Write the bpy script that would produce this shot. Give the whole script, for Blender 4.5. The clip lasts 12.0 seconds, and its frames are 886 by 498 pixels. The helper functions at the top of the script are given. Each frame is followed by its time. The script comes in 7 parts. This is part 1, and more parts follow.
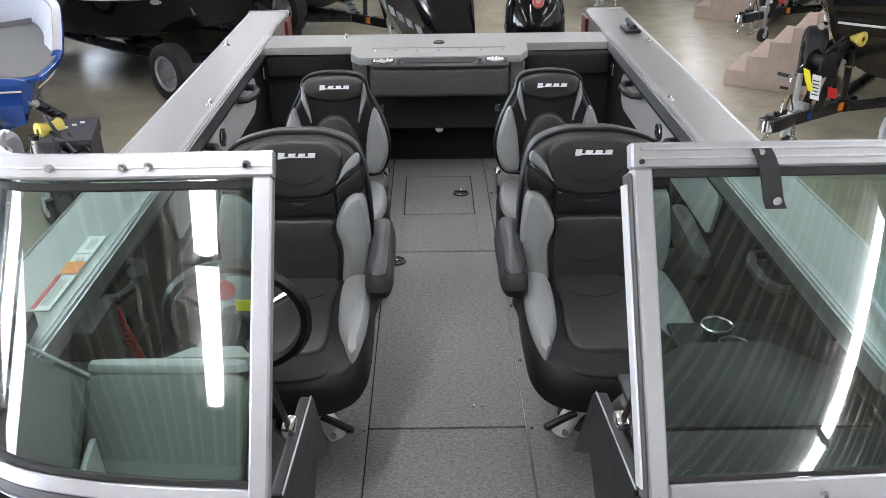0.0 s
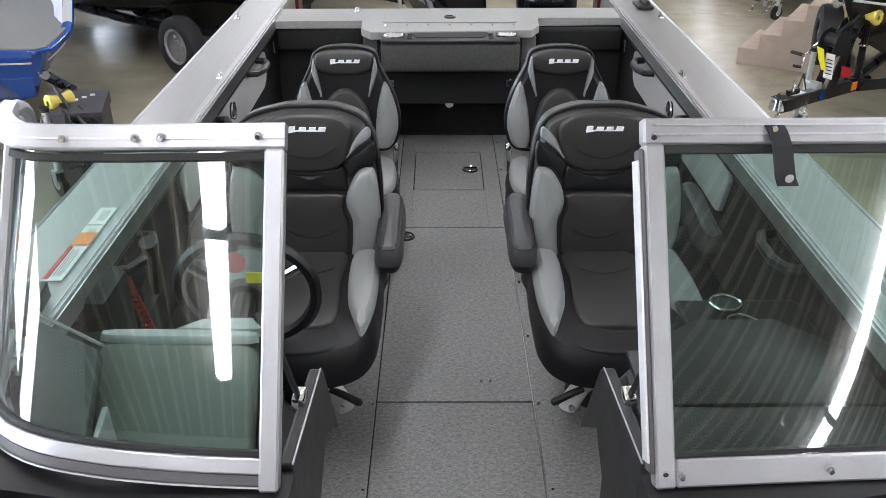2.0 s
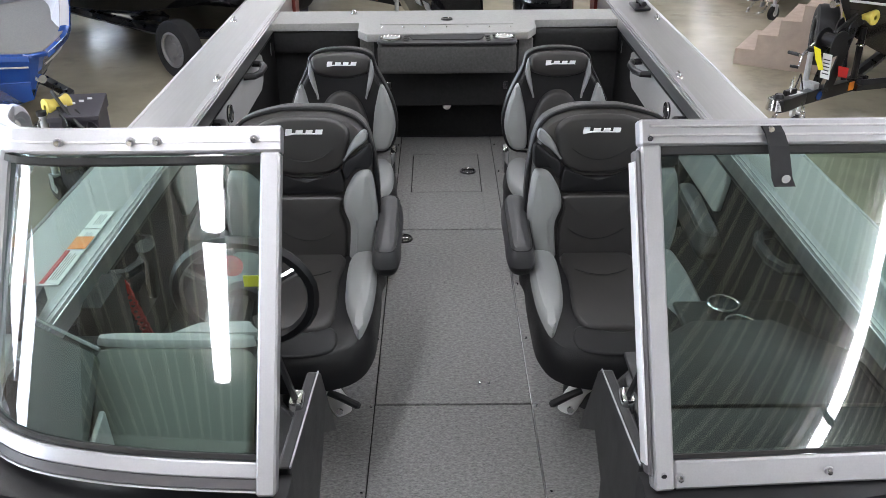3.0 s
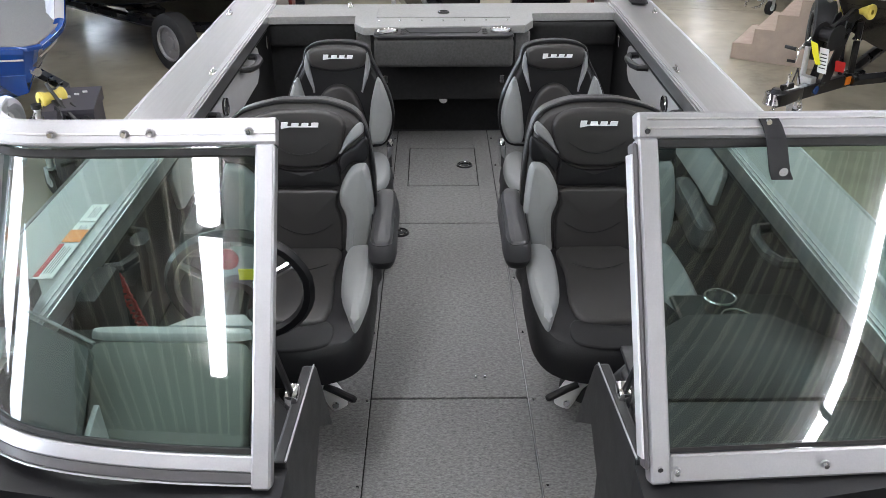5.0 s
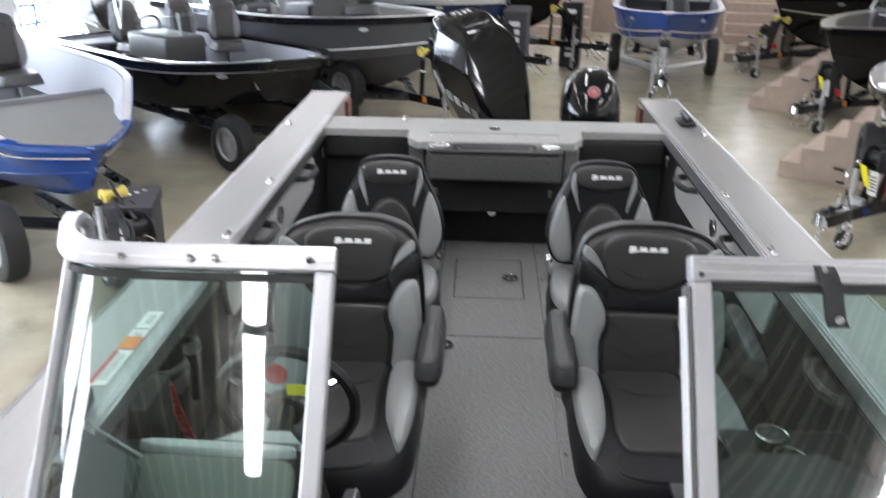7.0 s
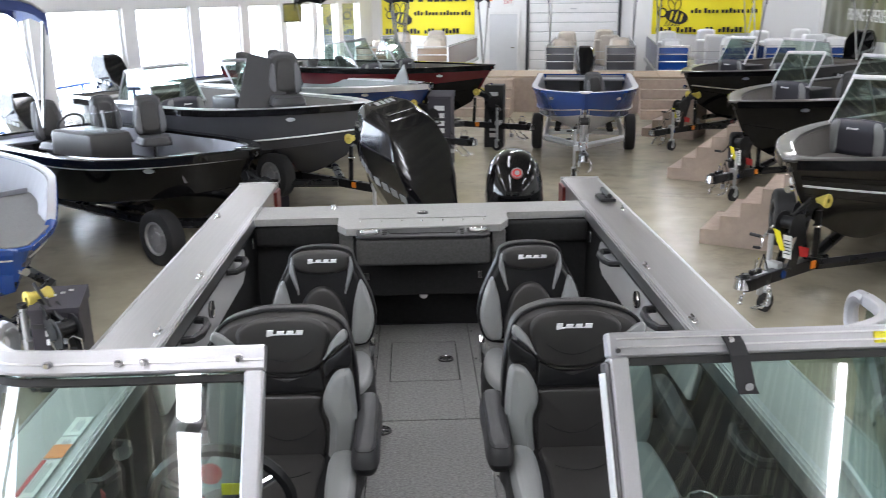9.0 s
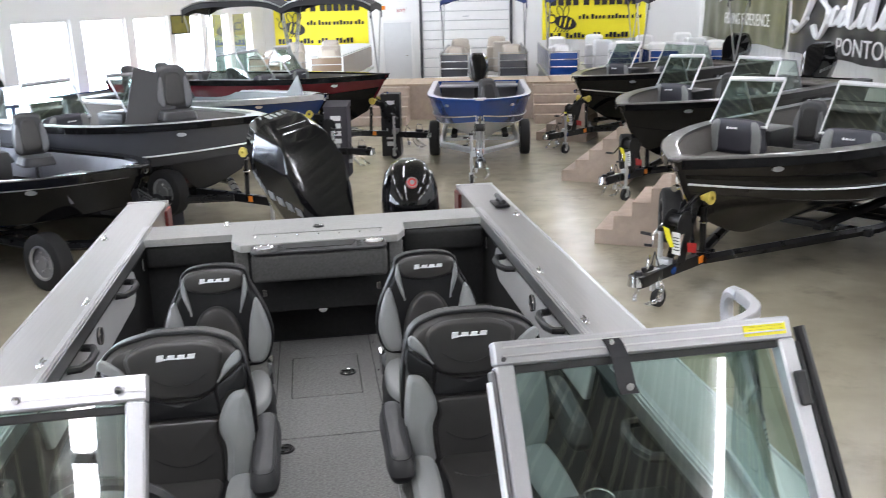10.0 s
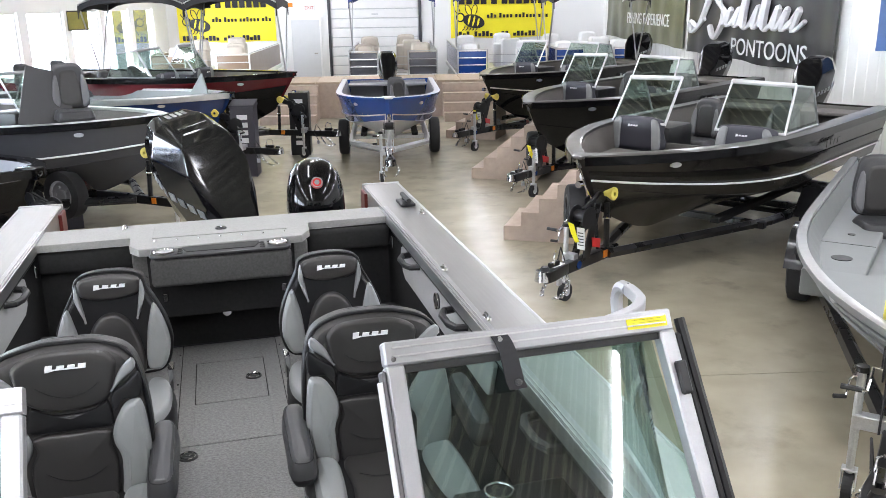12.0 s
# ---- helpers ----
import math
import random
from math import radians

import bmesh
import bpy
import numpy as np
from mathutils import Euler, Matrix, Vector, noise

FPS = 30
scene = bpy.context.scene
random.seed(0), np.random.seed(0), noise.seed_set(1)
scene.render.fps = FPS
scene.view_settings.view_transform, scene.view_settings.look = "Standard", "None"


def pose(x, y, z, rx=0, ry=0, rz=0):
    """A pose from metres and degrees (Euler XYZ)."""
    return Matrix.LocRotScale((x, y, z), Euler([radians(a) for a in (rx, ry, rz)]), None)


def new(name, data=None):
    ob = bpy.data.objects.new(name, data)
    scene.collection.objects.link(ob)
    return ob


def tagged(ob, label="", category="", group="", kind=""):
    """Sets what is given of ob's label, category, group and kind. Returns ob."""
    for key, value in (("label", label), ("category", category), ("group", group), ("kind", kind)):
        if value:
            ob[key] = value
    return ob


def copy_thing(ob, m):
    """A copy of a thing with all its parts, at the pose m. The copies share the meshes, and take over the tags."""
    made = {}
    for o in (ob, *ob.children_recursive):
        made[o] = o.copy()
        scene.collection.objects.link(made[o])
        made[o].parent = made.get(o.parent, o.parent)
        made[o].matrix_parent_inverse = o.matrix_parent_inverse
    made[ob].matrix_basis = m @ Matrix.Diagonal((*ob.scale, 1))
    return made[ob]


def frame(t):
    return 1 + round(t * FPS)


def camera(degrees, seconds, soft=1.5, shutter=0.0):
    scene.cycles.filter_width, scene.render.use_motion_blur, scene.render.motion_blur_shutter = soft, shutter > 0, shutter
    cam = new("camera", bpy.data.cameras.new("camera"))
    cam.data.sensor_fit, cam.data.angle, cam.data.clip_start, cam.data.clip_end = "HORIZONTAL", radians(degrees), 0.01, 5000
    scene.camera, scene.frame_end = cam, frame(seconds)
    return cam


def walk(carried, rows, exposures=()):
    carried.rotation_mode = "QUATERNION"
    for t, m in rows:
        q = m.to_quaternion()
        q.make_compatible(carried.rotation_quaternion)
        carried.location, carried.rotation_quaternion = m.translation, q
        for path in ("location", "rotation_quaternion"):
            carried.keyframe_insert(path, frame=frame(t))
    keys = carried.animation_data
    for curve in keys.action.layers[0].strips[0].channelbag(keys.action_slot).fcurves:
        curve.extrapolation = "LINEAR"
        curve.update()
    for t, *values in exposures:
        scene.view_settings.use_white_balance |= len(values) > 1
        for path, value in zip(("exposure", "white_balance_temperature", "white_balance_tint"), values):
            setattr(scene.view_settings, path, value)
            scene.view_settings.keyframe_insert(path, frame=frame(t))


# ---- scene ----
cam = camera(54.80, 12.0, soft=0.4, shutter=0.5)
# seconds, x, y, z, and the Euler degrees of pose()
ROWS = [
    (0, -0.0413, -0.1377, 2.5130, 63.383, 0.359, -0.923),
    (0.5, -0.0425, -0.1419, 2.5142, 63.449, 0.211, -0.635),
    (1, -0.0421, -0.1447, 2.5120, 62.989, 0.303, -0.479),
    (1.5, -0.0434, -0.1428, 2.5089, 62.102, 0.207, -0.260),
    (2, -0.0467, -0.1448, 2.5105, 61.844, 0.040, -0.183),
    (2.5, -0.0454, -0.1438, 2.5081, 61.830, 0.134, -0.331),
    (3, -0.0432, -0.1421, 2.5101, 61.964, 0.265, -0.401),
    (5, -0.0421, -0.1367, 2.5040, 61.602, 0.109, -0.570),
    (5.5, -0.0391, -0.1324, 2.5043, 61.650, 0.123, -0.529),
    (6, -0.0413, -0.1319, 2.5061, 61.665, -0.117, -0.159),
    (6.5, -0.0443, -0.1288, 2.5129, 62.430, -0.303, 0.129),
    (6.8, -0.0567, -0.1296, 2.5448, 66.200, -0.600, 1.450),
    (7, -0.0650, -0.1302, 2.5660, 68.229, -0.802, 2.866),
    (7.2, -0.0719, -0.1269, 2.5784, 69.937, -0.843, 4.735),
    (8.8, -0.0454, -0.1656, 2.6015, 73.555, 0.458, -0.623),
    (9, -0.0416, -0.1752, 2.6025, 73.572, 0.645, -2.130),
    (9.5, -0.0233, -0.1729, 2.6052, 73.565, 1.040, -5.460),
    (10, -0.0018, -0.1821, 2.6186, 73.958, 1.322, -8.954),
    (10.5, 0.0160, -0.1906, 2.6282, 74.715, 0.864, -11.630),
    (11, 0.0308, -0.1975, 2.6304, 74.596, 0.998, -13.420),
    (11.5, 0.0438, -0.1962, 2.6278, 73.798, 1.116, -14.552),
    (12, 0.0460, -0.2010, 2.6261, 73.713, 0.818, -14.731),
]
EXPOSURES = [(0.0, 0.24), (6.5, 0.24), (7.2, 0.28), (9.0, 0.11), (10.0, 0.31), (12.0, 0.54)]
walk(cam, [(t, pose(x, y, z, rx, ry, rz)) for t, x, y, z, rx, ry, rz in ROWS], EXPOSURES)

# ---- world and light ----
world = bpy.data.worlds.new("world")
scene.world = world
world.use_nodes = True
wn = world.node_tree
sky = wn.nodes.new("ShaderNodeTexSky")
sky.sky_type, sky.sun_disc = "NISHITA", False
sky.sun_elevation, sky.sun_rotation = radians(40), radians(250)
wn.links.new(sky.outputs[0], wn.nodes["Background"].inputs[0])
wn.nodes["Background"].inputs[1].default_value = 0.15

TUBE_GLOW = 33.0
WINDOW_GLOW = 13.0

# the building is turned against the boat: a runs to its right, b to its back
BUILDING = pose(0, 0, 0, 0, 0, -12.0)


# ---- materials ----
def nodes_of(name):
    m = bpy.data.materials.new(name)
    m.use_nodes = True
    return m, m.node_tree, m.node_tree.nodes["Principled BSDF"]


def mat(name, color, rough=0.5, metal=0.0, vary=0.12, scale=6.0, bump=0.0, bump_scale=120.0, coat=0.0, stretch=(1, 1, 1), rand=0.0, spec=0.5, stain=0.0):
    """A surface with broad colour variation, fine grain, uneven gloss and relief."""
    m, t, p = nodes_of(name)
    n, link = t.nodes.new, t.links.new
    co = n("ShaderNodeTexCoord")
    mp = n("ShaderNodeMapping")
    mp.inputs["Scale"].default_value = stretch
    link(co.outputs["Object"], mp.inputs["Vector"])
    big = n("ShaderNodeTexNoise")
    big.inputs["Scale"].default_value, big.inputs["Detail"].default_value = scale, 4
    fine = n("ShaderNodeTexNoise")
    fine.inputs["Scale"].default_value, fine.inputs["Detail"].default_value = bump_scale, 3
    link(mp.outputs[0], big.inputs["Vector"])
    link(mp.outputs[0], fine.inputs["Vector"])
    both = n("ShaderNodeMath")
    both.operation = "MULTIPLY_ADD"
    both.inputs[1].default_value = 0.5
    half = n("ShaderNodeMath")
    half.operation = "MULTIPLY"
    half.inputs[1].default_value = 0.5
    link(fine.outputs[0], half.inputs[0])
    link(big.outputs[0], both.inputs[0])
    link(half.outputs[0], both.inputs[2])
    ramp = n("ShaderNodeMapRange")
    ramp.inputs[1].default_value, ramp.inputs[2].default_value = 0.3, 0.7
    ramp.inputs[3].default_value, ramp.inputs[4].default_value = 1 - vary, 1 + vary
    link(both.outputs[0], ramp.inputs[0])
    value = ramp.outputs[0]
    if rand:
        info = n("ShaderNodeObjectInfo")
        r2 = n("ShaderNodeMapRange")
        r2.inputs[3].default_value, r2.inputs[4].default_value = 1 - rand, 1 + rand
        link(info.outputs["Random"], r2.inputs[0])
        mul = n("ShaderNodeMath")
        mul.operation = "MULTIPLY"
        link(value, mul.inputs[0])
        link(r2.outputs[0], mul.inputs[1])
        value = mul.outputs[0]
    if stain:
        spot = n("ShaderNodeTexNoise")
        spot.inputs["Scale"].default_value, spot.inputs["Detail"].default_value, spot.inputs["Roughness"].default_value = 1.7, 7, 0.62
        link(mp.outputs[0], spot.inputs["Vector"])
        r3 = n("ShaderNodeMapRange")
        r3.inputs[1].default_value, r3.inputs[2].default_value = 0.55, 0.72
        r3.inputs[3].default_value, r3.inputs[4].default_value = 1.0, 1 - stain
        link(spot.outputs[0], r3.inputs[0])
        mul3 = n("ShaderNodeMath")
        mul3.operation = "MULTIPLY"
        link(value, mul3.inputs[0])
        link(r3.outputs[0], mul3.inputs[1])
        value = mul3.outputs[0]
    hsv = n("ShaderNodeHueSaturation")
    hsv.inputs["Color"].default_value = (*color, 1)
    link(value, hsv.inputs["Value"])
    link(hsv.outputs[0], p.inputs["Base Color"])
    rr = n("ShaderNodeMapRange")
    rr.inputs[1].default_value, rr.inputs[2].default_value = 0.3, 0.7
    rr.inputs[3].default_value, rr.inputs[4].default_value = max(0.02, rough * 0.93), min(1, rough * 1.07)
    link(big.outputs[0], rr.inputs[0])
    link(rr.outputs[0], p.inputs["Roughness"])
    p.inputs["Metallic"].default_value = metal
    p.inputs["Specular IOR Level"].default_value = spec
    if coat:
        p.inputs["Coat Weight"].default_value, p.inputs["Coat Roughness"].default_value = coat, 0.04
    if bump:
        b = n("ShaderNodeBump")
        b.inputs["Strength"].default_value, b.inputs["Distance"].default_value = bump, 0.002
        link(fine.outputs[0], b.inputs["Height"])
        link(b.outputs[0], p.inputs["Normal"])
    return m


def glow(name, color, strength):
    m, t, p = nodes_of(name)
    p.inputs["Base Color"].default_value = (0.8, 0.8, 0.8, 1)
    p.inputs["Emission Color"].default_value = (*color, 1)
    p.inputs["Emission Strength"].default_value = strength
    return m


def glass_mat(name, tint, gloss=0.09):
    """Thin tinted sheet: clear view through it with a mirror share."""
    m = bpy.data.materials.new(name)
    m.use_nodes = True
    t = m.node_tree
    t.nodes.clear()
    n, link = t.nodes.new, t.links.new
    out, mix = n("ShaderNodeOutputMaterial"), n("ShaderNodeMixShader")
    tr, gl, fr = n("ShaderNodeBsdfTransparent"), n("ShaderNodeBsdfGlossy"), n("ShaderNodeLayerWeight")
    tr.inputs[0].default_value = (*tint, 1)
    gl.inputs["Roughness"].default_value = 0.015
    fr.inputs["Blend"].default_value = 0.5
    pw = n("ShaderNodeMath")
    pw.operation = "POWER"
    pw.inputs[1].default_value = 4.0
    add = n("ShaderNodeMath")
    add.operation = "MULTIPLY_ADD"
    add.inputs[1].default_value = 0.75
    add.inputs[2].default_value = gloss
    link(fr.outputs["Facing"], pw.inputs[0])
    link(pw.outputs[0], add.inputs[0])
    link(add.outputs[0], mix.inputs[0])
    link(tr.outputs[0], mix.inputs[1])
    link(gl.outputs[0], mix.inputs[2])
    link(mix.outputs[0], out.inputs[0])
    return m


M_CONCRETE = mat("polished_concrete", (0.365, 0.328, 0.243), 0.25, vary=0.22, scale=0.8, bump=0.0, bump_scale=2.7, stain=0.28)
M_WALL = mat("white_wall_paint", (0.80, 0.80, 0.79), 0.6, vary=0.03, scale=0.8)
M_RIB = mat("white_liner_steel", (0.78, 0.78, 0.76), 0.35, vary=0.04, scale=1.0)
# pale tone stands in for lamplight on the rib sides
M_CEILRIB = mat("lit_tone_ceiling_ribs", (0.70, 0.66, 0.55), 0.5, vary=0.04)
M_CEIL = mat("grey_ceiling_steel", (0.29, 0.28, 0.255), 0.5, vary=0.05, scale=0.7)
M_TUBE = glow("fluorescent_tube", (0.955, 0.965, 1.05), TUBE_GLOW)
M_WHITE = mat("white_enamel", (0.78, 0.78, 0.77), 0.4, vary=0.04)
M_SOLE = mat("textured_floor_vinyl", (0.198, 0.196, 0.191), 0.6, vary=0.6, scale=120, bump=0.6, bump_scale=260, stretch=(0.55, 1, 1), spec=0.35)
M_CARPET = mat("dark_marine_carpet", (0.026, 0.026, 0.026), 0.95, vary=0.15, scale=40, bump=0.0, bump_scale=63, spec=0.1)
M_CARPET2 = mat("grey_marine_carpet", (0.16, 0.16, 0.155), 0.95, vary=0.3, scale=80, bump=0.8, bump_scale=480, spec=0.1)
M_BOXCARPET = mat("charcoal_box_carpet", (0.075, 0.075, 0.073), 0.95, vary=0.3, scale=80, bump=0.8, bump_scale=480, spec=0.1)
M_STERN = mat("pale_grey_stern_vinyl", (0.285, 0.285, 0.275), 0.6, vary=0.18, scale=60, bump=0.4, bump_scale=300)
M_ALU = mat("brushed_aluminium", (0.55, 0.55, 0.55), 0.32, metal=0.95, vary=0.10, scale=14, bump=0.08, bump_scale=160, stretch=(1, 0.06, 1))
M_CAP = mat("silver_metallic_paint", (0.39, 0.386, 0.382), 0.40, metal=0.8, vary=0.06, scale=18, bump=0.04, bump_scale=90, stretch=(1, 0.04, 1))
M_FRAME = mat("satin_anodised_aluminium", (0.43, 0.43, 0.445), 0.40, metal=0.7, vary=0.05, scale=20, bump=0.03, bump_scale=300)
M_INSERT = mat("dark_rail_insert", (0.085, 0.08, 0.085), 0.45, vary=0.08)
M_CHROME = mat("polished_stainless", (0.75, 0.75, 0.76), 0.1, metal=1.0, vary=0.03)
M_BLACK = mat("black_plastic", (0.008, 0.008, 0.009), 0.45, vary=0.15, scale=20, bump=0.1, bump_scale=300)
M_RUBBER = mat("black_rubber", (0.016, 0.016, 0.016), 0.75, vary=0.2, scale=25, bump=0.2)
M_VINYL = mat("charcoal_vinyl", (0.025, 0.0235, 0.0225), 0.42, vary=0.15, scale=18, bump=0.25, bump_scale=420, spec=0.5)
M_VINYL2 = mat("black_vinyl", (0.0075, 0.0075, 0.0082), 0.46, vary=0.15, scale=18, bump=0.25, bump_scale=420, spec=0.32)
M_VGREY = mat("light_grey_vinyl", (0.215, 0.222, 0.222), 0.45, vary=0.06, scale=16, bump=0.2, bump_scale=420)
M_SLATE = mat("slate_blue_vinyl", (0.040, 0.040, 0.052), 0.45, vary=0.08, scale=16, bump=0.2, bump_scale=420)
M_VMID = mat("slate_grey_vinyl", (0.034, 0.034, 0.036), 0.45, vary=0.08, scale=16, bump=0.2, bump_scale=420)
M_LOGO = mat("silver_embroidery", (0.75, 0.75, 0.76), 0.5, vary=0.05)
M_PANEL = mat("pale_grey_panel", (0.42, 0.42, 0.42), 0.5, vary=0.08, scale=10, bump=0.15)
M_DASH = mat("satin_black_dash", (0.0085, 0.009, 0.0095), 0.42, vary=0.12, scale=20, bump=0.2, bump_scale=380)
M_FLAP = mat("dark_green_grey_flap", (0.032, 0.040, 0.038), 0.4, vary=0.1, scale=14, bump=0.2, bump_scale=300)
M_DASHLID = mat("grey_green_dash_pad", (0.115, 0.125, 0.108), 0.5, vary=0.1, scale=14, bump=0.25, bump_scale=300)
M_GLOSSBLACK = mat("gloss_black_cowl", (0.004, 0.004, 0.0045), 0.06, vary=0.1, spec=0.4)
M_RED = mat("red_enamel", (0.45, 0.02, 0.02), 0.35, vary=0.08)
M_MAROON = mat("dark_red_lens", (0.14, 0.02, 0.015), 0.35, vary=0.1)
M_YELLOW = mat("yellow_rubber", (0.62, 0.50, 0.10), 0.5, vary=0.08)
M_LABELY = mat("yellow_label", (0.80, 0.72, 0.02), 0.5, vary=0.04)
M_ORANGE = mat("orange_lens", (0.75, 0.22, 0.02), 0.3, vary=0.05)
M_BOWCARPET = mat("taupe_bow_carpet", (0.15, 0.14, 0.13), 0.95, vary=0.2, scale=60, bump=0.6, bump_scale=300, spec=0.1)
M_STAIR = mat("tan_carpet", (0.44, 0.355, 0.295), 0.95, vary=0.15, scale=10, bump=0.5, bump_scale=220, spec=0.1)
M_WOOD = mat("platform_boards", (0.42, 0.33, 0.24), 0.7, vary=0.15, scale=5, rand=0.1)
M_BANNERY = mat("yellow_banner_vinyl", (0.86, 0.74, 0.02), 0.45, vary=0.05, scale=3)
M_BANNERK = mat("black_banner_vinyl", (0.035, 0.035, 0.035), 0.3, vary=0.3, scale=2.5)
M_OLIVE = mat("dull_olive_picture", (0.20, 0.18, 0.03), 0.4, vary=0.3, scale=6)
M_POSTER = mat("blue_poster_vinyl", (0.05, 0.12, 0.30), 0.4, vary=0.35, scale=2.5)
M_BANNERG = mat("dark_camouflage_banner", (0.10, 0.105, 0.065), 0.35, vary=0.7, scale=3.5)
M_GALV = mat("galvanised_steel", (0.55, 0.56, 0.57), 0.4, metal=0.8, vary=0.12, scale=30)
M_TRAILER = mat("black_trailer_paint", (0.008, 0.008, 0.009), 0.28, vary=0.1, coat=0.15, spec=0.35)
M_TYRE = mat("tyre_rubber", (0.017, 0.017, 0.018), 0.7, vary=0.15, scale=30, bump=0.2)
M_RIM = mat("silver_wheel", (0.42, 0.42, 0.43), 0.35, metal=0.6, vary=0.05)
M_GLASS = glass_mat("tinted_windshield_glass", (0.435, 0.585, 0.545), 0.092)
M_GLASS3 = glass_mat("pale_green_windshield_glass", (0.78, 0.86, 0.82), 0.10)
M_GLASS2 = glass_mat("clear_window_glass", (0.94, 0.97, 0.97), 0.03)
M_SKYGLOW = glow("bright_daylight", (0.89, 0.94, 1.10), WINDOW_GLOW)
M_NAVY = mat("navy_canvas", (0.03, 0.05, 0.16), 0.8, vary=0.1)
M_CANVAS = mat("black_canvas", (0.02, 0.02, 0.022), 0.8, vary=0.1)
M_BLUEPAINT = mat("blue_boat_paint", (0.008, 0.045, 0.21), 0.22, vary=0.06, coat=0.15)
M_REDPAINT = mat("dark_red_boat_paint", (0.085, 0.006, 0.009), 0.2, vary=0.06, coat=0.5)
M_NAVYPAINT = mat("navy_boat_paint", (0.008, 0.025, 0.11), 0.2, vary=0.06, coat=0.5)
M_BLACKPAINT = mat("black_boat_paint", (0.005, 0.005, 0.0055), 0.10, vary=0.08, coat=0.12, spec=0.25)
M_BROWNPAINT = mat("bronze_boat_paint", (0.026, 0.023, 0.021), 0.20, metal=0.15, vary=0.06, coat=0.2, spec=0.35)
M_BRONZECAP = mat("bronze_metallic_gunwale", (0.062, 0.058, 0.054), 0.32, metal=0.4, vary=0.06, coat=0.3)
M_SILVER = mat("bright_silver_frame", (0.78, 0.78, 0.79), 0.35, metal=0.5, vary=0.04, scale=12)
M_GREYPAINT = mat("grey_boat_paint", (0.078, 0.079, 0.088), 0.22, metal=0.2, vary=0.06, coat=0.35)
M_BAREALU = mat("bare_aluminium_hull", (0.50, 0.50, 0.50), 0.42, metal=0.5, vary=0.08, scale=8)
M_PALEALU = mat("painted_grey_aluminium", (0.205, 0.215, 0.213), 0.45, vary=0.05, scale=6)
M_PALEGREY = mat("pale_lilac_grey_paint", (0.21, 0.21, 0.235), 0.5, vary=0.08, scale=20)
M_TAN = mat("tan_vinyl", (0.50, 0.45, 0.38), 0.5, vary=0.06)
M_PANELBROWN = mat("brown_fence_panel", (0.22, 0.15, 0.10), 0.3, vary=0.08, coat=0.3)
M_DOOR = mat("pale_grey_door", (0.62, 0.63, 0.64), 0.45, vary=0.04)


# ---- geometry helpers ----
def mesh_of(name, bm, material, smooth=False):
    me = bpy.data.meshes.new(name)
    bmesh.ops.recalc_face_normals(bm, faces=bm.faces)
    bm.to_mesh(me)
    bm.free()
    me.materials.append(material)
    if smooth:
        for p in me.polygons:
            p.use_smooth = True
        me.set_sharp_from_angle(angle=radians(29))
    return me


def part(name, bm, material, parent, label="", smooth=False):
    ob = new(name, mesh_of(name, bm, material, smooth))
    ob.parent = parent
    if label:
        ob["label"] = label
    return ob


def thing(name, m, label, category, group="", kind=""):
    ob = new(name)
    ob.empty_display_size = 0.1
    ob.matrix_basis = m
    return tagged(ob, label, category, group, kind)


def setting(name, bm, material, label, category, m=None, smooth=False):
    ob = new(name, mesh_of(name, bm, material, smooth))
    if m is not None:
        ob.matrix_basis = m
    return tagged(ob, label, category, "", "structure")


def box(x0, x1, y0, y1, z0, z1, bevel=0.0, seg=2, bm=None, m=None):
    """A box between two corners, its edges rounded."""
    b = bmesh.new()
    bmesh.ops.create_cube(b, size=1)
    bmesh.ops.transform(b, verts=b.verts, matrix=Matrix.Translation(((x0 + x1) / 2, (y0 + y1) / 2, (z0 + z1) / 2)) @ Matrix.Diagonal((abs(x1 - x0), abs(y1 - y0), abs(z1 - z0), 1)))
    if bevel:
        bmesh.ops.bevel(b, geom=b.edges[:], offset=bevel, segments=seg, affect="EDGES", profile=0.5)
    if m is not None:
        bmesh.ops.transform(b, verts=b.verts, matrix=m)
    return join(bm, b)


def join(bm, b):
    if bm is None:
        return b
    me = bpy.data.meshes.new("tmp")
    b.to_mesh(me)
    b.free()
    bm.from_mesh(me)
    bpy.data.meshes.remove(me)
    return bm


def tube(points, r, n=8, closed=False, bm=None, caps=True):
    """A round bar along a line of points; r may be one radius or one a point."""
    b = bm or bmesh.new()
    pts = [Vector(p) for p in points]
    k = len(pts)
    rings, ref = [], None
    for i, p in enumerate(pts):
        d = (pts[(i + 1) % k] - pts[i - 1]) if closed else (pts[min(i + 1, k - 1)] - pts[max(i - 1, 0)])
        d.normalize()
        if ref is None:
            ref = d.orthogonal().normalized()
        ref = (ref - d * ref.dot(d)).normalized()
        side = d.cross(ref)
        rad = r[i] if isinstance(r, (list, tuple)) else r
        rings.append([b.verts.new(p + rad * (math.cos(a) * ref + math.sin(a) * side)) for a in (2 * math.pi * j / n for j in range(n))])
    for i in range(k if closed else k - 1):
        q0, q1 = rings[i], rings[(i + 1) % k]
        for j in range(n):
            b.faces.new((q0[j], q0[(j + 1) % n], q1[(j + 1) % n], q1[j]))
    if caps and not closed:
        b.faces.new(rings[0])
        b.faces.new(rings[-1])
    return b


def arc(c, r, a0, a1, n=10, plane="xz"):
    out = []
    for i in range(n + 1):
        a = radians(a0 + (a1 - a0) * i / n)
        u, v = r * math.cos(a), r * math.sin(a)
        d = {"xz": (u, 0, v), "xy": (u, v, 0), "yz": (0, u, v)}[plane]
        out.append(Vector(c) + Vector(d))
    return out


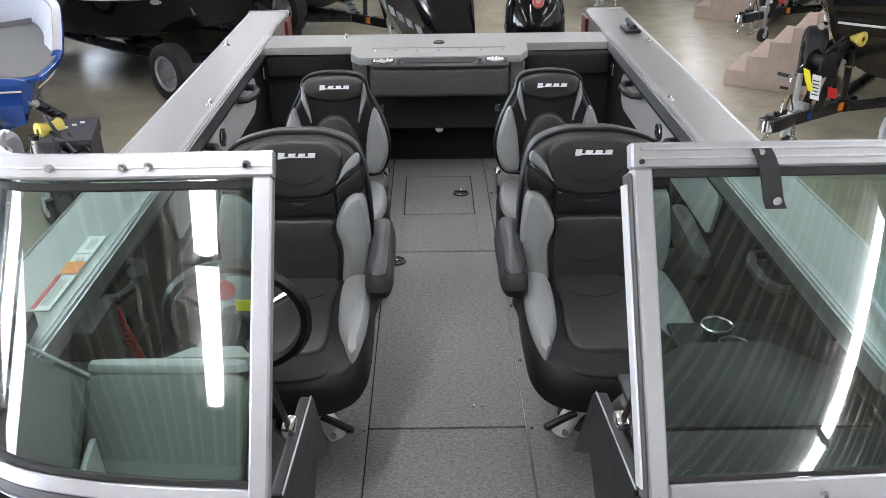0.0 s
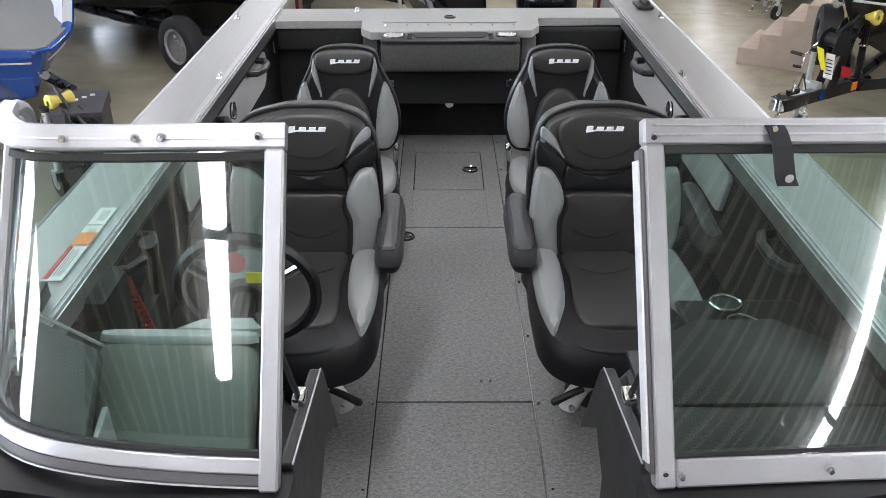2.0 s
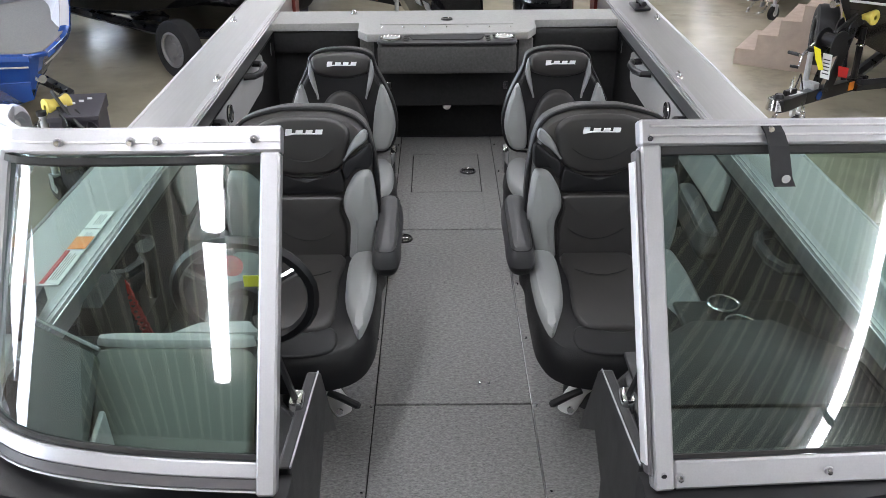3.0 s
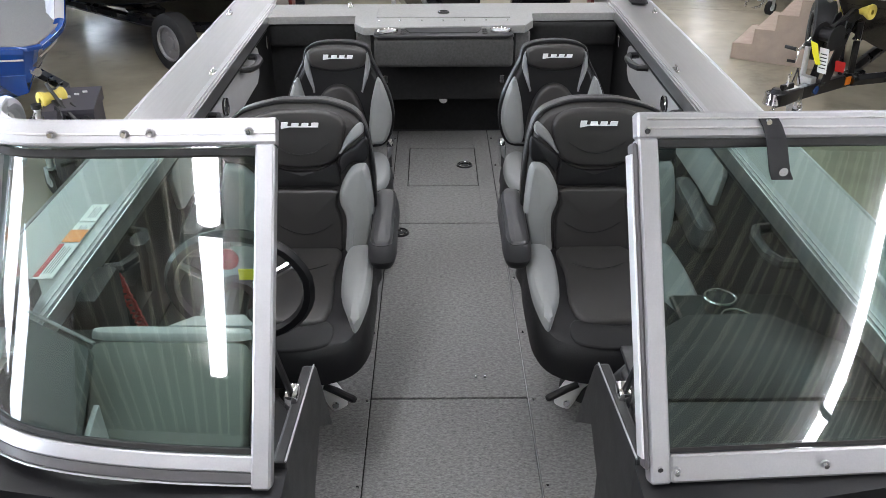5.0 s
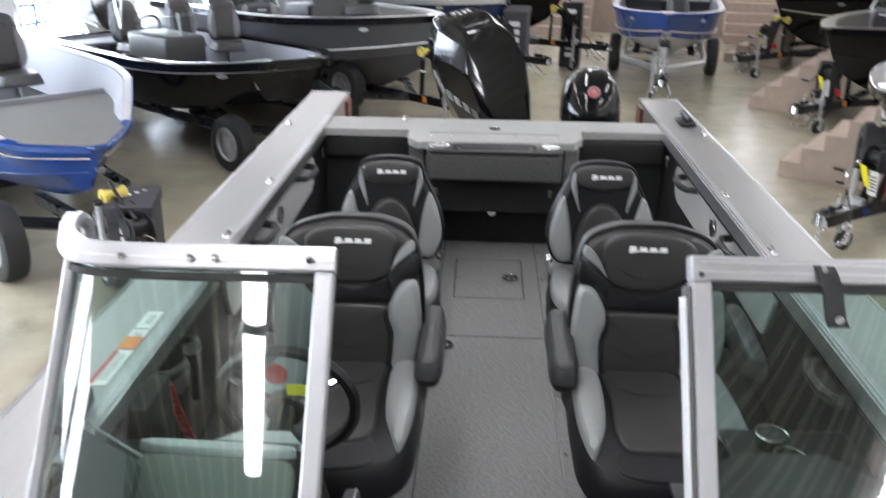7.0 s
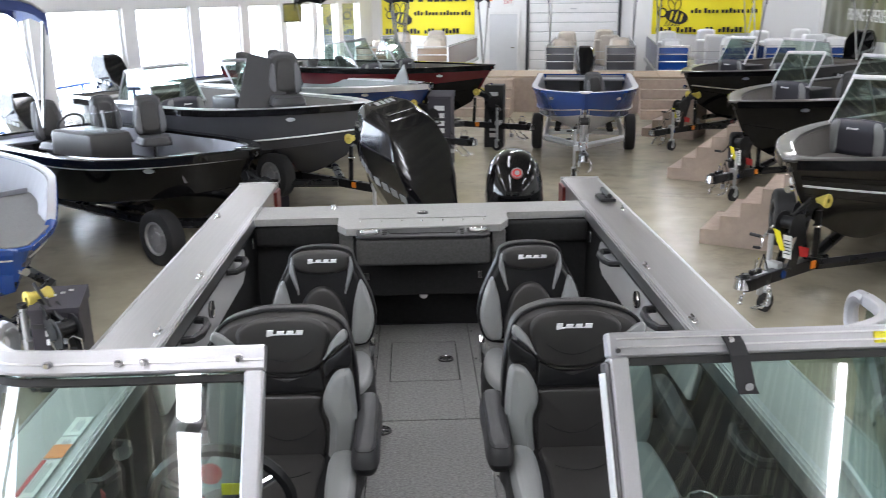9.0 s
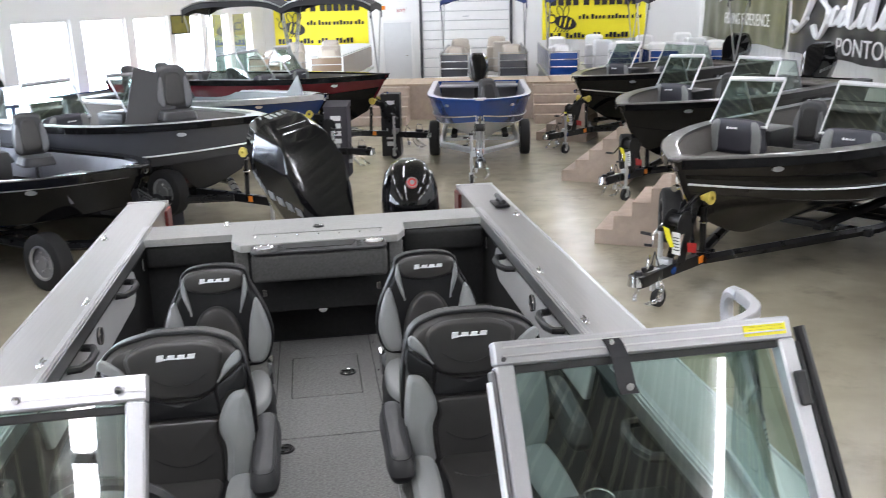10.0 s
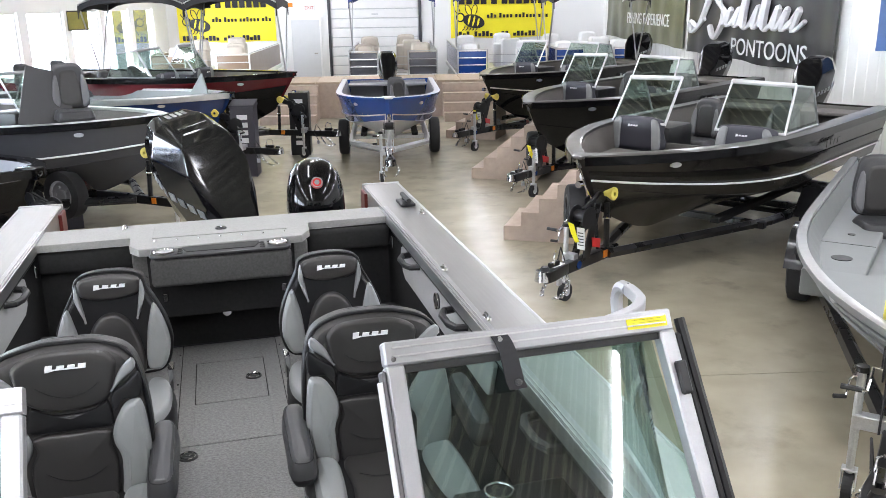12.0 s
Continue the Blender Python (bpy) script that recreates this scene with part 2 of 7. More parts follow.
def grid(rows, closed=False, bm=None):
    """A sheet through rows of points."""
    b = bm or bmesh.new()
    vs = [[b.verts.new(p) for p in r] for r in rows]
    for r0, r1 in zip(vs, vs[1:]):
        k = len(r0)
        for j in range(k if closed else k - 1):
            quad = []
            for v in (r0[j], r0[(j + 1) % k], r1[(j + 1) % k], r1[j]):
                if v not in quad:
                    quad.append(v)
            if len(quad) > 2:
                b.faces.new(quad)
    return b


def solid(rows, thick, closed=False):
    """A sheet through rows of points, thickened."""
    b = grid(rows, closed)
    bmesh.ops.recalc_face_normals(b, faces=b.faces)
    bmesh.ops.solidify(b, geom=b.faces[:], thickness=thick)
    return b


def prism(outline, h0, h1, axis="z", bevel=0.0, bm=None):
    """An outline in a plane, pushed out along an axis. Plane order: z: xy, y: xz, x: yz."""
    b = bmesh.new()

    def at(p, h):
        u, v = p
        return {"z": (u, v, h), "y": (u, h, v), "x": (h, u, v)}[axis]
    lo = [b.verts.new(at(p, h0)) for p in outline]
    hi = [b.verts.new(at(p, h1)) for p in outline]
    k = len(outline)
    b.faces.new(lo)
    b.faces.new(hi[::-1])
    for i in range(k):
        b.faces.new((lo[i], lo[(i + 1) % k], hi[(i + 1) % k], hi[i]))
    if bevel:
        bmesh.ops.bevel(b, geom=b.edges[:], offset=bevel, segments=2, affect="EDGES", profile=0.5)
    return join(bm, b)


def smooth_outline(points, steps=5):
    """A closed curve through the points."""
    out, k = [], len(points)
    for i in range(k):
        p0, p1, p2, p3 = (Vector((*points[(i + j - 1) % k], 0)) for j in range(4))
        for s in range(steps):
            t = s / steps
            q = 0.5 * (2 * p1 + (p2 - p0) * t + (2 * p0 - 5 * p1 + 4 * p2 - p3) * t * t + (3 * p1 - p0 - 3 * p2 + p3) * t * t * t)
            out.append((q.x, q.y))
    return out


def pillow(outline, back, front, warp=None, rings=6, edge=0.35, bm=None):
    """A padded panel: the outline lies in xz, it swells from y=back to y=front; warp bends it."""
    b = bm or bmesh.new()
    k = len(outline)
    cx, cz = sum(p[0] for p in outline) / k, sum(p[1] for p in outline) / k
    rows = []
    rows.append([(x, back, z) for x, z in outline])
    for i in range(rings + 1):
        s = i / rings
        inset = edge * s
        h = back + (front - back) * (1 - (1 - s) ** 2.2)
        rows.append([(x + (cx - x) * inset, h if i else back + (front - back) * 0.25, z + (cz - z) * inset) for x, z in outline])
    f = warp or (lambda p: p)
    rows = [[f(Vector(p)) for p in r] for r in rows]
    vs = [[b.verts.new(p) for p in r] for r in rows]
    for r0, r1 in zip(vs, vs[1:]):
        for j in range(k):
            b.faces.new((r0[j], r0[(j + 1) % k], r1[(j + 1) % k], r1[j]))
    mid = b.verts.new(f(Vector((cx, front, cz))))
    for j in range(k):
        b.faces.new((vs[-1][j], vs[-1][(j + 1) % k], mid))
    b.faces.new(vs[0][::-1])
    return b


def inset(outline, d):
    """A closed outline moved inwards by d."""
    k = len(outline)
    turn = 1 if sum(outline[i][0] * outline[(i + 1) % k][1] - outline[(i + 1) % k][0] * outline[i][1] for i in range(k)) > 0 else -1
    out = []
    for i in range(k):
        (ax_, az), (bx, bz) = outline[i - 1], outline[(i + 1) % k]
        dx, dz = bx - ax_, bz - az
        n_ = math.hypot(dx, dz) or 1
        out.append((outline[i][0] - turn * dz / n_ * d, outline[i][1] + turn * dx / n_ * d))
    return out


def pad(outline, base, height, warp, rim=0.015, crown=0.004):
    """An upholstered panel: the outline lies in xz, its edge rolls over by rim, its face stands height in front (-y) of base."""
    b = bmesh.new()
    k = len(outline)
    rows = []
    for a in (0, 25, 50, 72, 90):
        o = inset(outline, rim * (1 - math.cos(radians(a))))
        rows.append([Vector((x, base - height * math.sin(radians(a)), z)) for x, z in o])
    cx, cz = sum(p.x for p in rows[-1]) / k, sum(p.z for p in rows[-1]) / k
    last = rows[-1]
    for f in (0.82, 0.6, 0.35, 0.15):
        rows.append([Vector((cx + (p.x - cx) * f, base - height - crown * (1 - f * f), cz + (p.z - cz) * f)) for p in last])
    vs = [[b.verts.new(warp(p)) for p in r] for r in rows]
    for r0, r1 in zip(vs, vs[1:]):
        for j in range(k):
            b.faces.new((r0[j], r0[(j + 1) % k], r1[(j + 1) % k], r1[j]))
    mid = b.verts.new(warp(Vector((cx, base - height - crown, cz))))
    for j in range(k):
        b.faces.new((vs[-1][j], vs[-1][(j + 1) % k], mid))
    b.faces.new(vs[0][::-1])
    return b


def disc(c, r, h, n=20, axis="z", bm=None, r2=None):
    """A short round of radius r, narrowing to r2."""
    b = bmesh.new()
    bmesh.ops.create_cone(b, cap_ends=True, segments=n, radius1=r, radius2=r if r2 is None else r2, depth=h)
    turn = {"z": pose(0, 0, 0), "y": pose(0, 0, 0, 90), "x": pose(0, 0, 0, 0, 90)}[axis]
    bmesh.ops.transform(b, verts=b.verts, matrix=Matrix.Translation(c) @ turn)
    return join(bm, b)


def ring(c, r, t, n=24, axis="z", bm=None):
    plane = {"z": "xy", "y": "xz", "x": "yz"}[axis]
    return tube(arc(c, r, 0, 360 - 360 / n, n - 1, plane), t, 6, True, bm)


def curve_pts(points, steps=4):
    out = []
    for i in range(len(points) - 1):
        p0, p1, p2, p3 = (Vector(points[min(max(i + j - 1, 0), len(points) - 1)]) for j in range(4))
        for k in range(steps):
            t = k / steps
            out.append(0.5 * (2 * p1 + (p2 - p0) * t + (2 * p0 - 5 * p1 + 4 * p2 - p3) * t * t + (3 * p1 - p0 - 3 * p2 + p3) * t ** 3))
    return out + [Vector(points[-1])]


def text_mesh(words, size, depth=0.002):
    cu = bpy.data.curves.new("text", "FONT")
    cu.body, cu.size, cu.extrude, cu.align_x, cu.align_y = words, size, depth, "CENTER", "CENTER"
    ob = bpy.data.objects.new("text", cu)
    scene.collection.objects.link(ob)
    me = bpy.data.meshes.new_from_object(ob.evaluated_get(bpy.context.evaluated_depsgraph_get()))
    bpy.data.objects.remove(ob)
    b = bmesh.new()
    b.from_mesh(me)
    bpy.data.meshes.remove(me)
    return b


def islands(bm):
    """The connected pieces of a mesh, each as a mesh of its own."""
    todo, out = set(bm.verts), []
    while todo:
        first_v = min(todo, key=lambda v: v.index)
        seen, stack = {first_v}, [first_v]
        while stack:
            for ed in stack.pop().link_edges:
                for v in ed.verts:
                    if v not in seen:
                        seen.add(v)
                        stack.append(v)
        todo -= seen
        b = bmesh.new()
        new_v = {v: b.verts.new(v.co) for v in sorted(seen, key=lambda v: v.index)}
        for f in bm.faces:
            if f.verts[0] in new_v:
                b.faces.new([new_v[v] for v in f.verts])
        out.append(b)
    bm.free()
    return out


def badge(width, height, depth=0.003):
    """A maker's mark as four plain slanted blocks on a thin bar, in xz, facing -y."""
    h = height / 2
    bm = prism([(-0.5 * width, -h), (-0.27 * width, -h * 0.55), (0.45 * width, -h * 0.55), (0.45 * width, -h * 0.25), (-0.5 * width, -h * 0.25)], -depth, depth, "y")
    for x0, x1, top in ((-0.50, -0.34, 1.0), (-0.24, -0.06, 0.7), (0.02, 0.19, 0.7), (0.27, 0.45, 0.8)):
        prism([(width * x0, -h * 0.25), (width * x1, -h * 0.25), (width * (x1 + 0.02), h * top), (width * (x0 + 0.02), h * top)], -depth, depth, "y", 0, bm)
    return bm


# ---- the building ----
A0, A1, B0, B1, TOP = -7.4, 6.7, -9.0, 28.5, 4.4
floor = thing("floor", BUILDING, "polished tan concrete showroom floor with saw-cut joints", "floor", kind="structure")
part("subfloor", box(A0 - 60, A1 + 60, B0 - 60, B1 + 60, -0.30, -0.012), M_CONCRETE, floor)
b_edges = [B0, -6.63, -0.63, 5.37, 11.37, 17.37, 23.37, B1]
a_edges = [A0, A1]
for b0, b1 in zip(b_edges, b_edges[1:]):
    for a0, a1 in zip(a_edges, a_edges[1:]):
        part("slab", box(a0 + 0.003, a1 - 0.003, b0 + 0.003, b1 - 0.003, -0.011, 0.0), M_CONCRETE, floor)

bm = box(A0 - 0.2, A1 + 0.2, B0 - 0.2, B1 + 0.2, TOP + 0.002, TOP + 0.15)
setting("ceiling", bm, M_CEIL, "dark grey steel ceiling", "ceiling", BUILDING)
# unseen ribs, coloured paler than the ceiling to streak the windshield's reflections
bm = bmesh.new()
a = A0
while a < A1:
    for k in range(2):
        h, r, c = (0.018, 0.009, 0.009)[k], (0.020, 0.011, 0.011)[k], a + 0.11 * k + 0.03
        arch = [(c - r, TOP + 0.001), (c - r * 0.7, TOP - h), (c + r * 0.7, TOP - h), (c + r, TOP + 0.001)]
        prism(arch, B0, B1, "y", 0, bm)
    a += 0.27
setting("ceiling_ribs", bm, M_CEILRIB, "raised ceiling ribs coloured pale as if lamplit", "ceiling", BUILDING)
setting("wall_back", box(A0 - 0.2, A1 + 0.2, B1, B1 + 0.2, 0, TOP), M_WALL, "plain white painted back wall", "wall", BUILDING)

# ribbed liner panels on the right wall and behind the camera
rib = []
b = B0
while b < B1:
    rib += [(A1 + 0.0, b), (A1 + 0.0, b + 0.20), (A1 - 0.007, b + 0.215), (A1 - 0.007, b + 0.245), (A1 + 0.0, b + 0.26)]
    b += 0.30
rows = [[(x, min(y, B1), 0) for x, y in rib], [(x, min(y, B1), TOP) for x, y in rib]]
bm = grid(rows)
box(A1 + 0.002, A1 + 0.2, B0, B1, 0, TOP, bm=bm)
setting("wall_right", bm, M_RIB, "white ribbed steel liner wall", "wall", BUILDING)
rib = []
a = A0
while a < A1:
    rib += [(a, B0), (a + 0.20, B0), (a + 0.215, B0 + 0.02), (a + 0.245, B0 + 0.02), (a + 0.26, B0)]
    a += 0.30
bm = grid([[(min(x, A1), y, 0) for x, y in rib], [(min(x, A1), y, TOP) for x, y in rib]])
box(A0 - 0.2, A1 + 0.2, B0 - 0.2, B0 - 0.002, 0, TOP, bm=bm)
setting("wall_front", bm, M_RIB, "white ribbed steel liner wall", "wall", BUILDING)

# left wall with a row of tall windows
WIN_B, WIN_P, WIN_W, WIN_Z0, WIN_Z1 = 10.80, 2.37, 1.95, 0.55, 2.50
starts = [WIN_B + WIN_P * i for i in range(-6, 7) if WIN_B + WIN_P * i + WIN_W < B1]
bm = box(A0 - 0.2, A0, B0, B1, WIN_Z1, TOP)
box(A0 - 0.2, A0, B0, B1, 0, WIN_Z0, bm=bm)
edge = B0
for s in starts + [B1]:
    box(A0 - 0.2, A0, edge, s, WIN_Z0, WIN_Z1, bm=bm)
    edge = s + WIN_W
setting("wall_left", bm, M_WALL, "white wall with a row of tall bright windows", "wall", BUILDING)
for i, s in enumerate(starts):
    win = thing("window_%d" % (i + 1), BUILDING @ pose(A0 - 0.1, s, WIN_Z0), "tall white-framed window, bright with daylight", "window", kind="structure")
    h = WIN_Z1 - WIN_Z0
    bm = box(-0.04, 0.04, 0, 0.05, 0, h)
    box(-0.04, 0.04, WIN_W - 0.05, WIN_W, 0, h, bm=bm)
    box(-0.04, 0.04, 0.05, WIN_W - 0.05, 0, 0.05, bm=bm)
    box(-0.04, 0.04, 0.05, WIN_W - 0.05, h - 0.05, h, bm=bm)
    part("window_frame", bm, M_WHITE, win)
    part("window_sill", box(0.045, 0.16, -0.04, WIN_W + 0.04, -0.03, -0.002, 0.006), M_WHITE, win)
    pane = part("pane", box(-0.004, 0.004, 0.05, WIN_W - 0.05, 0.05, h - 0.05), M_GLASS2, win)
    pane.visible_shadow = False
bm = box(A0 - 3.05, A0 - 3.0, B0 - 4, B1 + 4, -0.5, 7)
setting("backdrop", bm, M_SKYGLOW, "overexposed bright daylight outside the windows", "backdrop", BUILDING)
# a railing outside
rail = thing("railing", BUILDING @ pose(A0 - 1.2, 4, 0), "blue painted outdoor railing beyond the windows", "railing")
for z in (0.75, 1.0, 1.25):
    part("rail", tube([(0, 0, z), (0, 11, z)], 0.025, 6), M_BLUEPAINT, rail)
for i in range(8):
    part("post", tube([(0, i * 1.55, 0), (0, i * 1.55, 1.27)], 0.025, 6), M_BLUEPAINT, rail)

# ceiling lights
def ceiling_light():
    t = thing("ceiling_light", BUILDING @ pose(0, 0, TOP), "long white fluorescent strip light with a lit diffuser", "ceiling light", "rows of strip lights on the ceiling")
    part("housing", prism([(-0.10, -0.005), (0.10, -0.005), (0.06, -0.06), (-0.06, -0.06)], -1.2, 1.2, "y"), M_WHITE, t)
    part("diffuser", grid([[(0.085 * math.cos(radians(q)), y, -0.062 - 0.05 * math.sin(radians(q))) for q in range(0, 181, 20)] for y in (-1.19, 1.19)]), M_TUBE, t, "glowing white wraparound diffuser", True)
    for y in (-1.2, 1.2):
        part("end_cap", box(-0.09, 0.09, y - 0.008, y + 0.008, -0.115, -0.061), M_WHITE, t)
    return t


first = ceiling_light()
spots = [(a, b) for a in (-4.45, -1.12, 2.3, 5.6) for b in (1.6, 5.35, 10.45, 15.55, 20.65, 25.75)]
rear = [(a, b) for a in (-1.12, 5.34) for b in (-4.97, -1.75)] + [(-4.45, -4.97), (-4.45, -1.75)]
first.matrix_basis = BUILDING @ pose(*spots[0], TOP)
for a, b in spots[1:]:
    copy_thing(first, BUILDING @ pose(a, b, TOP))
# longer strips at the near end of the hall, a single narrow row by the side wall
for a, b in rear:
    copy_thing(first, BUILDING @ pose(a, b, TOP) @ Matrix.Diagonal((0.75 if a > 0 else 1.0, 1.29, 1.0, 1.0)))

# garage door, door, exit sign
gd = thing("garage_door", BUILDING @ pose(-0.76, B1, 0), "white sectional garage door with ribbed panels in the back wall", "garage door", kind="structure")
part("backing", box(-1.40, 1.40, -0.020, -0.003, 0.0, 3.56), M_GALV, gd)
for k in range(12):
    z = 0.02 + k * 0.295
    bm = box(-1.40, 1.40, -0.05, -0.022, z, z + 0.270, 0.010, 1)
    box(-1.39, 1.39, -0.056, -0.045, z + 0.12, z + 0.150, bm=bm)
    part("panel", bm, M_WHITE, gd)
for x in (-1.46, 1.46):
    part("track", box(x - 0.045, x + 0.045, -0.08, -0.003, 0, 3.6), M_GREYPAINT, gd)
for z in (1.2, 2.2, 2.7):
    part("handle", box(-0.1, 0.1, -0.08, -0.05, z - 0.02, z + 0.02), M_GALV, gd)
d1 = thing("door_1", BUILDING @ pose(-3.0, B1, 0), "closed pale grey steel door in a white frame", "door", kind="structure")
part("door_leaf", box(-0.45, 0.45, -0.05, -0.004, 0.01, 2.05, 0.004), M_DOOR, d1)
bm = box(-0.52, -0.45, -0.07, -0.004, 0, 2.12)
box(0.45, 0.52, -0.07, -0.004, 0, 2.12, bm=bm)
box(-0.45, 0.45, -0.07, -0.004, 2.05, 2.12, bm=bm)
part("door_frame", bm, M_WHITE, d1)
part("door_handle", tube([(0.36, -0.09, 1.0), (0.25, -0.09, 1.0)], 0.012, 6), M_CHROME, d1)
es = thing("exit_sign", BUILDING @ pose(-2.85, B1 - 0.03, 2.42), "white exit sign with red letters above the door", "sign")
part("plate", box(-0.17, 0.17, -0.02, 0.026, -0.10, 0.10, 0.006), M_WHITE, es)
bm = text_mesh("EXIT", 0.14, 0.003)
bmesh.ops.transform(bm, verts=bm.verts, matrix=pose(0, -0.025, 0, 90))
for piece in islands(bm):
    part("letter", piece, M_RED, es)
sg = thing("wall_sign", BUILDING @ pose(-3.35, B1 - 0.02, 2.52), "small orange and white sign on the back wall", "sign")
part("plate", box(-0.22, 0.22, -0.01, 0.016, -0.06, 0.06), M_WHITE, sg)
part("band", box(-0.22, -0.02, -0.014, -0.011, -0.06, 0.06), M_ORANGE, sg)


def wavy_sheet(w, h, depth, n=40, seed=0.0):
    """A hanging cloth in xz with soft folds, facing -y."""
    rows = []
    for j in range(11):
        z = h / 2 - h * j / 10
        rows.append([(-w / 2 + w * i / n, -0.02 - depth * (0.6 + 0.4 * math.sin(i * 0.55 + seed + 0.35 * j) * math.cos(i * 0.21 - 0.3 * j + seed) + 0.4 * noise.noise(Vector((i * 0.16, j * 0.23, seed)))), z + 0.02 * math.sin(i * 0.3) * (j in (0, 10))) for i in range(n + 1)])
    return solid(rows, 0.004)


# yellow banners with a bee
def oval(cx, cz, rx, rz, turn, n=22):
    c, q = math.cos(radians(turn)), math.sin(radians(turn))
    return [(cx + rx * math.cos(a) * c - rz * math.sin(a) * q, cz + rx * math.cos(a) * q + rz * math.sin(a) * c) for a in (2 * math.pi * i / n for i in range(n))]


def bee(t, cx, cz, s):
    """A round striped bee, facing left."""
    bm = prism(oval(cx + 0.14 * s, cz - 0.06 * s, 0.34 * s, 0.20 * s, -14), -0.084, -0.076, "y")
    prism(oval(cx - 0.27 * s, cz + 0.06 * s, 0.14 * s, 0.14 * s, 0), -0.084, -0.076, "y", 0, bm)
    for k in range(5):
        x = cx + (-0.12 + 0.10 * k) * s
        tube([(x, -0.08, cz - 0.18 * s), (x - 0.05 * s, -0.08, cz - 0.30 * s), (x - 0.10 * s, -0.08, cz - 0.33 * s)], 0.014 * s, 5, bm=bm)
    for x1, x2 in ((-0.36, -0.46), (-0.27, -0.30)):
        tube([(cx + x1 * s, -0.08, cz + 0.16 * s), (cx + x2 * s, -0.08, cz + 0.30 * s)], 0.012 * s, 5, bm=bm)
    for dx, turn in ((-0.02, 115), (0.16, 75)):
        tube([(x, -0.08, z) for x, z in oval(cx + dx * s, cz + 0.27 * s, 0.17 * s, 0.08 * s, turn)], 0.013 * s, 5, True, bm=bm)
    body = part("bee_drawing", bm, M_BLACK, t)
    for k, w in ((-0.02, 0.15), (0.12, 0.16), (0.26, 0.13)):
        part("stripe", prism(oval(cx + (0.02 + k) * s, cz - (0.02 + 0.25 * k) * s, 0.030 * s, w * s, -14, 12), -0.090, -0.085, "y"), M_BANNERY, body, "yellow stripe")
    part("face", prism(oval(cx - 0.28 * s, cz + 0.06 * s, 0.10 * s, 0.10 * s, 0, 16), -0.090, -0.085, "y"), M_BANNERY, body, "yellow face")


def yellow_banner(a0, a1, z0, z1):
    w, h = a1 - a0, z1 - z0
    t = thing("banner", BUILDING @ pose((a0 + a1) / 2, B1, (z0 + z1) / 2), "yellow vinyl banner with a black bee and black bars of writing", "banner", "yellow banners on the back wall")
    part("cloth", wavy_sheet(w, h, 0.03, 30, a0), M_BANNERY, t, "", True)
    zc = (z0 + z1) / 2
    bee(t, -w * 0.32, 1.99 - zc, w * 0.32)
    # a heavy title line, the fine line beside the bee, the foot line: one bar for each letter
    x = -w * 0.42
    for k, n_ in enumerate((4, 1, 6)):
        for q in range(n_):
            part("letter_bar", box(x, x + w * 0.055, -0.085, -0.075, 2.46 - zc, 2.86 - zc), M_BLACK, t)
            x += w * 0.072
        x += w * 0.03
    x = -w * 0.145
    for ch in (3, 4, 6, 3):
        for q in range(ch):
            tall = 0.150 if (q * 7 + ch * 3) % 4 == 0 else 0.100
            part("letter_bar", box(x, x + w * 0.022, -0.085, -0.075, 2.03 - zc, 2.03 + tall - zc), M_BLACK, t)
            x += w * 0.0355
        x += w * 0.016
    x = -w * 0.46
    for ch in (4, 5, 3, 6):
        for q in range(ch):
            part("letter_bar", box(x, x + w * 0.028, -0.085, -0.075, z0 + 0.05 - zc, z0 + (0.21 if (q + ch) % 3 else 0.15) - zc), M_BLACK, t)
            x += w * 0.038
        x += w * 0.04


yellow_banner(-7.05, -3.95, 1.40, 3.25)
yellow_banner(1.70, 4.99, 1.40, 3.25)


def wall_banner(b0, b1, z0, z1, material, label, marks):
    """Hangs on the right wall, facing into the room."""
    w, h = b1 - b0, z1 - z0
    t = thing("banner", BUILDING @ pose(A1 - 0.02, (b0 + b1) / 2, (z0 + z1) / 2, 0, 0, -90), label, "banner", "dark banners on the side wall")
    part("cloth", wavy_sheet(w, h, 0.07, 60, b0), material, t, "", True)
    for words, x, z, size in marks:
        bm = text_mesh(words, size, 0.004)
        bmesh.ops.transform(bm, verts=bm.verts, matrix=pose(x * w, -0.125, z * h, 90))
        for piece in islands(bm):
            part("letter", piece, M_LOGO, t, "silver letter")
    return t


bn = wall_banner(12.75, 19.65, 1.40, 4.0, M_BANNERK, "black vinyl banner with silver script and block letters", [])
bm = text_mesh("PONTOONS", 0.44, 0.004)
wide = max(v.co.x for v in bm.verts) - min(v.co.x for v in bm.verts)
bmesh.ops.transform(bm, verts=bm.verts, matrix=pose((12.75 + 19.65) / 2 - 15.17, -0.125, 1.655 - 2.70, 90) @ Matrix.Diagonal((3.25 / wide, 1, 1, 1)))
for piece in islands(bm):
    part("letter", piece, M_LOGO, bn, "silver letter")


def ribbon(points, broad, thin):
    """A drawn stroke, broad where it runs down and thin where it runs up, in xz."""
    pts = curve_pts([Vector((x, -0.125, z)) for x, z in points], 6)
    return tube(pts, [thin + (broad - thin) * abs((pts[min(i + 1, len(pts) - 1)] - pts[max(i - 1, 0)]).normalized().z) for i in range(len(pts))], 6)


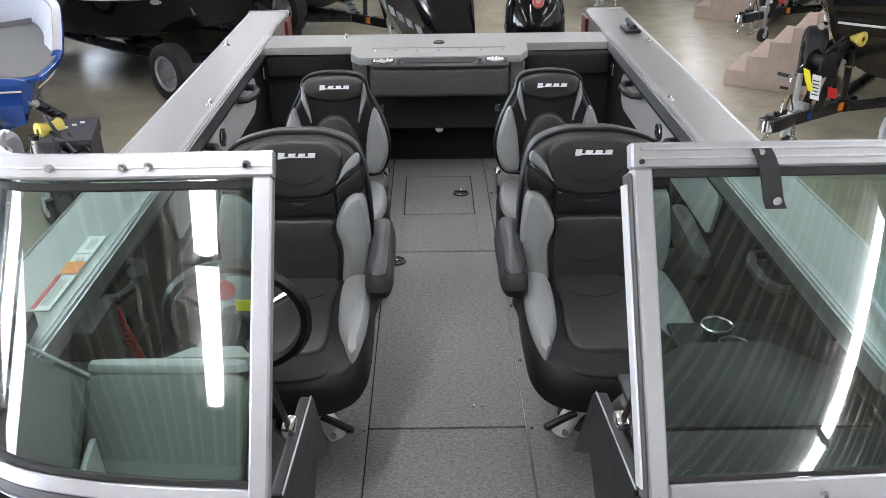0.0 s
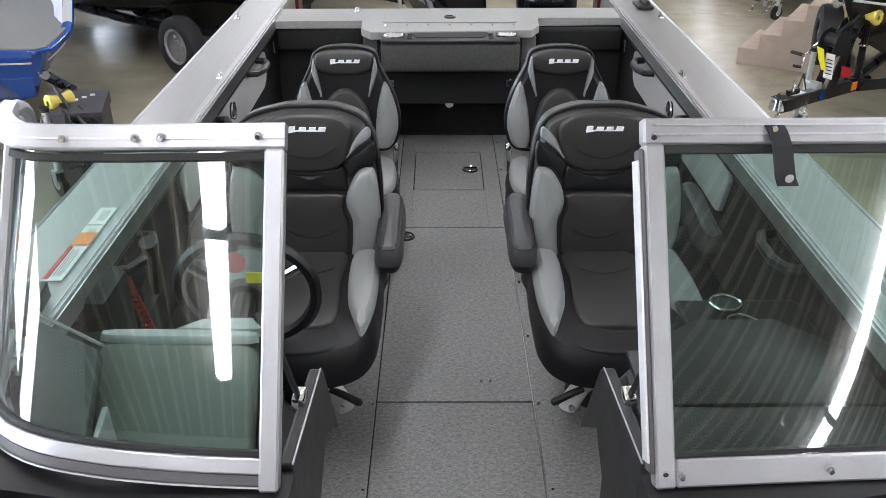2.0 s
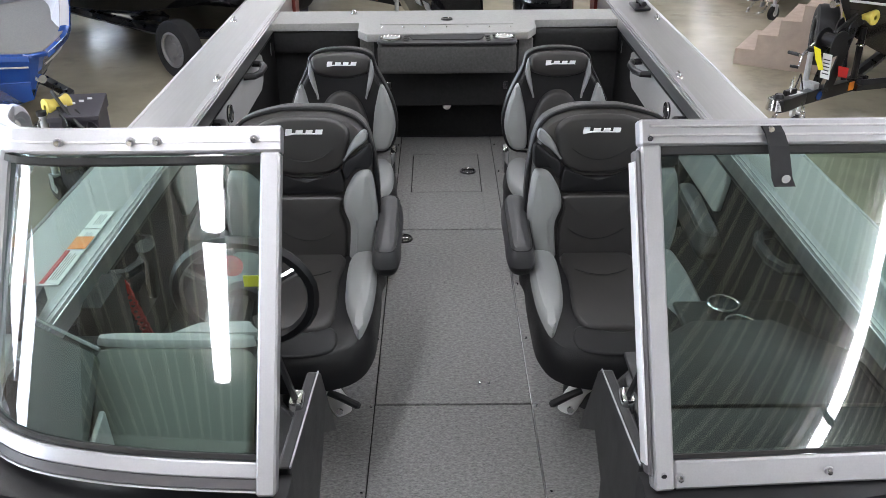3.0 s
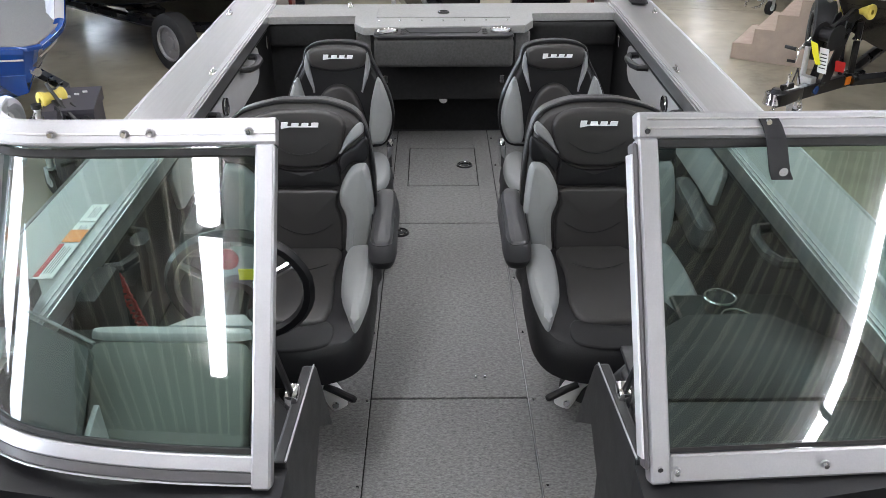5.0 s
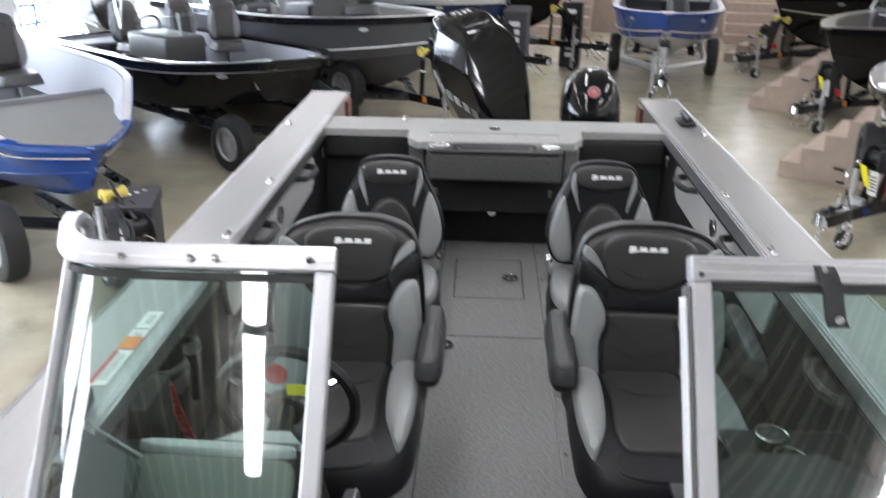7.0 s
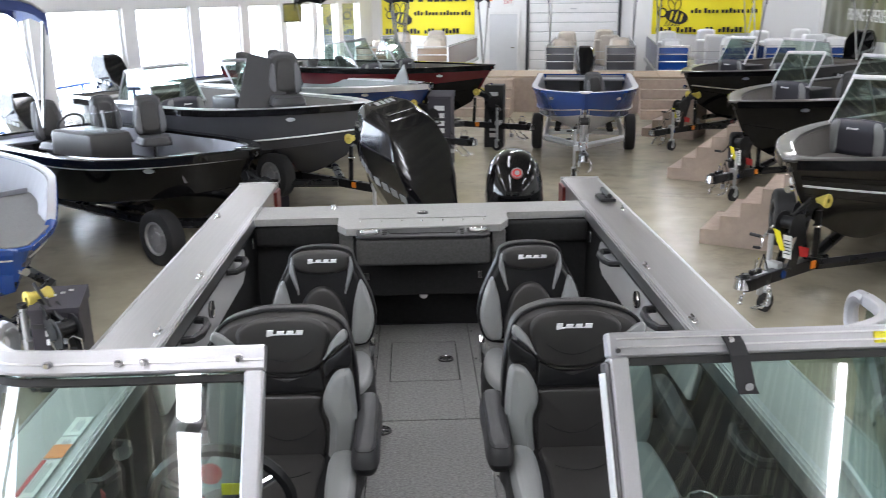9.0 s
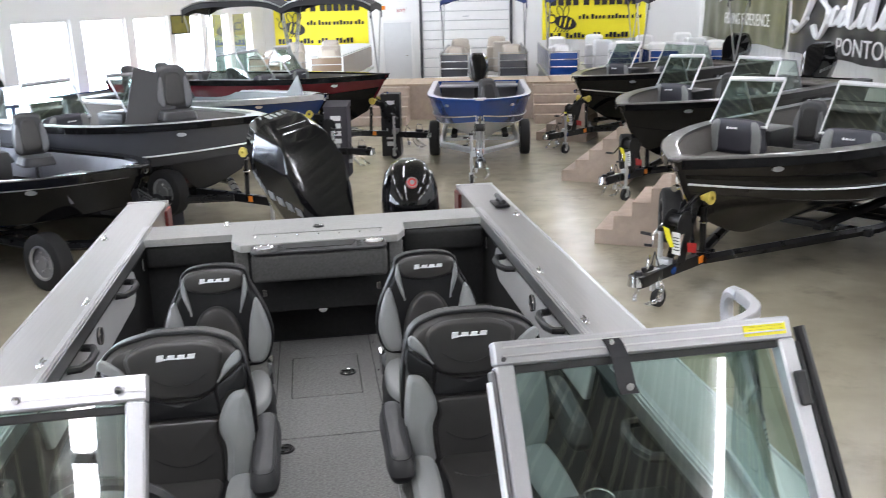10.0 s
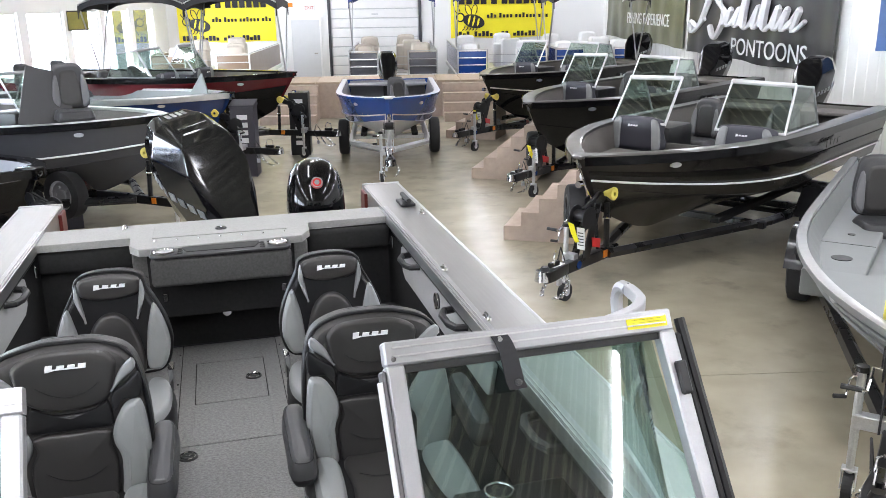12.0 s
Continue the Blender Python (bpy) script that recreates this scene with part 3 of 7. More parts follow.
# the script mark as a few plain flowing strokes
bm = ribbon([(-2.2, -0.55), (-2.95, -0.85), (-3.05, -0.62), (-2.55, -0.70), (-1.95, -0.10), (-1.75, 0.55), (-2.35, 0.45), (-2.75, 0.05)], 0.085, 0.03)
part("script_stroke", bm, M_LOGO, bn, "flowing silver stroke")
part("script_stroke", ribbon([(-1.85, 0.45), (-1.15, 0.35), (-1.45, -0.15), (-1.05, -0.45), (-1.55, -0.92), (-1.85, -0.70)], 0.085, 0.03), M_LOGO, bn, "flowing silver stroke")
xw = -0.95
for k, (tall, wd) in enumerate(((0.40, 0.42), (0.40, 0.40), (0.95, 0.52), (0.45, 0.42), (0.95, 0.50), (0.45, 0.30), (0.42, 0.40), (0.42, 0.50))):
    part("script_stroke", ribbon([(xw - 0.12, -0.62), (xw + wd * 0.55, -0.72 + tall), (xw + wd * 0.12, -0.66), (xw + wd, -0.50)], 0.070, 0.022), M_LOGO, bn, "flowing silver stroke")
    xw += wd
ps = thing("poster", BUILDING @ pose(A1 - 0.02, 10.8, 2.5, 0, 0, -90), "blue vinyl poster hanging on the white wall", "poster")
part("cloth", wavy_sheet(1.75, 1.30, 0.03, 24, 2.0), M_POSTER, ps, "", True)
part("cord", tube([(-0.85, -0.03, 0.64), (-0.85, -0.01, 1.2)], 0.004, 5), M_BLACK, ps)
bn = wall_banner(20.0, 27.6, 1.45, 4.1, M_BANNERG, "dark camouflage banner with a silver mark and slogan", [("FISHING EXPERIENCE", 0.12, -0.28, 0.42)])
part("maker_mark", (lambda b: (bmesh.ops.transform(b, verts=b.verts, matrix=pose(0.6, -0.125, 0.25)), b)[1])(badge(4.6, 1.1, 0.004)), M_LOGO, bn)

# raised dock with broad steps in front
dock = thing("dock", BUILDING @ pose(0, 18.9, 0), "raised wooden walkway with tan carpeted steps", "walkway")
for i in range(22):
    part("board", box(-6.4 + i * 0.56, -6.4 + i * 0.56 + 0.55, 1.0, 2.6, 0.79, 0.83, 0.004, 1), M_WOOD, dock)
part("fascia", box(-6.4, 5.9, 1.02, 1.06, 0.0, 0.785), M_STAIR, dock)
for x0, x1 in ((-3.1, -1.85), (1.0, 3.1)):
    for k in range(4):
        part("step", box(x0, x1, k * 0.25, 1.015, k * 0.195, (k + 1) * 0.195 - 0.002, 0.008), M_STAIR, dock)


def stairs(m, n=5, rise=0.165, run=0.235, width=0.9):
    """Loose carpeted stairs; local x runs up the flight."""
    t = thing("stairs", m, "tan carpeted display stairs standing by a boat", "stairs", "carpeted stairs beside the boats")
    for k in range(n):
        part("step", box(k * run, n * run, -width / 2 + 0.014, width / 2 - 0.014, k * rise, (k + 1) * rise - 0.003, 0.010), M_STAIR, t)
    outline = [(0, 0)]
    for k in range(n):
        outline += [(k * run, (k + 1) * rise), ((k + 1) * run, (k + 1) * rise)]
    outline.append((n * run, 0))
    for y in (-width / 2, width / 2 - 0.013):
        part("side_panel", prism(outline, y, y + 0.013, "y", 0.003), M_STAIR, t, "carpeted side panel")
    return t


# ---- wheels, trailers, motors, seats, boats ----
def wheel(parent, x, y, z, r=0.31, w=0.18, rim=None, turn=0.0):
    spot, x, y, z = pose(x, y, z, 0, 0, turn), 0.0, 0.0, 0.0
    tyre = part("tyre", grid([[(x + r * k * math.cos(a), y + d, z + r * k * math.sin(a)) for a in (2 * math.pi * i / 28 for i in range(28))] for k, d in ((0.58, -w * 0.40), (0.62, -w * 0.47), (0.86, -w * 0.5), (0.97, -w * 0.42), (1.0, -w * 0.2), (1.0, w * 0.2), (0.97, w * 0.42), (0.86, w * 0.5), (0.62, w * 0.47), (0.58, w * 0.40))], True), M_TYRE, parent, "", True)
    tyre.matrix_basis = spot
    bm = disc((x, y, z), r * 0.60, w * 0.55, 24, "y")
    for s in (-1, 1):
        ring((x, y + s * w * 0.40, z), r * 0.57, 0.016, 24, "y", bm)
        disc((x, y + s * w * 0.34, z), r * 0.22, w * 0.12, 16, "y", bm)
        for k in range(5):
            a = 2 * math.pi * k / 5
            disc((x + r * 0.34 * math.cos(a), y + s * w * 0.30, z + r * 0.34 * math.sin(a)), 0.014, 0.03, 8, "y", bm)
    part("rim", bm, rim or M_RIM, tyre, "silver steel wheel", True)
    return tyre


def trailer(m, length, paint=None, wx=1.15, roller=True, wheels_at=0.72, half=0.95, tags=True, spare=False, frame_z=0.42, jack=(0.55, 0.13), rails=None, spare_at=(1.4, 0.42), beam_to=0.42, winch_h=0.55, roller_w=0.125):
    """A boat trailer: coupler at the origin, the frame runs along +x."""
    paint = paint or M_TRAILER
    t = thing("boat_trailer", m, ("galvanised" if paint is M_GALV else "black painted") + " steel boat trailer on rubber tyres", "boat trailer", "boat trailers in the showroom")
    L = length
    part("tongue", box(0.12, L * beam_to, -0.04, 0.04, frame_z - 0.05, frame_z + 0.05, 0.006, 1), paint, t)
    for s in (-1, 1):
        part("side_rail", tube([((rails or (L * 0.24, 0))[0], s * 0.04, frame_z), (rails[1] if rails else L * 0.40, s * half * 0.74, frame_z), (rails[1] + 0.35 if rails else L * 0.5, s * half * 0.78, frame_z), (L * 0.98, s * half * 0.78, frame_z)], 0.05, 6), paint, t)
        part("bunk", box(L * 0.45, L * 0.95, s * 0.42 - 0.05, s * 0.42 + 0.05, frame_z + 0.07, frame_z + 0.13, 0.01, 1), M_CARPET, t)
        wheel(t, L * wheels_at, s * half, 0.31)
        fen = [[(L * wheels_at + 0.40 * math.cos(radians(a)), s * half + d, 0.31 + 0.39 * math.sin(radians(a))) for a in range(15, 170, 14)] for d in (-0.10, 0.10)]
        if paint is not M_GALV:
            part("fender", solid(fen, 0.008), M_TRAILER, t, "black fender", True)
    for x in (0.55, 0.75, 0.93):
        part("cross_member", box(L * x - 0.04, L * x + 0.04, -half * 0.78, half * 0.78, frame_z - 0.04, frame_z + 0.03, 0.005, 1), paint, t)
    part("axle", tube([(L * wheels_at, -half, 0.31), (L * wheels_at, half, 0.31)], 0.035, 8), paint, t)
    # coupler
    bm = prism([(-0.06, -0.05), (-0.03, -0.075), (0.06, -0.07), (0.30, -0.045), (0.30, 0.045), (0.06, 0.07), (-0.03, 0.075), (-0.06, 0.05)], frame_z - 0.045, frame_z + 0.055, "z", 0.012)
    disc((-0.0, 0, frame_z + 0.06), 0.05, 0.05, 14, "z", bm, 0.03)
    box(0.06, 0.2, -0.02, 0.02, frame_z + 0.055, frame_z + 0.10, 0.008, 1, bm)
    part("coupler", bm, M_TRAILER, t, "black coupler", True)
    part("coupler_socket", disc((-0.025, 0, frame_z + 0.012), 0.072, 0.085, 18, "z", None, 0.058), M_CHROME, t, "bright zinc ball socket", True)
    # jack: outer tube, ram, caster fork and wheel, crank with a grip, swivel clamp
    jx, jy = jack
    post = part("jack", tube([(jx, jy, frame_z - 0.10), (jx, jy, frame_z + 0.34)], 0.023, 12), M_GALV, t, "zinc jack post", True)
    part("ram", tube([(jx, jy, 0.17), (jx, jy, frame_z - 0.08)], 0.021, 10), M_GALV, post, "", True)
    part("cap", disc((jx, jy, frame_z + 0.35), 0.033, 0.03, 14), M_BLACK, post)
    part("clamp", box(jx - 0.035, jx + 0.035, min(jy, 0) - 0.02, max(jy, 0) + 0.02, frame_z + 0.02, frame_z + 0.10, 0.006, 1), M_GALV, post)
    part("crank", tube([(jx, jy, frame_z + 0.31), (jx - 0.02, jy + 0.035, frame_z + 0.31), (jx - 0.03, jy + 0.05, frame_z + 0.29), (jx - 0.04, jy + 0.06, frame_z + 0.20)], 0.007, 8), M_CHROME, post, "", True)
    part("grip", tube([(jx - 0.04, jy + 0.06, frame_z + 0.195), (jx - 0.075, jy + 0.115, frame_z + 0.20)], 0.012, 10), M_BLACK, post, "black plastic crank grip", True)
    for e in (-1, 1):
        part("fork", box(jx - 0.028, jx + 0.028, jy + e * 0.036 - 0.003, jy + e * 0.036 + 0.003, 0.07, 0.19, 0.002, 1), M_GALV, post)
    box_top = box(jx - 0.03, jx + 0.03, jy - 0.04, jy + 0.04, 0.182, 0.195, 0.003, 1)
    part("fork_crown", box_top, M_GALV, post)
    part("caster", disc((jx, jy, 0.085), 0.083, 0.05, 24, "y"), M_RUBBER, post)
    part("caster_hub", disc((jx, jy, 0.085), 0.035, 0.056, 16, "y"), M_WHITE, post)
    # chains
    for s in (-1, 1):
        pts = [(0.25 - 0.2 * u, s * (0.06 + 0.05 * math.sin(3.1 * u)), frame_z - 0.05 - 0.15 * math.sin(math.pi * 0.5 * u)) for u in (i / 14 for i in range(15))]
        bm = bmesh.new()
        for i, p in enumerate(pts):
            ring(p, 0.016, 0.005, 8, "yxz"[i % 3], bm)
        part("safety_chain", bm, M_CHROME, t)
    # winch stand: two raked cheeks, cross plates, drum with strap, gear case, crank
    zr = frame_z + winch_h
    for e in (-1, 1):
        part("winch_post", prism([(wx - 0.28, frame_z + 0.03), (wx - 0.16, frame_z + 0.03), (wx + 0.02, zr - 0.04), (wx - 0.02, zr + 0.02), (wx - 0.08, zr)], e * 0.055 - 0.006, e * 0.055 + 0.006, "y", 0.003), paint, t)
    part("roller_arm", prism([(wx - 0.10, zr - 0.10), (wx + 0.13, zr - 0.04), (wx + 0.14, zr + 0.03), (wx + 0.10, zr + 0.04), (wx - 0.10, zr - 0.04)], -0.03, 0.03, "y", 0.004), paint, t)
    part("post_brace", tube([(wx + 0.22, 0, frame_z + 0.03), (wx + 0.20, 0, zr - 0.08)], 0.028, 8), paint, t)
    part("brace_band", ring((wx + 0.205, 0, zr - 0.22), 0.03, 0.010, 14), M_CHROME, t)
    bm = prism(smooth_outline([(wx - 0.30, zr - 0.22), (wx - 0.14, zr - 0.22), (wx - 0.10, zr - 0.10), (wx - 0.18, zr - 0.04), (wx - 0.29, zr - 0.08)], 3), -0.075, -0.066, "y", 0.002)
    prism(smooth_outline([(wx - 0.30, zr - 0.22), (wx - 0.14, zr - 0.22), (wx - 0.10, zr - 0.10), (wx - 0.18, zr - 0.04), (wx - 0.29, zr - 0.08)], 3), 0.066, 0.075, "y", 0.002, bm)
    winch = part("winch", bm, M_BLACK, t, "black hand winch")
    part("drum", disc((wx - 0.20, 0, zr - 0.13), 0.055, 0.125, 18, "y"), M_BLACK, winch)
    part("gear", disc((wx - 0.20, 0.082, zr - 0.13), 0.065, 0.008, 20, "y"), M_BLACK, winch)
    part("crank", tube([(wx - 0.25, 0.07, zr - 0.17), (wx - 0.25, 0.12, zr - 0.17), (wx - 0.37, 0.13, zr - 0.25), (wx - 0.37, 0.15, zr - 0.25)], 0.009, 6), M_CHROME, winch)
    part("grip", tube([(wx - 0.37, 0.15, zr - 0.25), (wx - 0.37, 0.25, zr - 0.25)], 0.015, 8), M_BLACK, winch, "black plastic crank grip")
    part("winch_strap", tube([(wx - 0.20, 0, zr - 0.07), (wx - 0.02, 0, zr - 0.005), (wx + 0.16, 0, zr + 0.12)], 0.014, 5), M_BLACK, t)
    part("wiring", tube([(0.25, 0.05, frame_z + 0.05), (0.33, 0.07, frame_z + 0.17), (0.38, 0.05, frame_z + 0.02), (0.30, 0.06, frame_z - 0.12)], 0.007, 6), M_BLACK, t)
    part("wiring_plug", box(0.28, 0.33, 0.045, 0.075, frame_z - 0.17, frame_z - 0.11, 0.004, 1), M_GALV, t)
    part("safety_latch", tube([(0.09, -0.03, frame_z + 0.09), (0.10, -0.03, frame_z + 0.17), (0.15, 0.0, frame_z + 0.19), (0.17, 0.03, frame_z + 0.16), (0.16, 0.03, frame_z + 0.09)], 0.006, 6), M_CHROME, t)
    if roller:
        bm = grid([[(wx + 0.12 + rr * math.cos(a), y, zr + 0.03 + rr * math.sin(a)) for a in (2 * math.pi * i / 16 for i in range(16))] for y, rr in ((-roller_w, 0.02), (-roller_w, 0.058), (-roller_w * 0.88, 0.062), (-roller_w * 0.45, 0.034 + (0.125 - roller_w) * 0.3), (roller_w * 0.45, 0.034 + (0.125 - roller_w) * 0.3), (roller_w * 0.88, 0.062), (roller_w, 0.058), (roller_w, 0.02))], True)
        part("bow_roller", bm, M_YELLOW, t, "yellow rubber bow roller", True)
    if tags:
        tg = [[(wx - 0.33 + 0.02 * u, y, zr - 0.20 - 0.20 * u) for y in (-0.11, -0.03)] for u in (0, 0.5, 1)]
        tag = part("hang_tag", solid(tg, 0.002), M_WHITE, t, "white paper hang tag with grey lines")
        for k in range(5):
            part("print_line", box(wx - 0.335 + 0.003 * k, wx - 0.331 + 0.003 * k, -0.10, -0.045, zr - 0.25 - 0.028 * k, zr - 0.242 - 0.028 * k), M_GREYPAINT, tag)
        part("hang_label", solid([[(wx - 0.36, -0.02, zr - 0.17), (wx - 0.35, 0.05, zr - 0.16)], [(wx - 0.35, -0.04, zr - 0.25), (wx - 0.34, 0.02, zr - 0.26)], [(wx - 0.33, -0.06, zr - 0.33), (wx - 0.33, -0.02, zr - 0.34)]], 0.002), M_LABELY, t, "yellow paper tag")
        part("warning_sticker", solid([[(wx - 0.16, -0.075, frame_z + 0.23), (wx - 0.02, -0.08, frame_z + 0.19)], [(wx - 0.15, -0.08, frame_z + 0.14), (wx - 0.03, -0.085, frame_z + 0.11)]], 0.002), M_RED, t, "red hang tag")
        part("round_sticker", disc((0.46, -0.043, frame_z), 0.035, 0.004, 16, "y"), M_BLUEPAINT, t)
        part("coupler_sticker", box(0.10, 0.26, -0.03, 0.03, frame_z + 0.056, frame_z + 0.059), M_WHITE, t)
    for s in (-1, 1):
        part("marker_light", box(wx + 0.10, wx + 0.17, s * 0.042 - 0.006, s * 0.042 + 0.006, frame_z - 0.03, frame_z + 0.04, 0.004, 1), M_ORANGE, t)
    if spare is True:
        wheel(t, *spare_at[:2], 0.29 if len(spare_at) < 3 else spare_at[2], 0.29, 0.18)
    elif spare:
        wheel(t, wx + 0.09, 0.27, spare, 0.25, 0.17, M_BLACK, 40)
        part("spare_bracket", tube([(wx + 0.10, 0.02, frame_z + 0.04), (wx + 0.10, 0.06, spare), (wx + 0.10, 0.25, spare)], 0.02, 6), paint, t)
    return t


def outboard(m, scale=1.0, label="gloss black outboard motor with pale bars of lettering", accent=None, round_top=False):
    """A motor with its cowl nose along +x, its mount at the origin, z up from the clamp."""
    t = thing("outboard_motor", m @ Matrix.Diagonal((scale, scale, scale, 1)), label, "outboard motor", "outboard motors")
    if round_top:
        # sections from the bottom up
        table = ((0.00, -0.10, 0.40, 0.20), (0.10, -0.17, 0.48, 0.245), (0.28, -0.20, 0.52, 0.265), (0.44, -0.18, 0.52, 0.255), (0.58, -0.10, 0.48, 0.215), (0.66, -0.0, 0.40, 0.15), (0.69, 0.08, 0.32, 0.08))
        n_, e = 32, 0.8
        rows = []
        for z, x0, x1, w in table:
            cx, hx = (x0 + x1) / 2, (x1 - x0) / 2
            row = []
            for i in range(n_):
                a = 2 * math.pi * (i + 0.5) / n_
                c, s = math.cos(a), math.sin(a)
                row.append((cx + hx * math.copysign(abs(c) ** e, c), w * math.copysign(abs(s) ** e, s) * (1 - 0.12 * max(0, c)), z))
            rows.append(row)
        bm = grid(rows, True)
        bm.verts.ensure_lookup_table()
        bm.faces.new([v for v in bm.verts][-n_:])
    else:
        # chiselled cowl: cap, cap rim, shoulders, waist, pointed front
        bm = bmesh.new()
        for x, z, w in ((0.50, 0.700, 0.105), (0.30, 0.712, 0.130), (0.10, 0.682, 0.110), (0.555, 0.655, 0.130), (0.33, 0.662, 0.190), (0.02, 0.628, 0.165), (0.615, 0.50, 0.165), (0.35, 0.50, 0.243), (-0.06, 0.47, 0.205), (0.60, 0.30, 0.170), (0.26, 0.27, 0.236), (-0.14, 0.28, 0.180), (-0.27, 0.13, 0.095), (-0.23, 0.04, 0.095), (0.48, 0.0, 0.120), (0.15, -0.02, 0.155)):
            for s in (-1, 1):
                bm.verts.new((x, s * w, z))
        bmesh.ops.convex_hull(bm, input=bm.verts[:])
        bmesh.ops.dissolve_limit(bm, angle_limit=radians(4), verts=bm.verts[:], edges=bm.edges[:])
        bmesh.ops.bevel(bm, geom=bm.edges[:], offset=0.011, segments=2, affect="EDGES", profile=0.5)
    cowl = part("cowl", bm, M_GLOSSBLACK, t, "glossy black moulded cowl", round_top)
    if not round_top:
        cap = part("cap_panel", prism([(0.47, -0.085), (0.47, 0.085), (0.30, 0.112), (0.16, 0.094), (0.16, -0.094), (0.30, -0.112)], -0.008, 0.004, "z", 0.003), M_GLOSSBLACK, cowl)
        cap.matrix_basis = pose(0.30, 0, 0.6985, 0, -2.6, 0) @ pose(-0.30, 0, 0)
        for k, (u, wd) in enumerate(((0.05, 0.030), (0.012, 0.024), (-0.024, 0.024), (-0.058, 0.024))):
            part("number_bar", box(0.36, 0.43, u - wd / 2, u + wd / 2, 0.0065, 0.009), M_VGREY, cap, "pale bar in place of a figure")
    # facets and trim
    for s in (-1, 1):
        for k in range(0 if round_top else 7):
            u = 0.50 - k * 0.088
            z_ = 0.30 - 0.020 * k
            def flank(x, z):
                """The cowl's side at x, z, by its waist and bottom lines."""
                top_w = 0.170 + (0.236 - 0.170) * (0.60 - x) / 0.34 if x > 0.26 else 0.236 - (0.236 - 0.180) * (0.26 - x) / 0.40
                low_w = 0.120 + (0.155 - 0.120) * (0.48 - x) / 0.33 if x > 0.15 else 0.155 - (0.155 - 0.095) * (0.15 - x) / 0.38
                return Vector((x, s * (low_w + (top_w - low_w) * min(1.0, z / 0.28) + 0.007), z))
            part("letter_bar", solid([[flank(u, z_), flank(u - 0.058, z_ - 0.008)], [flank(u - 0.006, z_ + 0.062), flank(u - 0.064, z_ + 0.054)]], 0.004), M_VGREY, cowl, "pale bar in place of a letter")
        if accent:
            part("accent_stripe", prism([(-0.19, 0.20), (-0.16, 0.20), (0.12, 0.02), (0.08, 0.02)], s * 0.252, s * 0.268, "y", 0.002), accent, cowl, "red accent stripe")
    if round_top:
        tilt = pose(-0.140, 0, 0.545, 0, 32, 0)
        bm = disc((0, 0, 0), 0.050, 0.03, 24, "x")
        bmesh.ops.transform(bm, verts=bm.verts, matrix=tilt)
        part("round_badge", bm, M_RED, cowl, "round red badge")
        bm = ring((-0.016, 0, 0), 0.044, 0.005, 24, "x")
        bmesh.ops.transform(bm, verts=bm.verts, matrix=tilt)
        part("badge_rim", bm, M_VGREY, cowl)
        bm = disc((-0.017, 0, 0), 0.022, 0.004, 20, "x")
        bmesh.ops.transform(bm, verts=bm.verts, matrix=tilt)
        part("badge_centre", bm, M_VGREY, cowl)
    part("midsection", grid([[(0.12 + hx * math.cos(a), w * math.sin(a), z) for a in (2 * math.pi * i / 16 for i in range(16))] for z, hx, w in ((0.02, 0.22, 0.16), (-0.1, 0.16, 0.11), (-0.45, 0.11, 0.07), (-0.68, 0.16, 0.06))], True), M_BLACK, t, "", True)
    part("cavitation_plate", prism(smooth_outline([(-0.05, -0.06), (0.36, -0.12), (0.42, 0), (0.36, 0.12), (-0.05, 0.06), (-0.1, 0)], 3), -0.70, -0.685, "z"), M_BLACK, t)
    part("gearcase", grid([[(x, r * math.cos(a), -0.86 + r * 1.1 * math.sin(a)) for a in (2 * math.pi * i / 14 for i in range(14))] for x, r in ((-0.14, 0.01), (-0.06, 0.05), (0.1, 0.065), (0.28, 0.05), (0.34, 0.03))], True), M_BLACK, t, "", True)
    part("skeg", prism([(0.02, -0.90), (0.26, -0.90), (0.30, -1.05), (0.16, -1.05)], -0.008, 0.008, "y"), M_BLACK, t)
    for k in range(3):
        a = 2 * math.pi * k / 3
        bl = [[(0.36 + 0.05 * (j - 1), (0.03 + 0.14 * u) * math.cos(a + 0.35 * (j - 1) * (0.4 + u)), -0.86 + (0.03 + 0.14 * u) * math.sin(a + 0.35 * (j - 1) * (0.4 + u))) for j in range(3)] for u in (0, 0.35, 0.7, 1)]
        part("propeller_blade", solid(bl, 0.006), M_CHROME, t, "stainless propeller blade", True)
    bm = box(-0.28, -0.06, -0.11, 0.11, -0.28, 0.04, 0.02)
    box(-0.22, 0.02, -0.07, 0.07, -0.1, 0.05, 0.015, bm=bm)
    part("mount_bracket", bm, M_BLACK, t)
    return t

# seat of the main boat: faces -y, sits on the sole at z=0
def lean(a, pivot):
    c, s = math.cos(radians(a)), math.sin(radians(a))

    def f(p):
        z = p.z - pivot[1]
        y = p.y - 0.55 * p.x * p.x
        return Vector((p.x, pivot[0] + y * c + z * s, pivot[1] - y * s + z * c))
    return f


def mirror(outline):
    return [(-x, z) for x, z in outline][::-1]


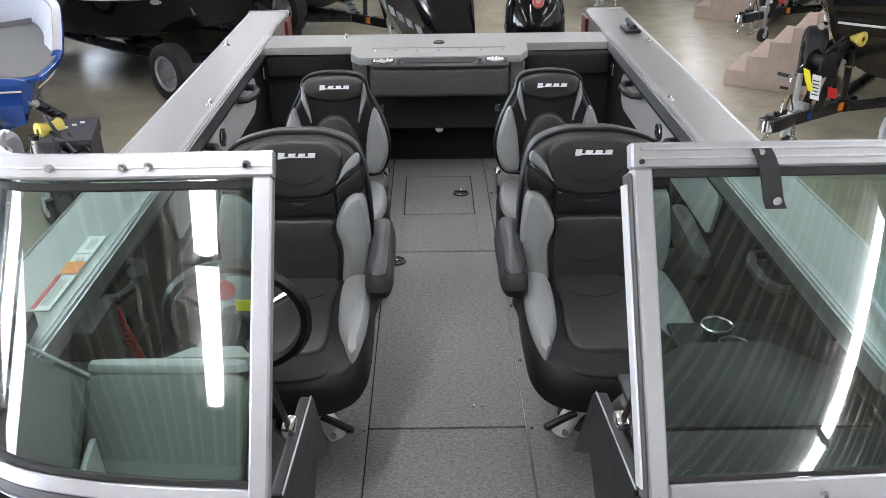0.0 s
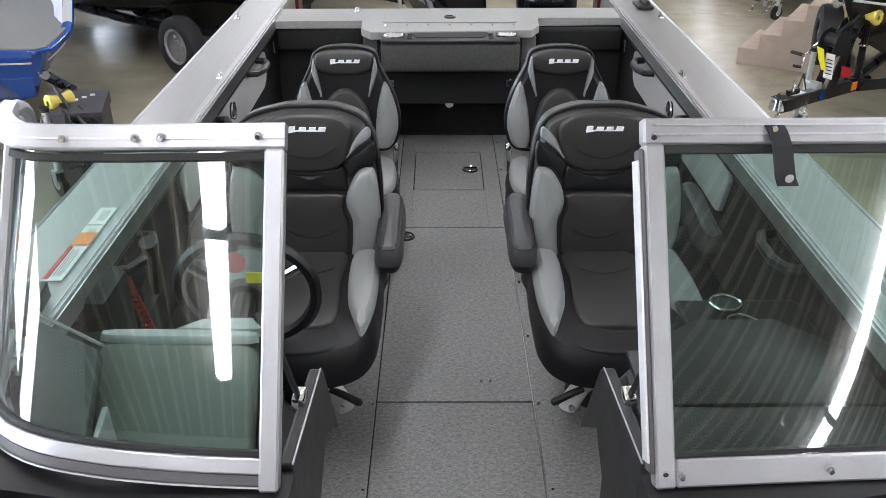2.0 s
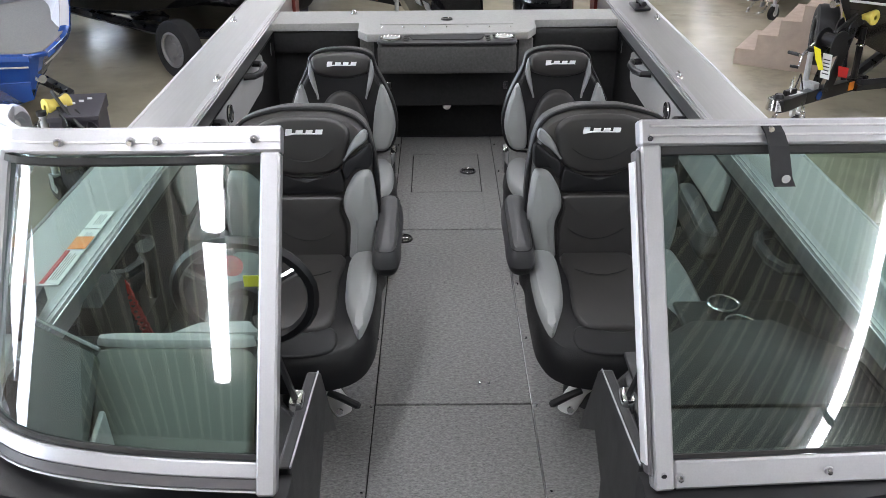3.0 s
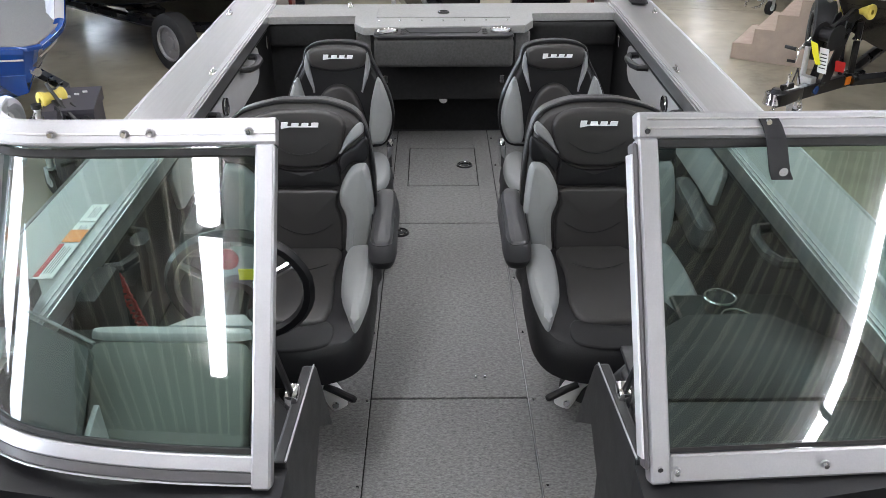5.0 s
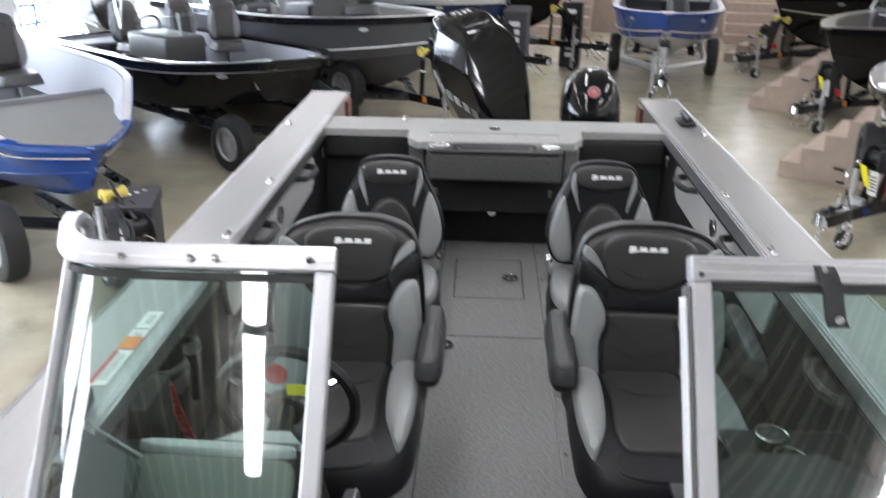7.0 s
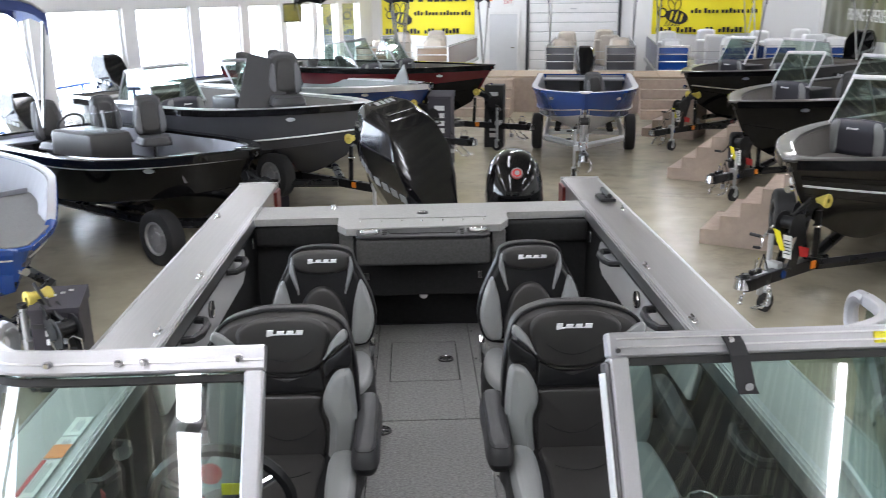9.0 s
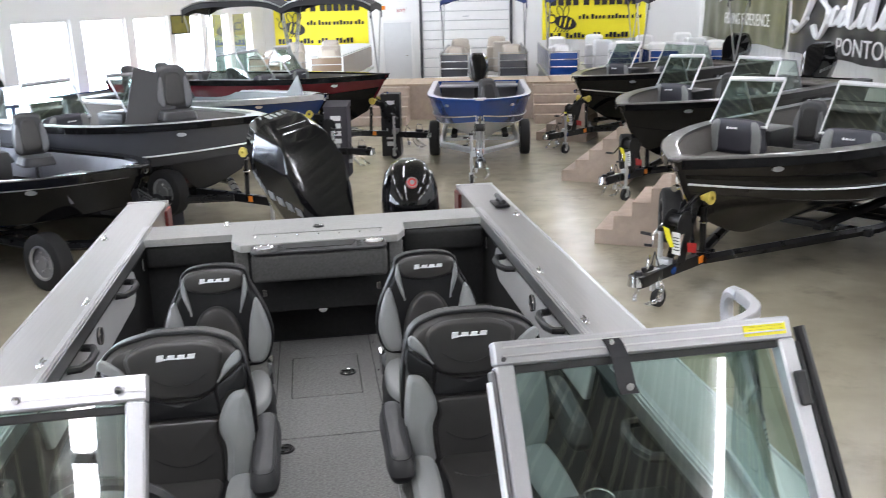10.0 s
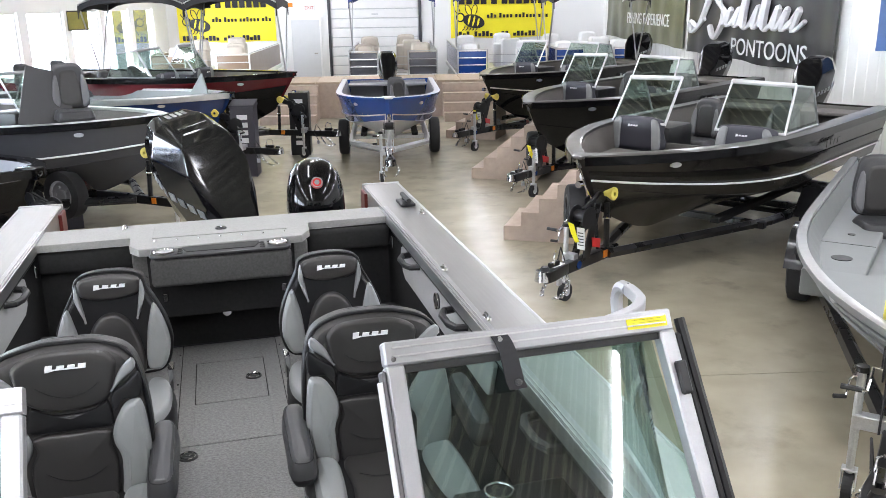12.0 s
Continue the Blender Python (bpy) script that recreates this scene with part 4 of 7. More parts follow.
def helm_seat(m, arms):
    e = list(arms)[0]
    t = thing("helm_chair", m, "black and grey vinyl bucket seat with padded arms", "chair", "bucket seats in the boat")
    rake = lean(8, (0.20, 0.36))

    def fuller(x):
        """The outboard half of the seat is a little wider."""
        return x - e * 0.035 * min(1.0, max(0.0, (-e * x - 0.10) / 0.10))

    def w(p):
        q = rake(p)
        return Vector((fuller(q.x), q.y, q.z))

    out = smooth_outline([(-0.165, 0.33), (-0.213, 0.42), (-0.224, 0.55), (-0.216, 0.70), (-0.183, 0.822), (-0.10, 0.866), (0, 0.872), (0.10, 0.866), (0.183, 0.822), (0.216, 0.70), (0.224, 0.55), (0.213, 0.42), (0.165, 0.33)], 5)
    bk = part("backrest", pad(out, 0.10, 0.10, w, 0.034, 0.0), M_VINYL, t, "black and grey padded backrest", True)
    part("back_shell", pillow([(x * 0.98, z) for x, z in out], 0.09, 0.14, w, edge=0.3), M_BLACK, bk, "", True)
    part("piping", tube([w(Vector((x * 0.985, 0.034, z - 0.004))) for x, z in out], 0.0065, 6, True), M_VINYL2, bk, "black piping", True)
    head = smooth_outline([(-0.112, 0.700), (-0.134, 0.765), (-0.136, 0.815), (-0.09, 0.846), (0, 0.852), (0.09, 0.846), (0.136, 0.815), (0.134, 0.765), (0.112, 0.700), (0.06, 0.672), (0, 0.667), (-0.06, 0.672)], 5)
    part("head_pad", pad(head, 0.004, 0.020, w, 0.014, 0.004), M_VINYL, bk, "charcoal head pad", True)
    band = smooth_outline([(-0.106, 0.690), (-0.06, 0.664), (0, 0.659), (0.06, 0.664), (0.106, 0.690), (0.118, 0.635), (0.108, 0.608), (0, 0.605), (-0.108, 0.608), (-0.118, 0.635)], 5)
    part("upper_pad", pad(band, 0.004, 0.017, w, 0.010, 0.003), M_VINYL2, bk, "", True)
    mid = smooth_outline([(-0.104, 0.598), (0, 0.600), (0.104, 0.598), (0.104, 0.55), (0.119, 0.50), (0.116, 0.42), (0.108, 0.362), (0, 0.352), (-0.108, 0.362), (-0.116, 0.42), (-0.119, 0.50), (-0.104, 0.55)], 5)
    part("centre_pad", pad(mid, 0.004, 0.019, w, 0.012, 0.006), M_VINYL, bk, "", True)
    wing = smooth_outline([(0.200, 0.770), (0.158, 0.738), (0.116, 0.704), (0.122, 0.650), (0.150, 0.684), (0.196, 0.690), (0.208, 0.725)], 4)
    side = smooth_outline([(0.199, 0.684), (0.158, 0.679), (0.127, 0.635), (0.111, 0.590), (0.112, 0.553), (0.128, 0.508), (0.126, 0.44), (0.122, 0.378), (0.152, 0.352), (0.186, 0.378), (0.212, 0.45), (0.220, 0.53), (0.214, 0.62)], 4)
    flash = smooth_outline([(0.186, 0.814), (0.150, 0.782), (0.128, 0.742), (0.116, 0.712), (0.152, 0.746), (0.194, 0.784)], 3)
    for o in (wing, mirror(wing)):
        part("shoulder_panel", pad(o, 0.004, 0.014, w, 0.008, 0.002), M_VINYL2, bk, "", True)
    for o in (side, mirror(side)):
        part("side_bolster", pad(o, 0.006, 0.034, w, 0.022, 0.008), M_VGREY, bk, "light grey vinyl bolster", True)
    for o in (flash, mirror(flash)):
        part("accent_panel", pad(o, 0.004, 0.016, w, 0.006, 0.001), M_VGREY, bk, "light grey accent", True)
    b = badge(0.118, 0.020)
    bmesh.ops.transform(b, verts=b.verts, matrix=pose(0.004, -0.0215, 0.805))
    for v in b.verts:
        v.co = w(v.co)
    part("maker_mark", b, M_LOGO, bk, "silver embroidered mark")
    for z0, dip, h in ((0.753, 0.040, -0.0205), (0.493, 0.038, -0.0215)):
        part("seam", tube([w(Vector((x, h, z0 + dip * ((x / 0.09) ** 2 - 1)))) for x in (-0.088 + 0.0176 * i for i in range(11))], 0.0016, 5), M_VINYL2, bk)

    # cushion: built flat in xz, then laid down
    def lay(p):
        return Vector((fuller(p.x), 0.22 - p.z, 0.385 + 0.012 - p.y - 0.16 * max(0, p.z - 0.42) + 0.35 * p.x * p.x))
    seat = smooth_outline([(-0.20, 0.0), (-0.228, 0.14), (-0.232, 0.34), (-0.222, 0.48), (-0.16, 0.556), (0, 0.575), (0.16, 0.556), (0.222, 0.48), (0.232, 0.34), (0.228, 0.14), (0.20, 0.0)], 5)
    cu = part("cushion", pad(seat, 0.10, 0.10, lay, 0.04, 0.0), M_VINYL2, t, "black and grey padded seat cushion", True)
    mid = smooth_outline([(-0.100, 0.03), (-0.106, 0.20), (-0.108, 0.43), (0, 0.452), (0.108, 0.43), (0.106, 0.20), (0.100, 0.03)], 5)
    part("seat_pad", pad(mid, 0.004, 0.016, lay, 0.012, 0.006), M_VINYL, cu, "", True)
    part("front_pad", pad(smooth_outline([(-0.112, 0.443), (0, 0.464), (0.112, 0.443), (0.122, 0.53), (0, 0.552), (-0.122, 0.53)], 5), 0.004, 0.007, lay, 0.006, 0.001), M_VINYL2, cu, "", True)
    side = smooth_outline([(0.202, 0.05), (0.137, 0.055), (0.126, 0.15), (0.136, 0.32), (0.163, 0.43), (0.190, 0.492), (0.216, 0.40), (0.222, 0.25), (0.216, 0.12)], 4)
    for o in (side, mirror(side)):
        part("thigh_bolster", pad(o, 0.006, 0.034, lay, 0.022, 0.006), M_VGREY, cu, "light grey vinyl bolster", True)
    part("seam", tube([lay(Vector((x, -0.0225, 0.16 - 0.03 * ((x / 0.08) ** 2 - 1)))) for x in (-0.08 + 0.016 * i for i in range(11))], 0.0016, 5), M_VINYL2, cu)
    part("seat_pan", box(-0.17, 0.17, -0.20, 0.20, 0.21, 0.285, 0.03), M_BLACK, t, "", True)
    # arms
    for s in arms:
        al = smooth_outline([(-0.040, -0.125), (-0.043, 0.0), (-0.042, 0.17), (0, 0.205), (0.042, 0.17), (0.043, 0.0), (0.040, -0.125), (0, -0.150)], 4)
        at_arm = lambda p, s=s, a=arms[s]: Vector((s * (0.250 + a) + p.x, 0.145 + a + p.z, 0.475 - p.y + 0.10 * p.z))
        arm = part("armrest", pad(al, 0.0, 0.06, at_arm, 0.028, 0.004), M_VMID, t, "slate grey padded armrest", True)
        part("arm_base", pad([(x * 0.96, z * 0.97) for x, z in al], -0.001, -0.035, at_arm, 0.02, -0.002), M_VINYL2, arm, "", True)
        part("seam", tube([at_arm(Vector((x * 0.80, -0.052, z * 0.93))) for x, z in al], 0.0016, 5, True), M_VINYL2, arm)
        part("arm_bracket", tube([(s * (0.245 + arms[s]), 0.33, 0.46), (s * 0.20, 0.33, 0.44)], 0.025, 8), M_BLACK, arm)
    # pedestal
    ped = part("pedestal", tube([(0, 0.0, 0.0), (0, 0, 0.03), (0, 0, 0.031), (0, 0, 0.22)], [0.10, 0.085, 0.05, 0.045], 16), M_BLACK, t, "black seat pedestal", True)
    bm = box(-0.08, 0.08, -0.18, -0.08, 0.14, 0.20, 0.02)
    tube([(e * 0.02, -0.14, 0.18), (e * 0.085, -0.185, 0.155), (e * 0.12, -0.215, 0.12), (e * 0.128, -0.222, 0.10)], [0.030, 0.028, 0.030, 0.024], 14, bm=bm)
    br = part("slide_bracket", bm, M_WHITE, ped, "white seat slide", True)
    part("bolt", disc((e * 0.118, -0.246, 0.125), 0.010, 0.008, 12, "y"), M_CHROME, t)
    part("slide_lever", tube([(e * 0.085, -0.225, 0.178), (e * 0.120, -0.232, 0.166), (e * 0.170, -0.238, 0.140), (e * 0.176, -0.238, 0.136)], [0.010, 0.011, 0.012, 0.008], 10), M_BLACK, ped, "black lever grip", True)
    return t


def jump_seat(m):
    t = thing("jump_chair", m, "black and grey vinyl fishing seat with a high narrow headrest", "chair", "rear fishing seats in the boat")
    w = lean(7, (0.12, 0.40))
    out = smooth_outline([(-0.11, 0.395), (-0.19, 0.42), (-0.220, 0.51), (-0.207, 0.60), (-0.172, 0.680), (-0.138, 0.745), (-0.120, 0.797), (-0.055, 0.818), (0.055, 0.818), (0.120, 0.797), (0.138, 0.745), (0.172, 0.680), (0.207, 0.60), (0.220, 0.51), (0.19, 0.42), (0.11, 0.395)], 5)
    bk = part("backrest", pad(out, 0.09, 0.09, w, 0.026, 0.0), M_VINYL2, t, "black and grey padded backrest", True)
    part("back_shell", pillow([(x * 0.97, z) for x, z in out], 0.08, 0.12, w, edge=0.3), M_BLACK, bk, "", True)
    part("piping", tube([w(Vector((x * 0.985, 0.026, z - 0.003))) for x, z in out], 0.0055, 6, True), M_VINYL2, bk, "black piping", True)
    part("head_pad", pad(smooth_outline([(-0.104, 0.728), (-0.118, 0.765), (-0.108, 0.793), (-0.05, 0.807), (0.05, 0.807), (0.108, 0.793), (0.118, 0.765), (0.104, 0.728), (0.05, 0.710), (0, 0.706), (-0.05, 0.710)], 5), 0.004, 0.024, w, 0.016, 0.004), M_VINYL, bk, "charcoal head pad", True)
    part("centre_pad", pad(smooth_outline([(-0.104, 0.40), (-0.107, 0.50), (-0.078, 0.60), (-0.03, 0.650), (0.03, 0.650), (0.078, 0.60), (0.107, 0.50), (0.104, 0.40), (0, 0.392)], 5), 0.004, 0.030, w, 0.020, 0.006), M_VINYL, bk, "", True)
    side = smooth_outline([(0.162, 0.684), (0.138, 0.62), (0.124, 0.545), (0.117, 0.430), (0.150, 0.408), (0.188, 0.428), (0.213, 0.51), (0.200, 0.60)], 4)
    flash = smooth_outline([(0.120, 0.782), (0.108, 0.715), (0.094, 0.622), (0.116, 0.668), (0.132, 0.728)], 4)
    for o in (side, mirror(side)):
        part("side_bolster", pad(o, 0.006, 0.032, w, 0.020, 0.006), M_VGREY, bk, "light grey vinyl bolster", True)
    for o in (flash, mirror(flash)):
        part("accent_panel", pad(o, 0.004, 0.016, w, 0.006, 0.001), M_VGREY, bk, "light grey accent", True)
    b = badge(0.122, 0.020)
    bmesh.ops.transform(b, verts=b.verts, matrix=pose(0.008, -0.027, 0.765))
    for v in b.verts:
        v.co = w(v.co)
    part("maker_mark", b, M_LOGO, bk, "silver embroidered mark")

    def lay(p):
        return Vector((p.x, 0.16 - p.z, 0.33 - p.y + 0.2 * p.x * p.x))
    seat = smooth_outline([(-0.17, 0.0), (-0.212, 0.10), (-0.215, 0.28), (-0.16, 0.41), (0, 0.43), (0.16, 0.41), (0.215, 0.28), (0.212, 0.10), (0.17, 0.0)], 5)
    cu = part("cushion", pad(seat, 0.10, 0.10, lay, 0.04, 0.0), M_VINYL2, t, "black and grey padded cushion", True)
    side = smooth_outline([(0.11, 0.02), (0.11, 0.20), (0.12, 0.37), (0.165, 0.375), (0.203, 0.28), (0.203, 0.11), (0.17, 0.015)], 5)
    for o in (side, mirror(side)):
        part("thigh_bolster", pad(o, 0.006, 0.034, lay, 0.022, 0.006), M_VGREY, cu, "light grey vinyl bolster", True)
    part("seat_pad", pad(smooth_outline([(-0.10, 0.02), (-0.10, 0.36), (0, 0.38), (0.10, 0.36), (0.10, 0.02)], 4), 0.004, 0.014, lay, 0.012, 0.004), M_VINYL, cu, "", True)
    for s in (-1, 1):
        part("hinge", box(s * 0.20 - 0.012, s * 0.20 + 0.012, 0.12, 0.20, 0.30, 0.40, 0.006), M_CHROME, t)
    part("pedestal", tube([(0, 0.02, 0), (0, 0.02, 0.02), (0, 0.02, 0.021), (0, 0.02, 0.26)], [0.12, 0.10, 0.045, 0.04], 16), M_BLACK, t, "", True)
    return t

# ---- the main boat: x across, y towards its stern ----
SOLE, GUN = 0.80, 1.45
boat = thing("fishing_boat", pose(0, 0, 0), "grey aluminium fishing boat with a walk-through windshield and dark cockpit", "boat")


def hull_half(y):
    """Half beam at the gunwale."""
    u = min(1.0, max(0.0, (y + 2.6) / 3.6))
    return 0.04 + 1.135 * (1 - (1 - u) ** 2.3)


def hull_rows(y0, y1, n):
    rows = []
    for i in range(n + 1):
        y = y0 + (y1 - y0) * i / n
        u = min(1.0, max(0.0, (y + 2.6) / 3.6))
        w = hull_half(y)
        rise = (1 - u) ** 2
        zk, zc, zg = 0.50 + 0.60 * rise, 0.74 + 0.50 * rise, GUN - 0.03 + 0.12 * rise
        wc = w * (0.86 - 0.3 * (1 - u))
        rows.append([(-w, y, zg), (-(w + wc) / 2 - 0.01, y, (zg + zc) / 2), (-wc, y, zc), (0, y, zk), (wc, y, zc), ((w + wc) / 2 + 0.01, y, (zg + zc) / 2), (w, y, zg)])
    return rows


part("hull", solid(hull_rows(-2.55, 4.95, 24), 0.006), M_GREYPAINT, boat, "dark grey painted hull", True)
part("transom", prism([(-1.12, 1.38), (-1.0, 0.76), (0, 0.52), (1.0, 0.76), (1.12, 1.38)], 4.90, 4.94, "y"), M_GREYPAINT, boat)
# bow deck under the camera
deck = [[(-hull_half(y) + 0.10, y, 1.17), (hull_half(y) - 0.10, y, 1.17)] for y in (-2.3 + 0.1 * i for i in range(34))]
part("bow_deck", solid(deck, 0.02), M_CARPET2, boat, "grey carpeted bow deck")

# gunwale caps, with the inner rail and the arms beside the motor well
for s in (-1, 1):
    rows = []
    for i in range(40):
        y = -2.5 + 7.85 * i / 39
        w = hull_half(y)
        wi = min(0.945, w - 0.23) if y > -1.2 else max(w - 0.23, 0.02)
        z = GUN + 0.10 * (1 - min(1.0, max(0.0, (y + 2.6) / 3.6))) ** 2
        rows.append([(s * wi, y, z - 0.004), (s * (wi + 0.05), y, z), (s * (w - 0.012), y, z - 0.006), (s * w, y, z - 0.022), (s * w, y, z - 0.06)])
    part("gunwale_cap", solid(rows, 0.004), M_CAP, boat, "brushed silver gunwale cap", True)
    # rail with its grooves
    rail = part("inner_rail", box(s * 0.925, s * 0.965, 1.35, 4.66, GUN - 0.05, GUN + 0.006, 0.003, 1), M_FRAME, boat, "grooved aluminium inner rail")
    for k in range(3):
        part("groove_lip", box(s * (0.914 + 0.013 * k), s * (0.918 + 0.013 * k), 1.36, 4.64, GUN - 0.045 + 0.014 * k, GUN + 0.009 + 0.0 * k), M_ALU, rail)
    part("edge_trim", tube([(s * 1.176, -0.2, GUN - 0.015), (s * 1.176, 5.34, GUN - 0.015)], 0.008, 6), M_ALU, boat)
    part("cap_end", box(s * 0.93, s * 1.178, 5.335, 5.352, GUN - 0.07, GUN + 0.004, 0.003), M_ALU, boat)
    part("arm_side", box(s * 0.935, s * 0.945, 4.66, 5.33, 0.95, GUN - 0.008), M_CAP, boat)
    part("arm_outer", box(s * 1.150, s * 1.170, 4.94, 5.33, 0.85, GUN - 0.02), M_GREYPAINT, boat)
    part("tail_marker", box(s * 0.915, s * 0.936, 5.18, 5.33, 1.22, 1.42, 0.004), M_MAROON, boat, "dark red reflector on the stern arm")
    # bolts on the cap
    for x, y in ((0.972, 2.715), (0.972, 3.365), (1.125, 4.43)):
        bm = disc((s * x, y, GUN + 0.005), 0.017, 0.008, 14, "z", None, 0.013)
        disc((s * x, y + 0.03, GUN + 0.004), 0.012, 0.007, 12, "z", bm)
        tube([(s * x, y - 0.004, GUN + 0.006), (s * x, y - 0.004, GUN + 0.018), (s * x, y + 0.03, GUN + 0.018)], 0.005, 8, bm=bm)
        part("snap_stud", bm, M_CHROME, boat, "chrome stud", True)
    # side liner: carpet below, pale panel, dark coaming
    part("side_liner", box(s * 0.955, s * 0.985, 1.0, 4.66, SOLE, GUN - 0.052), M_CARPET, boat, "dark carpeted side")
    part("coaming", box(s * 0.925, s * 0.955, 1.6, 4.37, 1.376, GUN - 0.052, 0.006), M_DASH, boat)
    pp = [(2.62, 1.185), (2.585, 1.20), (2.535, 1.33), (2.55, 1.372), (4.08, 1.372), (4.14, 1.35), (4.16, 1.31), (4.12, 1.22), (4.06, 1.19)]
    panel = part("side_panel", prism(pp, s * 0.935, s * 0.955, "x", 0.006), M_PANEL, boat, "pale grey side panel")
    bm = disc((s * 0.932, 3.34, 1.315), 0.037, 0.012, 20, "x")
    sp = part("rod_socket", bm, M_BLACK, panel, "round black recess")
    part("socket_rim", ring((s * 0.925, 3.34, 1.315), 0.035, 0.004, 20, "x"), M_CHROME, sp)
    for y in (1.96, 2.95, 3.78):
        pts = [(s * 0.93, y - 0.11, 1.375), (s * 0.885, y - 0.10, 1.375), (s * 0.865, y - 0.05, 1.375), (s * 0.865, y + 0.05, 1.375), (s * 0.885, y + 0.10, 1.375), (s * 0.93, y + 0.11, 1.375)]
        part("grab_handle", tube(pts, 0.016, 8), M_BLACK, boat, "black grab handle", True)
    part("lower_tray", box(s * 0.80, s * 0.955, 1.7, 4.37, SOLE + 0.001, SOLE + 0.16, 0.01), M_CARPET, boat)
    part("cleat_light", box(s * 0.915, s * 0.925, 4.30, 4.33, 1.30, 1.36, 0.004), M_CHROME, boat)

# cleat on the right cap
bm = box(1.04, 1.13, 4.62, 4.78, GUN + 0.0, GUN + 0.018, 0.006)
tube([(1.085, 4.60, GUN + 0.04), (1.085, 4.80, GUN + 0.04)], 0.014, 8, bm=bm)
disc((1.085, 4.66, GUN + 0.025), 0.014, 0.03, 8, "z", bm)
disc((1.085, 4.74, GUN + 0.025), 0.014, 0.03, 8, "z", bm)
part("cleat", bm, M_BLACK, boat, "black pop-up cleat", True)

# sole in panels
sole = part("sole", box(-0.985, 0.985, 0.95, 4.42, SOLE - 0.03, SOLE - 0.008), M_CARPET, boat, "grey textured vinyl cockpit floor")
for x0, x1, y0, y1 in ((-0.250, 0.2435, 0.96, 2.017), (-0.250, 0.2435, 2.025, 3.252), (-0.250, -0.181, 3.259, 4.42), (0.167, 0.244, 3.259, 4.42), (-0.181, 0.167, 3.259, 3.659), (-0.181, 0.167, 4.154, 4.42), (-0.1765, 0.1625, 3.6645, 4.1485), (-0.95, -0.2545, 0.96, 4.42), (0.2475, 0.95, 0.96, 4.42)):
    part("floor_panel", box(x0, x1, y0, y1, SOLE - 0.0075, SOLE, 0.0015, 1), M_SOLE, sole)
part("edge_strip", box(0.2442, 0.2468, 0.96, 3.25, SOLE - 0.001, SOLE + 0.001), M_ALU, sole, "thin aluminium strip")
for x, y in ((0.105, 3.915), (-0.20, 3.165)):
    bm = disc((x, y, SOLE + 0.003), 0.042, 0.007, 24, "z", None, 0.038)
    lt = part("hatch_latch", bm, M_BLACK, sole, "round black hatch latch", True)
    part("latch_ring", ring((x, y, SOLE + 0.007), 0.030, 0.003, 20), M_CHROME, lt)
    part("latch_bar", box(x - 0.024, x + 0.024, y - 0.006, y + 0.006, SOLE + 0.006, SOLE + 0.011, 0.002), M_CHROME, lt)
for x in (-0.265, 0.262):
    for i in range(9):
        part("rivet", disc((x, 1.25 + 0.38 * i, SOLE + 0.002), 0.006, 0.005, 8, "z", None, 0.004), M_CHROME, sole)
for x in (0.085, 0.115):
    part("rivet", disc((x, 2.13, SOLE + 0.002), 0.006, 0.005, 8, "z", None, 0.004), M_CHROME, sole)

# stern: broad top with a stepped front, bulkhead, storage box with cup holders
top = [(-0.925, 4.37), (-0.462, 4.385), (-0.452, 4.375), (-0.450, 4.22), (-0.400, 4.140), (0.413, 4.175), (0.464, 4.285), (0.466, 4.42), (0.476, 4.43), (0.925, 4.44), (0.925, 4.68), (-0.925, 4.66)]
stern = part("stern_deck", prism(top, GUN - 0.04, GUN, "z", 0.004), M_STERN, boat, "grey carpeted stern top")
part("stern_lid", box(-0.345, 0.350, 4.33, 4.545, GUN + 0.0005, GUN + 0.005, 0.002, 1), M_STERN, stern, "grey livewell lid")
bm = disc((0.004, 4.43, GUN + 0.008), 0.032, 0.008, 20, "z", None, 0.028)
lt = part("lid_latch", bm, M_BLACK, stern, "round black latch", True)
part("latch_bar", box(-0.016, 0.024, 4.422, 4.438, GUN + 0.011, GUN + 0.015, 0.002), M_CHROME, lt)
for i in range(7):
    part("rivet", disc((-0.33 + 0.11 * i, 4.28, GUN + 0.002), 0.005, 0.004, 8, "z", None, 0.003), M_CHROME, stern)
bm = disc((-0.50, 4.59, GUN + 0.012), 0.016, 0.022, 12, "z", None, 0.010)
part("snap_stud", bm, M_CHROME, stern)
part("bulkhead", box(-0.925, 0.925, 4.44, 4.46, SOLE, GUN - 0.042), M_CARPET, boat, "dark carpeted stern bulkhead")
for s in (-1, 1):
    part("bolster_roll", box(s * 0.46, s * 0.922, 4.385, 4.44, 1.285, GUN - 0.043, 0.022, 3), M_CARPET, boat, "padded dark roll", True)
    part("stern_cheek", box(s * 0.36, s * 0.445, 4.225, 4.44, 1.08, GUN - 0.043, 0.01), M_CARPET2, boat)
part("stern_front", box(-0.37, 0.37, 4.19, 4.215, 1.06, GUN - 0.043, 0.004), M_CARPET, boat)
part("stern_lower", box(-0.60, 0.60, 4.225, 4.25, 1.045, 1.29, 0.004), M_CARPET, boat)
sb = part("stern_box", box(-0.340, 0.342, 3.990, 4.186, 1.285, 1.432, 0.022, 3), M_BOXCARPET, boat, "carpeted storage box with a black tray top", True)
part("tray", prism([(-0.342, 4.02), (-0.315, 3.985), (0.317, 3.985), (0.344, 4.02), (0.344, 4.150), (-0.342, 4.136)], 1.428, 1.447, "z", 0.008), M_BLACK, sb, "black moulded tray top", True)
